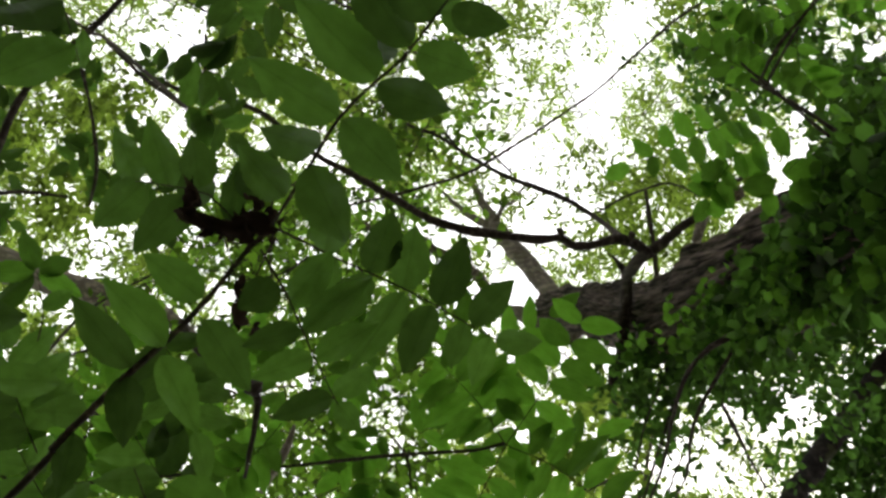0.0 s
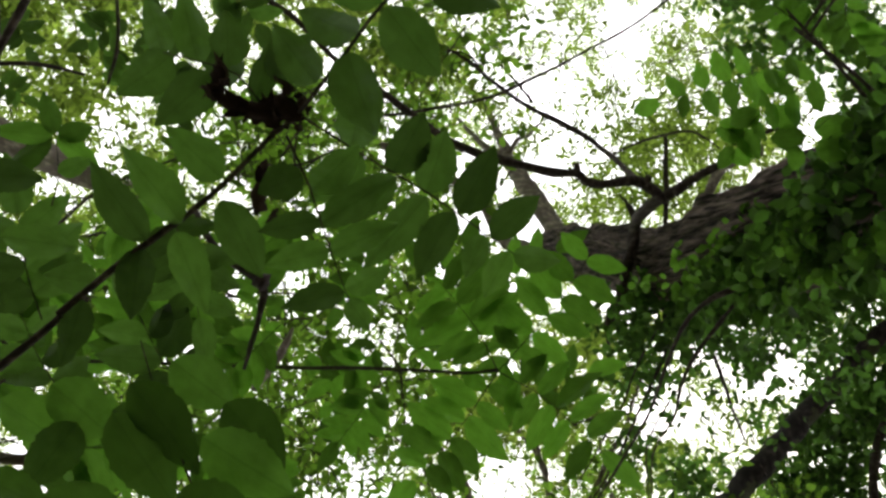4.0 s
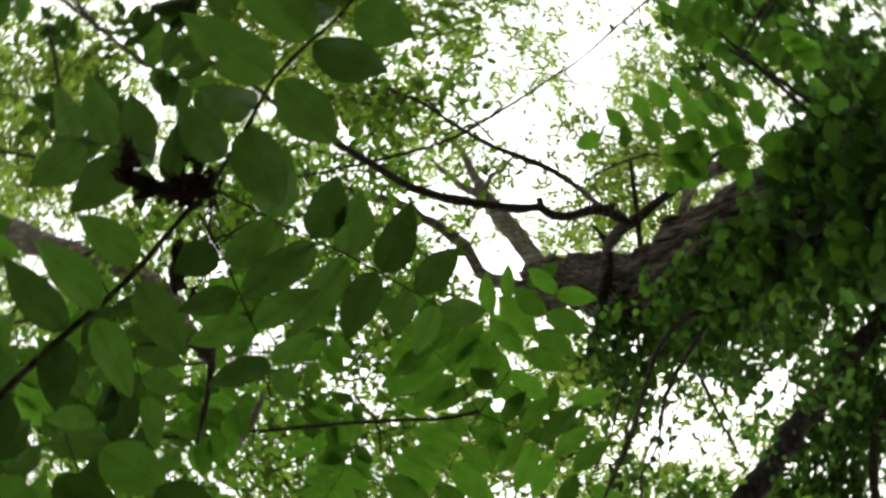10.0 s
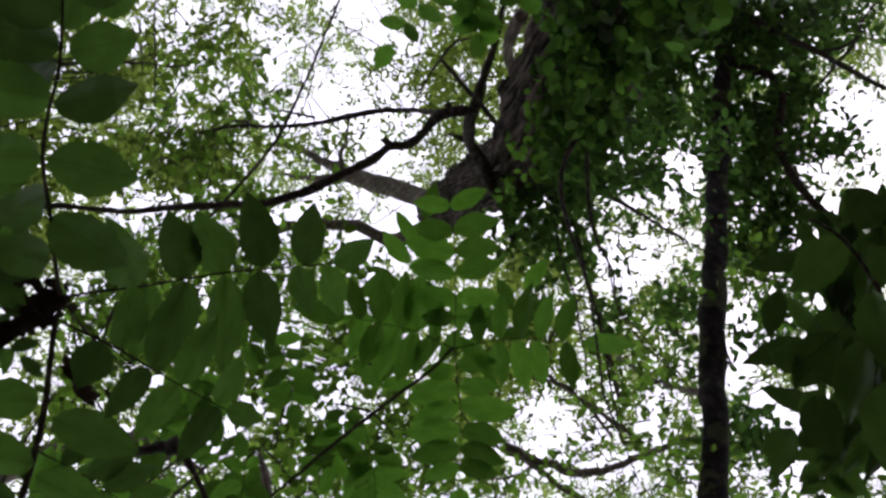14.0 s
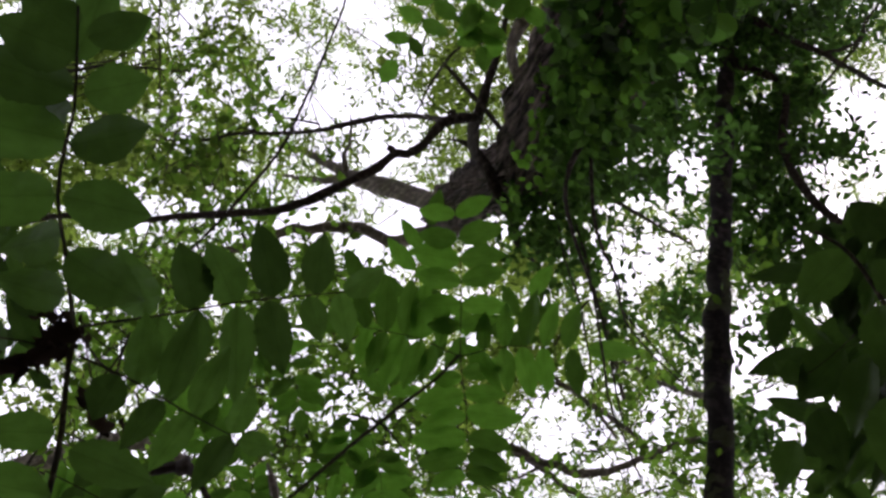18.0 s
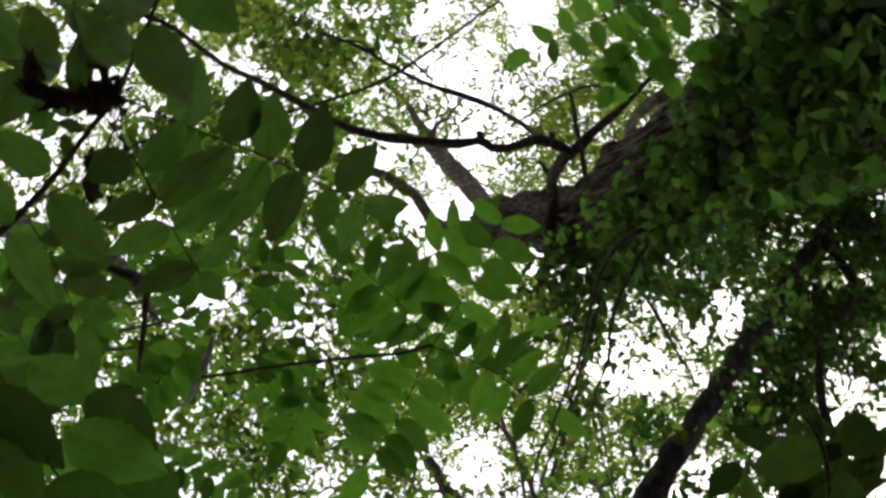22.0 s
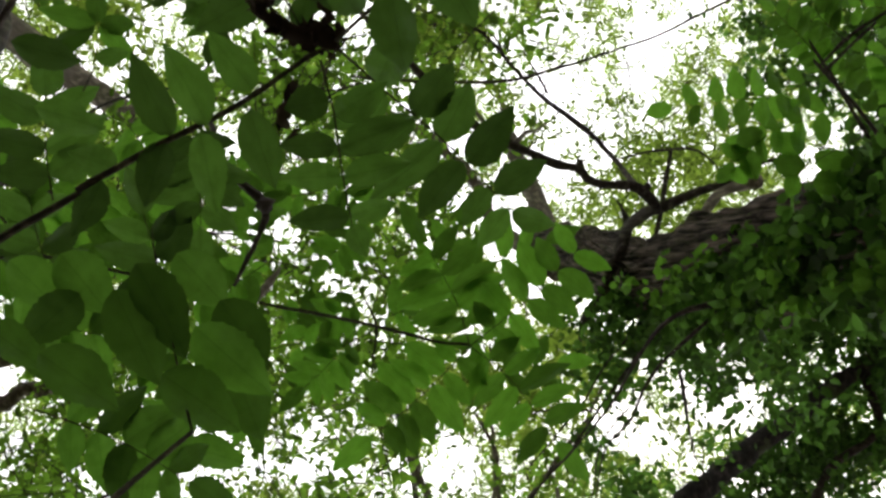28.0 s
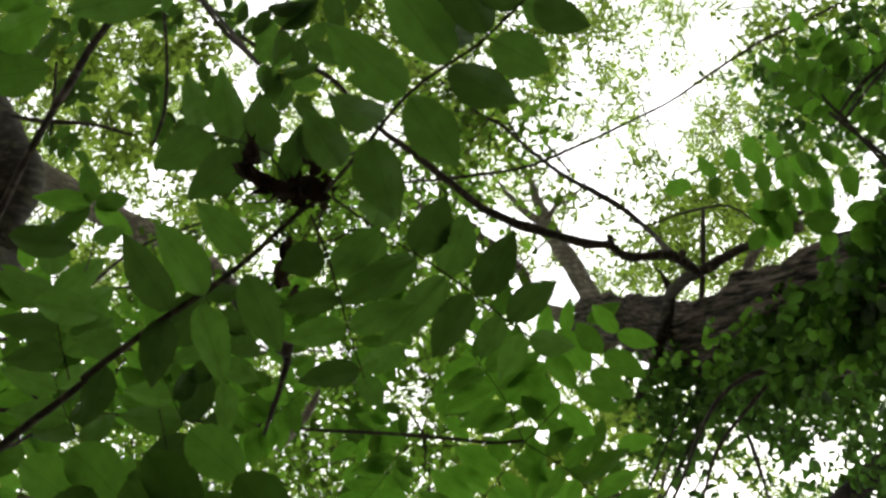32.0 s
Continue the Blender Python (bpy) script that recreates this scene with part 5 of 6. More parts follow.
bunch(strands, (1.145, 0.090, 4.709), (0.09, 0.08, 0.18), 11, 0.046, seed=121)
bunch(strands, (1.201, -0.034, 4.586), (0.09, 0.08, 0.18), 15, 0.046, seed=122)
bunch(strands, (1.303, 0.091, 4.696), (0.09, 0.08, 0.18), 8, 0.046, seed=123)
bunch(strands, (1.322, -0.014, 4.478), (0.09, 0.08, 0.18), 17, 0.046, seed=124)
bunch(strands, (1.401, 0.064, 4.483), (0.09, 0.08, 0.18), 13, 0.046, seed=125)
bunch(strands, (1.469, -0.033, 4.363), (0.08, 0.07, 0.18), 8, 0.046, seed=126)
bunch(strands, (1.531, 0.004, 4.262), (0.08, 0.07, 0.18), 8, 0.046, seed=127)
bunch(strands, (1.697, 0.163, 4.472), (0.09, 0.08, 0.18), 15, 0.046, seed=128)
bunch(strands, (1.630, 0.128, 4.574), (0.09, 0.08, 0.18), 11, 0.046, seed=129)
bunch(strands, (1.778, 0.319, 4.487), (0.09, 0.08, 0.18), 13, 0.046, seed=130)
bunch(strands, (1.136, 0.216, 4.727), (0.09, 0.08, 0.18), 7, 0.046, seed=131)
bunch(strands, (1.430, 0.288, 4.814), (0.10, 0.08, 0.18), 6, 0.046, seed=132)
bunch(strands, (1.579, 0.404, 4.717), (0.09, 0.08, 0.18), 8, 0.046, seed=133)
bunch(strands, (1.067, -0.080, 4.895), (0.10, 0.09, 0.18), 8, 0.046, seed=134)
bunch(strands, (0.988, 0.132, 4.727), (0.09, 0.08, 0.18), 13, 0.046, seed=135)
bunch(strands, (0.909, 0.289, 4.654), (0.09, 0.08, 0.18), 11, 0.046, seed=136)
bunch(strands, (1.042, 0.350, 4.651), (0.09, 0.08, 0.18), 12, 0.046, seed=137)
bunch(strands, (1.031, 0.236, 4.738), (0.09, 0.08, 0.18), 10, 0.046, seed=138)
bunch(strands, (1.179, 0.404, 4.749), (0.09, 0.08, 0.18), 7, 0.046, seed=139)
bunch(strands, (1.041, -0.124, 4.819), (0.09, 0.08, 0.16), 22, 0.046, seed=220)
bunch(strands, (0.999, -0.001, 4.729), (0.09, 0.08, 0.16), 22, 0.046, seed=221)
bunch(strands, (1.152, -0.018, 4.788), (0.09, 0.08, 0.16), 22, 0.046, seed=222)
bunch(strands, (0.979, 0.143, 4.731), (0.09, 0.08, 0.16), 16, 0.046, seed=223)
bunch(strands, (1.169, 0.130, 4.780), (0.09, 0.08, 0.16), 18, 0.046, seed=224)
bunch(strands, (1.135, 0.294, 4.780), (0.09, 0.08, 0.16), 16, 0.046, seed=225)
bunch(strands, (1.060, 0.284, 4.907), (0.09, 0.08, 0.16), 14, 0.046, seed=226)
bunch(strands, (1.105, 0.482, 4.872), (0.09, 0.08, 0.16), 10, 0.046, seed=227)
bunch(strands, (1.284, 0.084, 4.848), (0.09, 0.08, 0.16), 18, 0.046, seed=228)
bunch(old_tree, (0.050, -0.948, 4.982), (0.16, 0.09, 0.15), 26, 0.055, seed=60, mat=CROWN_LEAF)
bunch(old_tree, (-0.074, -1.084, 4.999), (0.11, 0.09, 0.15), 18, 0.055, seed=61, mat=CROWN_LEAF)
bunch(old_tree, (0.259, -0.862, 4.949), (0.13, 0.09, 0.15), 18, 0.055, seed=62, mat=CROWN_LEAF)
bunch(old_tree, (-0.739, -2.129, 6.888), (0.29, 0.22, 0.50), 110, 0.075, seed=80, mat=CROWN_LEAF)
bunch(old_tree, (-0.359, -1.903, 7.192), (0.34, 0.27, 0.50), 130, 0.075, seed=81, mat=CROWN_LEAF)
bunch(old_tree, (0.135, -2.358, 7.293), (0.36, 0.24, 0.50), 120, 0.075, seed=82, mat=CROWN_LEAF)
bunch(old_tree, (0.669, -2.273, 7.464), (0.25, 0.29, 0.50), 80, 0.075, seed=83, mat=CROWN_LEAF)
bunch(old_tree, (-0.048, -1.472, 7.023), (0.26, 0.18, 0.50), 80, 0.075, seed=84, mat=CROWN_LEAF)
bunch(old_tree, (0.441, -1.929, 7.732), (0.25, 0.25, 0.50), 70, 0.075, seed=85, mat=CROWN_LEAF)
bunch(old_tree, (-0.931, -1.574, 6.675), (0.21, 0.21, 0.50), 70, 0.075, seed=86, mat=CROWN_LEAF)
bunch(old_tree, (1.038, -2.636, 7.689), (0.21, 0.17, 0.50), 50, 0.075, seed=87, mat=CROWN_LEAF)
bunch(old_tree, (2.249, -3.522, 10.003), (0.36, 0.24, 0.50), 16, 0.075, seed=88, mat=CROWN_LEAF)
bunch(old_tree, (1.812, -2.818, 10.133), (0.30, 0.24, 0.50), 14, 0.075, seed=89, mat=CROWN_LEAF)
bunch(old_tree, (2.582, -2.699, 10.087), (0.24, 0.30, 0.50), 12, 0.075, seed=90, mat=CROWN_LEAF)
bunch(old_tree, (2.025, -2.172, 10.204), (0.30, 0.18, 0.50), 12, 0.075, seed=91, mat=CROWN_LEAF)
bunch(old_tree, (2.843, -3.228, 9.995), (0.24, 0.24, 0.50), 10, 0.075, seed=92, mat=CROWN_LEAF)
bunch(old_tree, (2.405, -1.538, 8.206), (0.23, 0.25, 0.50), 50, 0.075, seed=93, mat=CROWN_LEAF)
bunch(old_tree, (2.293, -1.092, 8.243), (0.17, 0.23, 0.50), 40, 0.075, seed=94, mat=CROWN_LEAF)
bunch(old_tree, (2.118, -1.345, 8.263), (0.14, 0.23, 0.50), 30, 0.075, seed=95, mat=CROWN_LEAF)
bunch(old_tree, (2.921, -1.372, 8.215), (0.28, 0.17, 0.50), 40, 0.075, seed=96, mat=CROWN_LEAF)
bunch(old_tree, (2.647, -1.144, 8.268), (0.18, 0.14, 0.50), 26, 0.075, seed=97, mat=CROWN_LEAF)
bunch(old_tree, (-2.454, -1.061, 8.689), (0.46, 0.28, 0.50), 110, 0.075, seed=98, mat=CROWN_LEAF)
bunch(old_tree, (-2.723, -0.376, 8.803), (0.37, 0.23, 0.50), 80, 0.075, seed=99, mat=CROWN_LEAF)
bunch(old_tree, (-1.762, -0.832, 8.664), (0.41, 0.28, 0.50), 90, 0.075, seed=100, mat=CROWN_LEAF)
bunch(old_tree, (1.049, 0.518, 6.091), (0.24, 0.15, 0.50), 70, 0.075, seed=101, mat=CROWN_LEAF)
bunch(old_tree, (0.740, 0.589, 6.226), (0.21, 0.12, 0.50), 50, 0.075, seed=102, mat=CROWN_LEAF)
bunch(old_tree, (1.295, 0.230, 6.133), (0.15, 0.18, 0.50), 50, 0.075, seed=103, mat=CROWN_LEAF)
bunch(old_tree, (2.412, -2.428, 6.688), (0.22, 0.18, 0.50), 60, 0.075, seed=104, mat=CROWN_LEAF)
bunch(old_tree, (2.190, -2.568, 7.208), (0.24, 0.16, 0.50), 40, 0.075, seed=105, mat=CROWN_LEAF)
bunch(old_tree, (0.095, -2.836, 6.493), (0.23, 0.20, 0.50), 110, 0.075, seed=106, mat=CROWN_LEAF)
bunch(old_tree, (-0.109, -2.168, 6.790), (0.27, 0.31, 0.50), 150, 0.075, seed=107, mat=CROWN_LEAF)
bunch(old_tree, (-0.694, -1.892, 6.734), (0.20, 0.26, 0.50), 90, 0.075, seed=108, mat=CROWN_LEAF)
bunch(old_tree, (-1.908, -1.212, 6.076), (0.27, 0.21, 0.50), 120, 0.075, seed=109, mat=CROWN_LEAF)
bunch(old_tree, (-1.480, -1.468, 6.239), (0.28, 0.19, 0.50), 110, 0.075, seed=110, mat=CROWN_LEAF)
bunch(old_tree, (-1.549, -0.870, 6.104), (0.24, 0.18, 0.50), 90, 0.075, seed=111, mat=CROWN_LEAF)
bunch(old_tree, (-2.200, -1.321, 6.071), (0.18, 0.18, 0.50), 60, 0.075, seed=112, mat=CROWN_LEAF)
bunch(old_tree, (2.457, -1.567, 9.037), (0.26, 0.24, 0.50), 60, 0.075, seed=200, mat=CROWN_LEAF)
bunch(old_tree, (2.377, -1.150, 9.137), (0.26, 0.24, 0.50), 60, 0.075, seed=201, mat=CROWN_LEAF)
bunch(old_tree, (2.054, -0.980, 9.249), (0.26, 0.24, 0.50), 50, 0.075, seed=202, mat=CROWN_LEAF)
bunch(old_tree, (2.894, -1.603, 8.879), (0.26, 0.24, 0.50), 50, 0.075, seed=203, mat=CROWN_LEAF)
bunch(old_tree, (2.698, -2.023, 9.392), (0.26, 0.24, 0.50), 50, 0.075, seed=204, mat=CROWN_LEAF)
bunch(old_tree, (2.745, -1.068, 9.030), (0.26, 0.24, 0.50), 30, 0.075, seed=205, mat=CROWN_LEAF)
bunch(old_tree, (2.383, 0.609, 9.197), (0.26, 0.24, 0.50), 40, 0.075, seed=206, mat=CROWN_LEAF)
bunch(old_tree, (2.981, 0.707, 9.521), (0.26, 0.24, 0.50), 40, 0.075, seed=207, mat=CROWN_LEAF)
bunch(old_tree, (2.812, 1.169, 8.990), (0.26, 0.24, 0.50), 40, 0.075, seed=208, mat=CROWN_LEAF)
bunch(old_tree, (2.426, 1.145, 9.122), (0.26, 0.24, 0.50), 40, 0.075, seed=209, mat=CROWN_LEAF)
bunch(old_tree, (3.458, 0.793, 9.325), (0.26, 0.24, 0.50), 30, 0.075, seed=210, mat=CROWN_LEAF)
bunch(old_tree, (2.403, 1.503, 9.066), (0.26, 0.24, 0.50), 30, 0.075, seed=211, mat=CROWN_LEAF)
bunch(old_tree, (1.929, 1.174, 9.251), (0.26, 0.24, 0.50), 30, 0.075, seed=212, mat=CROWN_LEAF)
bunch(old_tree, (0.909, -1.797, 9.532), (0.26, 0.24, 0.50), 30, 0.075, seed=260, mat=CROWN_LEAF)
bunch(old_tree, (1.318, -1.559, 9.525), (0.26, 0.24, 0.50), 30, 0.075, seed=261, mat=CROWN_LEAF)
bunch(old_tree, (1.824, -1.552, 9.428), (0.26, 0.24, 0.50), 30, 0.075, seed=262, mat=CROWN_LEAF)
bunch(old_tree, (2.126, -1.370, 9.386), (0.26, 0.24, 0.50), 30, 0.075, seed=263, mat=CROWN_LEAF)
bunch(old_tree, (2.227, -1.787, 9.277), (0.26, 0.24, 0.50), 30, 0.075, seed=264, mat=CROWN_LEAF)
bunch(old_tree, (1.871, -1.984, 9.323), (0.26, 0.24, 0.50), 30, 0.075, seed=265, mat=CROWN_LEAF)
bunch(old_tree, (2.362, -1.442, 9.307), (0.26, 0.24, 0.50), 30, 0.075, seed=266, mat=CROWN_LEAF)

# ---- understorey leaves filling the space below the crowns ----
back_sapling = thing("understorey_sapling", "understorey saplings with overlapping soft green compound leaves", "sapling", (-0.454, 0.193, 0))
LIT_PLANTS.append(back_sapling)
pinnate(near_sapling, [(-0.345, 0.077, 2.598), (-0.373, 0.019, 2.605), (-0.399, -0.043, 2.627)], 3, 0.077, wide=0.54, seed=496)
pinnate(near_sapling, [(-0.244, -0.086, 2.685), (-0.213, -0.014, 2.707), (-0.188, 0.062, 2.709)], 4, 0.068, wide=0.53, seed=6679)
pinnate(near_sapling, [(-0.399, 0.205, 2.866), (-0.423, 0.146, 2.820), (-0.445, 0.088, 2.798)], 3, 0.080, wide=0.54, seed=951)
pinnate(near_sapling, [(-0.195, 0.172, 2.747), (-0.234, 0.122, 2.728), (-0.265, 0.067, 2.711)], 3, 0.069, wide=0.59, seed=8006)
pinnate(back_sapling, [(-0.155, -0.123, 4.419), (-0.255, -0.084, 4.399), (-0.362, -0.063, 4.408)], 5, 0.084, wide=0.59, seed=2211)
pinnate(back_sapling, [(0.018, -0.092, 4.214), (-0.010, -0.006, 4.191), (-0.052, 0.076, 4.236)], 4, 0.087, wide=0.52, seed=2460)
pinnate(back_sapling, [(-0.354, 0.339, 4.376), (-0.319, 0.230, 4.323), (-0.275, 0.132, 4.319)], 5, 0.084, wide=0.59, seed=4844)
pinnate(back_sapling, [(0.101, 0.143, 4.170), (0.029, 0.223, 4.153), (-0.055, 0.292, 4.159)], 5, 0.085, wide=0.52, seed=419)
pinnate(low_sapling, [(-0.392, 0.253, 2.650), (-0.314, 0.231, 2.641), (-0.232, 0.220, 2.623)], 4, 0.076, wide=0.52, seed=6719)
pinnate(low_sapling, [(-0.274, 0.305, 2.526), (-0.182, 0.316, 2.532), (-0.086, 0.335, 2.508)], 5, 0.069, wide=0.55, seed=5900)
pinnate(back_sapling, [(-0.303, 0.501, 4.150), (-0.213, 0.564, 4.159), (-0.130, 0.633, 4.135)], 5, 0.079, wide=0.54, seed=9399)
pinnate(back_sapling, [(0.086, 0.253, 4.051), (0.045, 0.353, 4.028), (-0.010, 0.447, 4.030)], 5, 0.096, wide=0.50, seed=9502)
pinnate(back_sapling, [(-0.896, 0.149, 3.800), (-0.917, 0.042, 3.763), (-0.941, -0.067, 3.773)], 5, 0.087, wide=0.54, seed=5911)
pinnate(back_sapling, [(-0.497, -0.098, 3.249), (-0.430, -0.055, 3.226), (-0.385, -0.005, 3.252)], 3, 0.090, wide=0.50, seed=5965)
pinnate(back_sapling, [(-0.270, 0.127, 4.001), (-0.279, 0.017, 3.976), (-0.275, -0.092, 3.984)], 5, 0.081, wide=0.52, seed=8613)
pinnate(back_sapling, [(-0.698, 0.125, 3.426), (-0.698, 0.212, 3.402), (-0.738, 0.302, 3.443)], 4, 0.097, wide=0.60, seed=3664)
pinnate(back_sapling, [(-0.495, 0.288, 3.609), (-0.501, 0.175, 3.562), (-0.500, 0.066, 3.559)], 5, 0.090, wide=0.60, seed=4846)
pinnate(back_sapling, [(-0.169, 0.111, 3.612), (-0.238, 0.191, 3.597), (-0.322, 0.259, 3.612)], 5, 0.083, wide=0.56, seed=8579)
pinnate(back_sapling, [(-0.768, 0.247, 3.689), (-0.837, 0.208, 3.667), (-0.905, 0.158, 3.656)], 4, 0.089, wide=0.55, seed=1343)
pinnate(back_sapling, [(-0.707, -0.010, 3.607), (-0.690, 0.076, 3.588), (-0.703, 0.163, 3.614)], 4, 0.089, wide=0.60, seed=4490)
pinnate(back_sapling, [(-0.395, 0.151, 3.261), (-0.344, 0.084, 3.258), (-0.281, 0.025, 3.246)], 4, 0.077, wide=0.55, seed=7502)
pinnate(back_sapling, [(-0.849, 0.540, 3.550), (-0.820, 0.455, 3.532), (-0.778, 0.374, 3.509)], 4, 0.074, wide=0.51, seed=2796)
pinnate(back_sapling, [(-0.618, 0.566, 3.745), (-0.623, 0.503, 3.758), (-0.609, 0.434, 3.743)], 3, 0.078, wide=0.51, seed=7532)
pinnate(back_sapling, [(-0.480, 0.414, 3.751), (-0.382, 0.451, 3.750), (-0.299, 0.513, 3.792)], 5, 0.073, wide=0.58, seed=1375)
pinnate(back_sapling, [(-0.862, 0.123, 4.304), (-0.835, 0.057, 4.274), (-0.812, -0.005, 4.283)], 3, 0.079, wide=0.53, seed=5857)
pinnate(back_sapling, [(-0.562, -0.043, 4.686), (-0.485, -0.113, 4.677), (-0.397, -0.169, 4.658)], 5, 0.077, wide=0.54, seed=7065)
pinnate(back_sapling, [(-0.127, -0.172, 4.367), (-0.061, -0.151, 4.367), (-0.000, -0.120, 4.360)], 3, 0.092, wide=0.51, seed=2911)
pinnate(back_sapling, [(-0.864, 0.389, 4.284), (-0.801, 0.303, 4.264), (-0.724, 0.227, 4.241)], 5, 0.087, wide=0.51, seed=2252)
pinnate(back_sapling, [(-0.321, 0.139, 4.223), (-0.371, 0.188, 4.241), (-0.427, 0.229, 4.253)], 3, 0.087, wide=0.54, seed=4707)
pinnate(back_sapling, [(-0.150, 0.359, 4.474), (-0.092, 0.291, 4.445), (-0.028, 0.239, 4.477)], 4, 0.082, wide=0.54, seed=8650)
pinnate(back_sapling, [(-1.135, 0.732, 4.822), (-1.105, 0.648, 4.803), (-1.080, 0.578, 4.834)], 4, 0.083, wide=0.59, seed=4737)
pinnate(back_sapling, [(-0.435, 0.479, 4.340), (-0.362, 0.526, 4.324), (-0.300, 0.585, 4.315)], 4, 0.080, wide=0.50, seed=6086)
pinnate(back_sapling, [(-0.105, 0.443, 4.326), (-0.035, 0.435, 4.293), (0.033, 0.440, 4.273)], 3, 0.090, wide=0.54, seed=2087)
pinnate(arching_sapling, [(-0.943, -0.722, 3.953), (-0.990, -0.734, 3.950), (-1.040, -0.757, 3.959)], 3, 0.068, wide=0.57, seed=6041)
pinnate(arching_sapling, [(-0.817, -0.892, 4.267), (-0.855, -0.924, 4.233), (-0.902, -0.978, 4.247)], 4, 0.060, wide=0.56, seed=6090)
pinnate(arching_sapling, [(-0.577, -0.868, 4.104), (-0.602, -0.893, 4.066), (-0.635, -0.941, 4.081)], 3, 0.063, wide=0.51, seed=3811)
pinnate(arching_sapling, [(-1.008, -0.620, 3.912), (-0.967, -0.578, 3.897), (-0.952, -0.542, 3.928)], 3, 0.065, wide=0.57, seed=9569)
pinnate(arching_sapling, [(-0.648, -0.623, 3.745), (-0.687, -0.575, 3.745), (-0.742, -0.539, 3.768)], 4, 0.060, wide=0.57, seed=5587)
pinnate(arching_sapling, [(-0.488, -0.455, 3.603), (-0.514, -0.511, 3.596), (-0.536, -0.575, 3.604)], 4, 0.056, wide=0.55, seed=9667)
pinnate(arching_sapling, [(-1.167, -0.501, 4.184), (-1.111, -0.483, 4.191), (-1.062, -0.456, 4.211)], 4, 0.056, wide=0.59, seed=3232)
pinnate(arching_sapling, [(-0.696, -0.427, 3.879), (-0.680, -0.488, 3.873), (-0.666, -0.553, 3.904)], 4, 0.064, wide=0.57, seed=9435)
pinnate(arching_sapling, [(-0.496, -0.478, 3.579), (-0.459, -0.415, 3.554), (-0.442, -0.357, 3.565)], 4, 0.066, wide=0.50, seed=1570)
pinnate(edge_sapling, [(1.115, 0.505, 3.040), (1.072, 0.435, 3.089), (0.992, 0.389, 3.147)], 5, 0.105, wide=0.42, seed=950, spread=80, droop=0.02)
pinnate(edge_sapling, [(1.158, 0.465, 3.022), (1.122, 0.408, 3.063), (1.082, 0.363, 3.100)], 3, 0.085, wide=0.42, seed=951, spread=80, droop=0.02)
pinnate(edge_sapling, [(1.023, 0.629, 3.055), (0.985, 0.562, 3.102), (0.907, 0.534, 3.153)], 4, 0.130, wide=0.42, seed=952, spread=80, droop=0.02)
pinnate(edge_sapling, [(0.911, 0.768, 3.057), (0.892, 0.708, 3.095), (0.856, 0.655, 3.135)], 4, 0.130, wide=0.42, seed=953, spread=80, droop=0.02)
pinnate(edge_sapling, [(1.122, 0.600, 3.378), (1.150, 0.511, 3.335), (1.211, 0.443, 3.327)], 4, 0.079, wide=0.51, seed=5672)
pinnate(edge_sapling, [(1.052, 0.604, 3.040), (0.948, 0.614, 3.066), (0.832, 0.597, 3.067)], 5, 0.077, wide=0.55, seed=2642)
pinnate(edge_sapling, [(0.953, 0.683, 3.293), (0.895, 0.776, 3.311), (0.815, 0.848, 3.308)], 5, 0.094, wide=0.57, seed=3456)
pinnate(right_sapling, [(1.253, -1.113, 4.237), (1.291, -1.161, 4.239), (1.344, -1.211, 4.257)], 4, 0.050, wide=0.59, seed=7125)
pinnate(right_sapling, [(1.627, -1.234, 4.421), (1.584, -1.270, 4.387), (1.584, -1.338, 4.416)], 4, 0.055, wide=0.56, seed=7682)
pinnate(right_sapling, [(1.447, -1.069, 3.975), (1.511, -1.098, 3.972), (1.572, -1.113, 3.958)], 5, 0.056, wide=0.56, seed=3292)
pinnate(right_sapling, [(1.320, -1.100, 4.381), (1.355, -1.065, 4.343), (1.398, -1.033, 4.332)], 4, 0.050, wide=0.56, seed=347)
pinnate(right_sapling, [(1.579, -1.067, 4.341), (1.612, -1.026, 4.323), (1.669, -0.997, 4.358)], 4, 0.058, wide=0.54, seed=173)
pinnate(right_sapling, [(1.749, -1.020, 4.387), (1.802, -1.036, 4.400), (1.835, -1.033, 4.378)], 3, 0.056, wide=0.57, seed=5224)
pinnate(arching_sapling, [(-0.147, -0.726, 2.848), (-0.124, -0.680, 2.877), (-0.126, -0.613, 2.909)], 4, 0.070, wide=0.54, seed=900)
pinnate(arching_sapling, [(-0.234, -0.727, 2.944), (-0.207, -0.666, 2.981), (-0.182, -0.612, 3.010)], 4, 0.070, wide=0.54, seed=901)
pinnate(arching_sapling, [(-0.076, -0.820, 3.037), (-0.148, -0.797, 3.040), (-0.204, -0.812, 3.021)], 4, 0.070, wide=0.54, seed=902)
pinnate(arching_sapling, [(-0.301, -0.586, 2.992), (-0.262, -0.544, 3.019), (-0.209, -0.524, 3.039)], 4, 0.070, wide=0.54, seed=903)
pinnate(arching_sapling, [(-0.332, -0.501, 3.125), (-0.275, -0.500, 3.140), (-0.234, -0.462, 3.160)], 4, 0.070, wide=0.54, seed=904)
branch(back_sapling, "stem", [(-0.454, 0.193, -0.05, 0.014), (-0.454, 0.193, 2.624, 0.0030), (-0.545, 0.097, 2.922, 0.0034), (-0.616, -0.032, 3.315, 0.0039), (-0.603, -0.164, 3.600, 0.0040), (-0.480, -0.278, 3.777, 0.0029)], STEM_BARK, 6, 0.03, 0.2, 0.006)


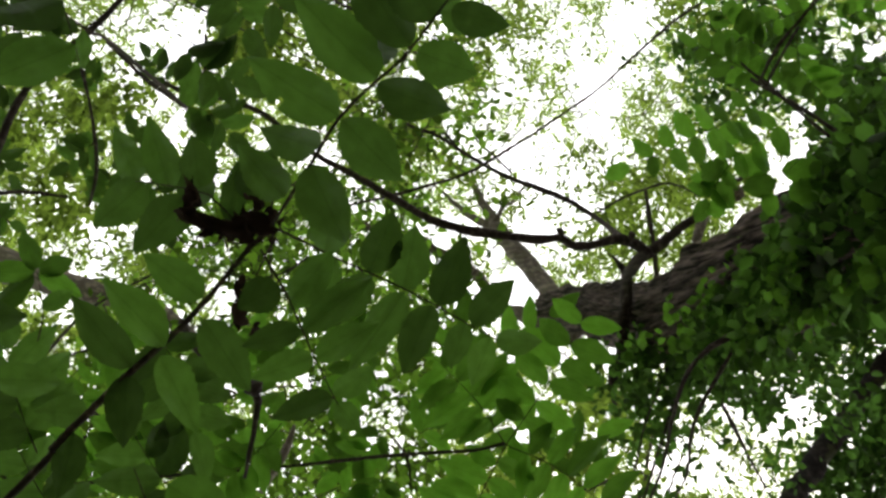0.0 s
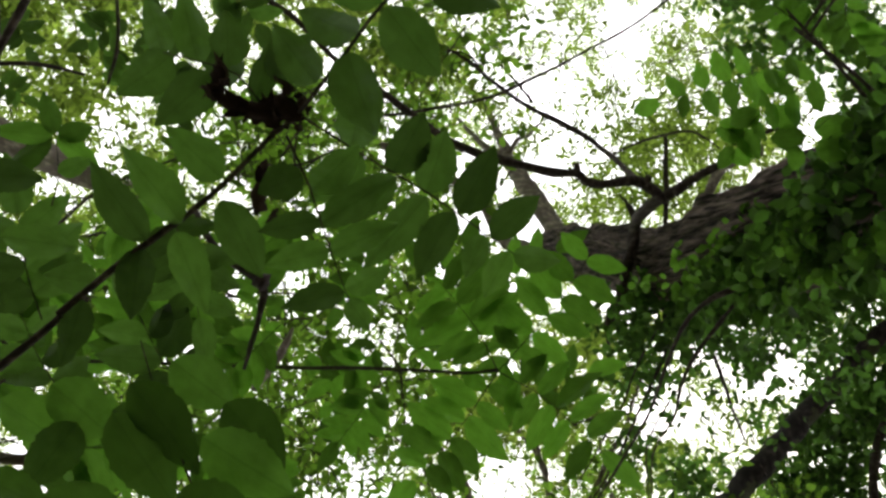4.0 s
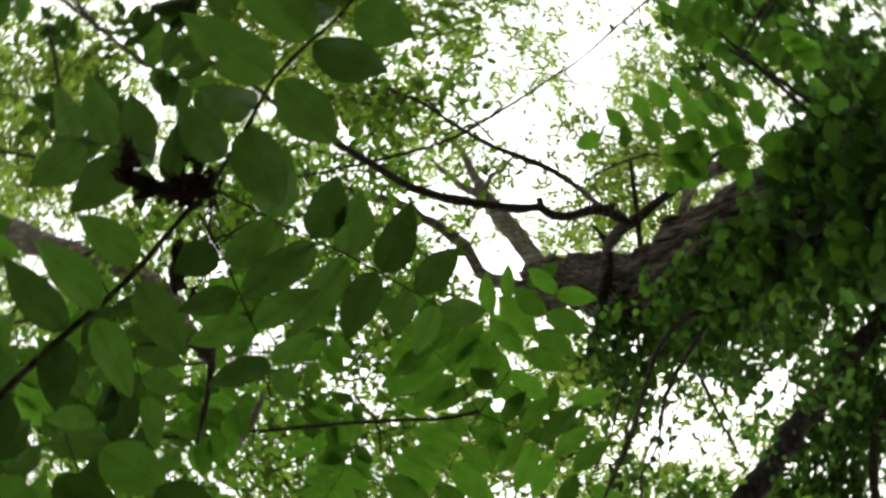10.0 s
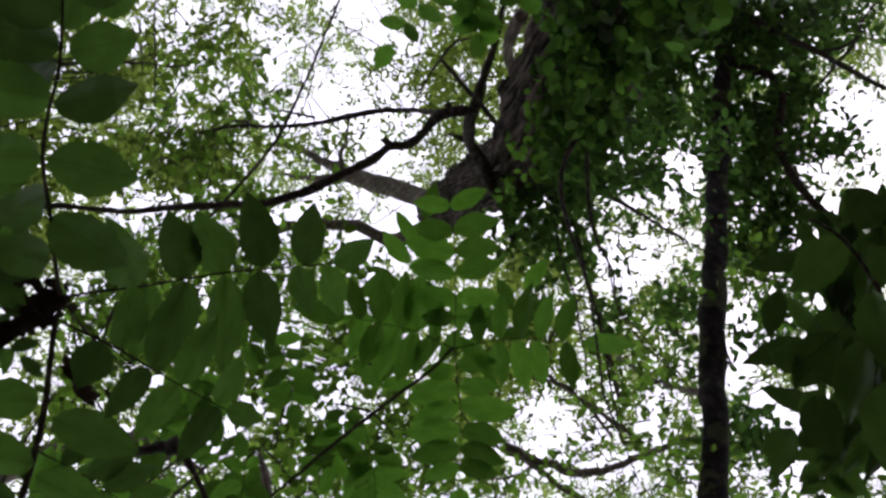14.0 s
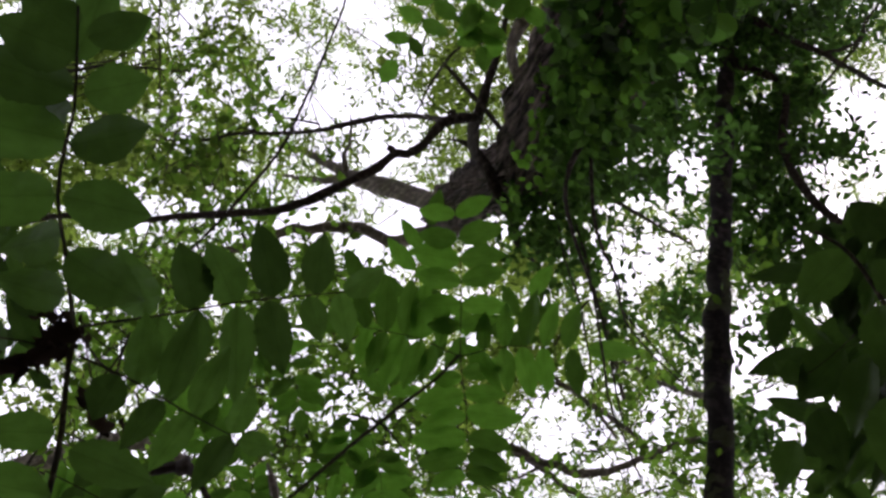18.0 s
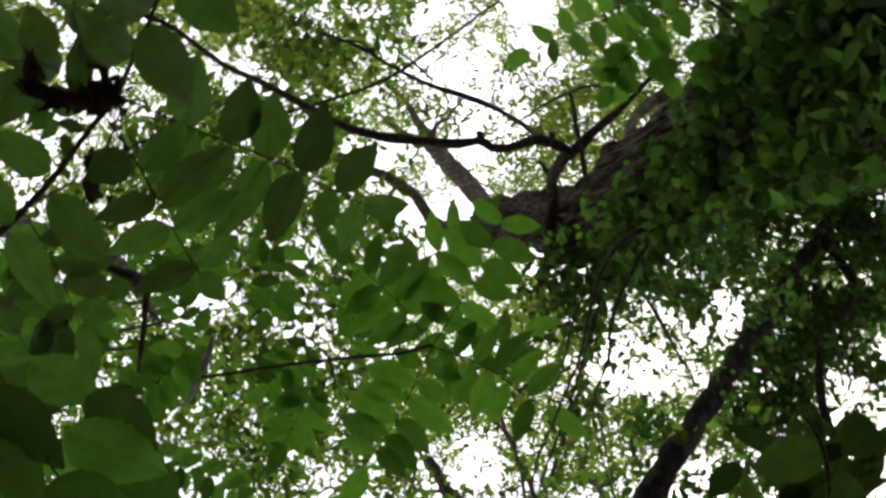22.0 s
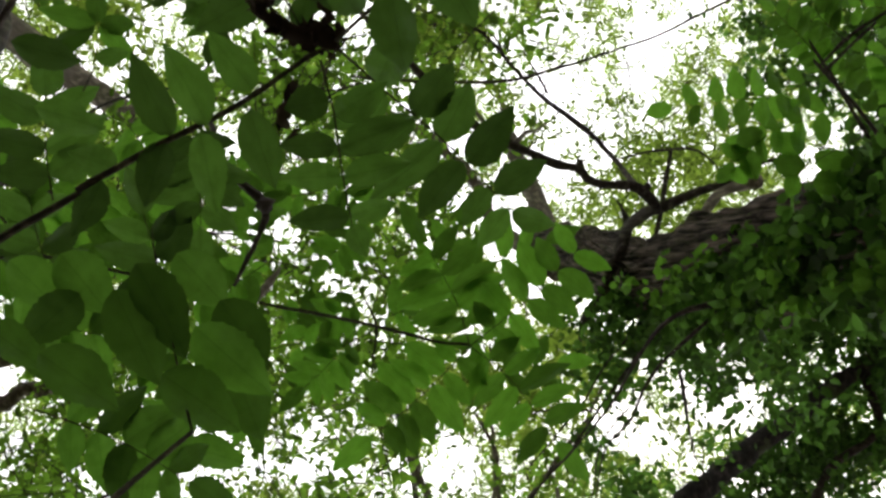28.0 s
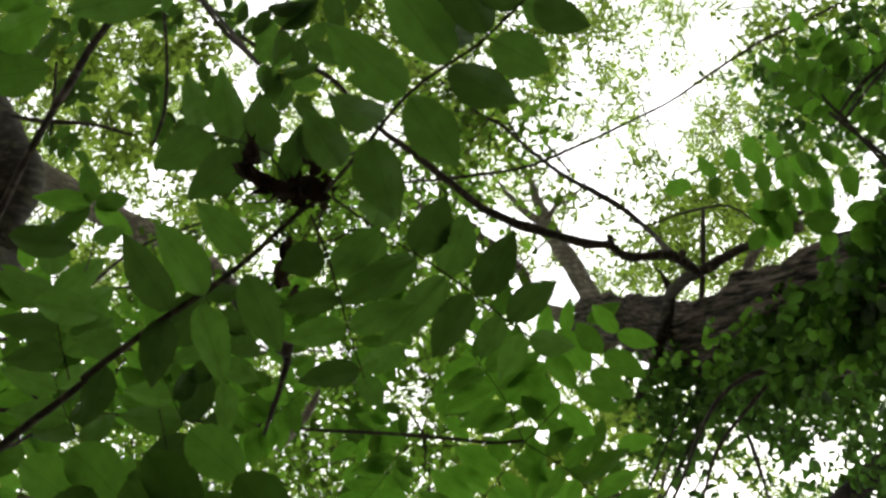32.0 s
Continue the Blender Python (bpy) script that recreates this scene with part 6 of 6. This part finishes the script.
OPENINGS = [(0.312, -0.425, 0.036, 0.034), (0.268, -0.338, 0.026, 0.040), (0.212, -0.230, 0.044, 0.046), (0.192, -0.196, 0.030, 0.024), (0.157, -0.092, 0.030, 0.024), (0.105, -0.085, 0.026, 0.020), (-0.242, -0.254, 0.014, 0.016), (-0.234, -0.382, 0.034, 0.023), (0.525, -0.277, 0.023, 0.018), (0.385, 0.109, 0.044, 0.035), (0.484, 0.054, 0.034, 0.028), (0.729, 0.134, 0.038, 0.054), (0.285, 0.264, 0.026, 0.014), (0.182, 0.219, 0.026, 0.018), (0.442, 0.260, 0.023, 0.046), (0.428, 0.406, 0.056, 0.046), (0.397, 0.337, 0.020, 0.056), (0.024, 0.256, 0.054, 0.023), (0.171, 0.200, 0.020, 0.038), (0.627, -0.041, 0.026, 0.020), (-0.315, -0.167, 0.028, 0.023), (-0.007, -0.182, 0.020, 0.020), (-0.070, 0.271, 0.044, 0.020), (-0.169, 0.009, 0.020, 0.016), (-0.037, -0.237, 0.028, 0.024), (0.052, -0.151, 0.034, 0.022), (0.140, -0.332, 0.020, 0.027)]


# ---- canopy overhead ----
def openness(u, v):
    """How open the canopy is to the sky in a direction from the clearing: 0 closed, 1 open."""
    gap, ragged = 0.0, 1.0 + 1.1 * noise.noise(Vector((u * 16, v * 16, 2.0)))
    for cu, cv, ru, rv in OPENINGS:
        q = (((u - cu) / ru) ** 2 + ((v - cv) / rv) ** 2) * ragged
        gap = max(gap, min(1.0, max(0.0, 1.8 - q)))
    return gap


rng = np.random.default_rng(11)
FEET = [("beech", 1.25, -0.32), ("beech", -7.5, -6.5), ("beech", 2.0, -9.5), ("beech", 9.5, -5.0), ("beech", 9.0, 6.5), ("beech", 1.0, 9.0), ("beech", -7.0, 7.5), ("beech", -10.5, 0.5)]
sprays, lines = [], []
for _ in range(CANOPY):
    u, v = rng.uniform(-1.0, 1.0, 2)
    if u * u + v * v > 1.0:
        continue
    h = 7.5 + 8.5 * rng.random()
    lump = 0.9 * noise.noise(Vector((u * 6.0, v * 6.0, h * 0.25))) + 0.7 * noise.noise(Vector((u * 17.0, v * 17.0, h * 0.5 + 7)))
    gap = openness(u, v)
    if lump < -0.27 + 0.5 * gap - 0.15 * max(0.0, -u) or rng.random() < 0.8 * gap:
        continue
    centre = np.array((u * h + 0.07, v * h, h + 1.52))
    a, long = rng.uniform(0, 2 * math.pi), rng.uniform(0.6, 1.5)
    way = np.array((math.cos(a), math.sin(a), rng.normal(0.1, 0.25)))
    side = np.array((-math.sin(a), math.cos(a), 0))
    bow = rng.normal(0, 0.12)
    at = np.linspace(-0.5, 0.5, 4)[:, None]
    if gap < 0.1:
        lines.append(centre + long * way * at + bow * side * (1 - 4 * at**2))
    for s in rng.uniform(-0.5, 0.5, int(4 + 3 * long)):
        p = centre + long * way * s + rng.normal(0, 0.16, 3) * (1, 1, 0.7)
        if rng.random() < 0.92 * openness((p[0] - 0.07) / (p[2] - 1.52), p[1] / (p[2] - 1.52)):
            continue
        sprays.append(p)
sprays, lines = np.array(sprays), np.array(lines)
feet = np.array([(x, y) for _, x, y in FEET])
owner = np.argmin(((sprays[:, None, :2] - feet[None]) ** 2).sum(2) * np.array([0.8] + [1.0] * 7), 1)
line_owner = np.argmin(((lines[:, 1, None, :2] - feet[None]) ** 2).sum(2) * np.array([0.8] + [1.0] * 7), 1)


def twig_mesh(rows, r):
    """Thin three-sided twigs along rows of four points, as one mesh."""
    n = len(rows)
    ring = np.array([(math.cos(a), math.sin(a), 0.4 * math.sin(2 * a)) for a in (0.3, 2.4, 4.5)])
    thick = np.array([1.0, 0.8, 0.55, 0.3])[None, :, None, None] * r
    verts = (rows[:, :, None, :] + ring[None, None] * thick).reshape(-1, 3)
    faces = [(3 * i + k, 3 * i + (k + 1) % 3, 3 * i + 3 + (k + 1) % 3, 3 * i + 3 + k) for i in range(3) for k in range(3)]
    return verts, (np.arange(n)[:, None, None] * 12 + np.array(faces)[None]).reshape(-1, 4)


LABELS = ["", "broadleaf tree whose crown closes the canopy, light green leaves"]
for k, (_, fx, fy) in enumerate(FEET):
    mine = sprays[owner == k]
    if k == 0:
        tree, top = old_tree, Vector((1.16, -0.30, 7.3))
    else:
        tree = thing("canopy_tree", LABELS[1], "tree", (fx, fy, 0), "trees of the canopy")
        top = Vector((fx * 0.86, fy * 0.86, 7.5))
        branch(tree, "trunk", [(fx, fy, -0.2, 0.3), (fx * 0.99, fy * 0.99, 1.0, 0.22), (fx * 0.95, fy * 0.95, 4.0, 0.19), (*top, 0.13), (top.x * 0.95, top.y * 0.95, 11.0, 0.06), (top.x * 0.93, top.y * 0.93, 13.0, 0.02)], BARK, 10, 0.25, 0.15, 0.06)
    if not len(mine):
        continue
    ways = rng.normal(0, 1, (len(mine), 3)) * (1, 1, 0.35)
    ways /= np.linalg.norm(ways, axis=1)[:, None]
    verts, faces = leaf_cloud(mine, ways, 42, 0.36, 0.046, 0.55, rng, True)
    part("crown", quads("crown", verts, faces, CROWN_LEAF), tree, "light green leaves letting the white sky through", "stuff")
    verts, faces = twig_mesh(lines[line_owner == k], 0.011)
    part("fine_twig", quads("fine_twig", verts, faces, TWIG_BARK), tree, "fine dark twigs", "stuff")
    # thin boughs from the stem out to the leaf sprays
    tips = mine[rng.permutation(len(mine))[: (0 if k == 0 else 14)]]
    for tip in tips:
        tip = Vector(tip)
        start = top + Vector((0, 0, rng.uniform(-1.0, 1.5) if k else 0.0))
        bend = start.lerp(tip, 0.5) + Vector(rng.normal(0, 0.5, 3))
        r = 0.012 + 0.006 * (tip - start).length
        branch(tree, "bough", [(*start, min(r, 0.06)), (*bend, 0.5 * r), (*tip, 0.004)], LIMB_BARK, 6, 0.3, 0.1, 0.06)

# ---- young trees under the canopy ----
YOUNG = [(-2.6, 0.4), (-1.6, 2.4), (-3.4, -1.9), (0.9, 3.0)]
young_sprays = []
while len(young_sprays) < YOUNG_SPRAYS:
    u, v = rng.uniform(-0.75, 0.5), rng.uniform(-0.42, 0.62)
    h = rng.uniform(2.9, 5.6)
    if (u > 0.12 and v < 0.16) or v < -0.35 - 0.9 * u or rng.random() < 0.85 * openness(u, v) or (u > 0.08 and v > 0.1 and rng.random() < 0.6):
        continue
    if noise.noise(Vector((u * 9.0, v * 9.0, h * 0.6 + 3))) + 0.6 * noise.noise(Vector((u * 24.0, v * 24.0, h))) > 0.02:
        young_sprays.append((u * h + 0.07, v * h, h + 1.52))
young_sprays = np.array(young_sprays)
young_feet = np.array(YOUNG)
young_owner = np.argmin(((young_sprays[:, None, :2] - young_feet[None]) ** 2).sum(2), 1)
for k, (fx, fy) in enumerate(YOUNG):
    tree = thing("young_tree", "slender young understorey tree with small bright green leaves", "tree", (fx, fy, 0), "young trees under the canopy")
    mine = young_sprays[young_owner == k]
    mid = mine.mean(0)
    branch(tree, "trunk", [(fx, fy, -0.1, 0.04), (fx * 1.03, fy, 1.2, 0.03), (0.6 * fx + 0.4 * mid[0], 0.6 * fy + 0.4 * mid[1], 3.0, 0.018), (*mid, 0.008)], STEM_BARK, 6, 0.2, 0.15, 0.05)
    ways = rng.normal(0, 1, (len(mine), 3)) * (1, 1, 0.3)
    ways /= np.linalg.norm(ways, axis=1)[:, None]
    verts, faces = leaf_cloud(mine, ways, 12, 0.3, 0.044, 0.42, rng)
    part("crown", quads("crown", verts, faces, YOUNG_LEAF), tree, "", "stuff")
    rows = mine[:, None, :] + ways[:, None, :] * np.linspace(-0.2, 0.2, 4)[None, :, None]
    verts, faces = twig_mesh(rows, 0.003)
    part("fine_twig", quads("fine_twig", verts, faces, TWIG_BARK), tree, "", "stuff")
    for tip in mine[rng.permutation(len(mine))[:7]]:
        start = Vector((0.8 * fx + 0.2 * mid[0], 0.8 * fy + 0.2 * mid[1], 2.4 + rng.random()))
        bend = start.lerp(Vector(tip), 0.55) + Vector((0, 0, 0.3))
        branch(tree, "bough", [(*start, 0.011), (*bend, 0.007), (*tip, 0.002)], TWIG_BARK, 5, 0.2, 0.1, 0.04)

# ---- unseen outer canopy, added to shade the place, coarser with distance ----
far = []
while len(far) < 6000:
    a, q = rng.uniform(0, 2 * math.pi), rng.uniform(0.98, 2.4)
    h = rng.uniform(5.5, 12.0)
    if noise.noise(Vector((q * 5 * math.cos(a), q * 5 * math.sin(a), h * 0.5))) > -0.25:
        far.append((q * h * math.cos(a), q * h * math.sin(a), h + 1.5))
ways = rng.normal(0, 1, (len(far), 3)) * (1, 1, 0.4)
ways /= np.linalg.norm(ways, axis=1)[:, None]
verts, faces = leaf_cloud(np.array(far), ways, 8, 1.2, 0.2, 0.4, rng)
tagged(new("woodland_canopy", quads("woodland_canopy", verts, faces, CROWN_LEAF)), "unseen green canopy added beyond the crowns for shade", "canopy", kind="stuff")

# ---- unseen leaf ring all round, below the crowns, added to block horizon light ----
leaf_ring = []
while len(leaf_ring) < 5200:
    a, d = rng.uniform(0, 2 * math.pi), rng.uniform(7.5, 17.0)
    z = rng.uniform(0.2, 1.2 + d / 1.05)
    leaf_ring.append((d * math.cos(a), d * math.sin(a), z))
ways = rng.normal(0, 1, (len(leaf_ring), 3))
ways /= np.linalg.norm(ways, axis=1)[:, None]
verts, faces = leaf_cloud(np.array(leaf_ring), ways, 9, 0.9, 0.26, 0.6, rng)
tagged(new("woodland_thicket", quads("woodland_thicket", verts, faces, IVY_MASS)), "unseen ring of green leaves added to keep out low side light", "undergrowth", kind="stuff")

# ---- climbing vine on the trunk ----
vine = thing("climbing_vine", "leafy green vine clothing the trunk in thick hanging foliage", "vine", (1.3, 0.0, 0))
vr = np.random.default_rng(4)
for k in range(5):
    a0 = 0.9 + 0.3 * k
    line = []
    for i in range(5):
        z = 0.05 + 0.62 * i
        a = a0 + 0.35 * math.sin(0.9 * i + k)
        d = (0.34 if z < 0.4 else 0.25 if z < 1.8 else 0.205) + 0.008 * (i % 2)
        line.append((1.24 + d * math.cos(a), -0.24 + d * math.sin(a), z, 0.016 - 0.0013 * i))
    branch(vine, "vine_stem", line, TWIG_BARK, 6, 0.08, 0.3, 0.03)


TRUNK_LINE = np.array(trunk_line)


def trunk_at(z):
    """Centre and radius of the trunk at a height."""
    return [float(np.interp(z, TRUNK_LINE[:, 2], TRUNK_LINE[:, k])) for k in (0, 1, 3)]


def mantle_reach(z):
    """How far round the trunk, from its hidden side, the vine reaches at a height."""
    return float(np.interp(z, (3.1, 3.5, 4.0, 4.8, 5.2), (4.6, 3.1, 2.5, 1.5, 1.3)))


mantle = []  # the dense inner leaves, close on the bark
while len(mantle) < VINE_LEAVES_COUNT:
    z = 4.8 - 2.3 * vr.random() ** 0.9
    a = vr.uniform(min(1.9, mantle_reach(z) - 0.3), mantle_reach(z))
    x, y, r = trunk_at(z)
    d = r + 0.005 + (0.07 if z < 4.2 else 0.03) * vr.random() ** 1.7
    if noise.noise(Vector((d * 7, a * 2.8, z * 3.4))) < -0.08:
        continue
    mantle.append((x + d * math.cos(a), y + d * math.sin(a), z))
mantle = np.array(mantle)
ways = vr.normal(0, 1, (len(mantle), 3))
ways /= np.linalg.norm(ways, axis=1)[:, None]
verts, faces = leaf_cloud(mantle, ways, 3, 0.14, 0.048, 0.6, vr)
part("foliage", quads("foliage", verts, faces, IVY_MASS), vine, "dense small vine leaves", "stuff")
# leafy shoots that stand out and hang from the mantle
shoot_leaves, shoot_lines = [], []
while len(shoot_lines) < 230:
    z = vr.uniform(2.8, 4.4)
    a = vr.uniform(min(2.2, mantle_reach(z) - 0.6), mantle_reach(z) - 0.2)
    if noise.noise(Vector((a * 2.2, z * 2.6, 4.0))) < -0.2:
        continue
    x, y, d = trunk_at(z)
    foot = np.array((x + d * math.cos(a), y + d * math.sin(a), z))
    out = np.array((math.cos(a), math.sin(a), vr.normal(-0.1, 0.4)))
    long = vr.uniform(0.04, 0.13) * min(1.0, (4.9 - z) / 1.2)
    at = np.linspace(0, 1, 4)[:, None]
    line = foot + long * out * at + np.array((0, 0, -0.5 * long)) * at**2
    shoot_lines.append(line)
    for q in np.arange(0.015, long, 0.021):
        p = foot + out * q + np.array((0, 0, -0.5 * long)) * (q / long) ** 2
        shoot_leaves.append((p, vr.uniform(0, 2 * math.pi), vr.uniform(0.02, 0.046)))
verts, faces = twig_mesh(np.array(shoot_lines), 0.0035)
part("shoot", quads("shoot", verts, faces, TWIG_BARK), vine, "thin dark shoots", "stuff")
shoot_leaves.sort(key=lambda q: float(np.linalg.norm(q[0] - (0.3, 0.1, 3.4))))
for p, a, size in shoot_leaves[:150]:
    way = Vector((math.cos(a), math.sin(a), vr.normal(-0.25, 0.25))).normalized()
    lay("leaf", VINE_LEAVES[int(vr.integers(4))], vine, p, Vector(p) + way * size, size * vr.uniform(0.62, 0.9), vr.uniform(-0.6, 0.6))
rest = np.array([p for p, _, _ in shoot_leaves[150:]])
verts, faces = leaf_cloud(rest, np.ones((len(rest), 3)), 1, 0.02, 0.045, 0.4, vr)
part("foliage", quads("foliage", verts, faces, IVY_LEAF), vine, "rounded vine leaves on the shoots", "stuff")
# rounded bright leaves in threes where the vine meets the bare bark
for x, y, z, many in ((1.00, -0.23, 3.87, 3), (1.04, -0.27, 3.85, 3), (0.92, -0.16, 3.90, 4), (0.88, -0.11, 3.92, 4), (0.96, -0.19, 3.89, 3), (1.03, -0.15, 3.86, 3), (1.12, -0.27, 3.81, 4), (1.17, -0.22, 3.79, 4), (1.07, -0.30, 3.83, 3), (0.90, -0.06, 3.91, 3), (0.78, -0.09, 3.95, 3), (1.19, -0.18, 3.78, 2), (0.97, -0.24, 3.88, 2), (1.06, -0.21, 3.84, 3), (1.09, -0.34, 3.82, 3), (0.89, -0.18, 3.91, 3)):
    for _ in range(3 * many):
        p, a, size = Vector((x, y, z)) + Vector(vr.normal(0, 0.022, 3)), vr.uniform(0, 2 * math.pi), vr.uniform(0.022, 0.038)
        way = Vector((math.cos(a), math.sin(a), vr.normal(-0.2, 0.2))).normalized()
        lay("leaf", VINE_LEAVES[int(vr.integers(4))], vine, p, p + way * size, size * vr.uniform(0.55, 0.8), vr.uniform(-0.7, 0.7))
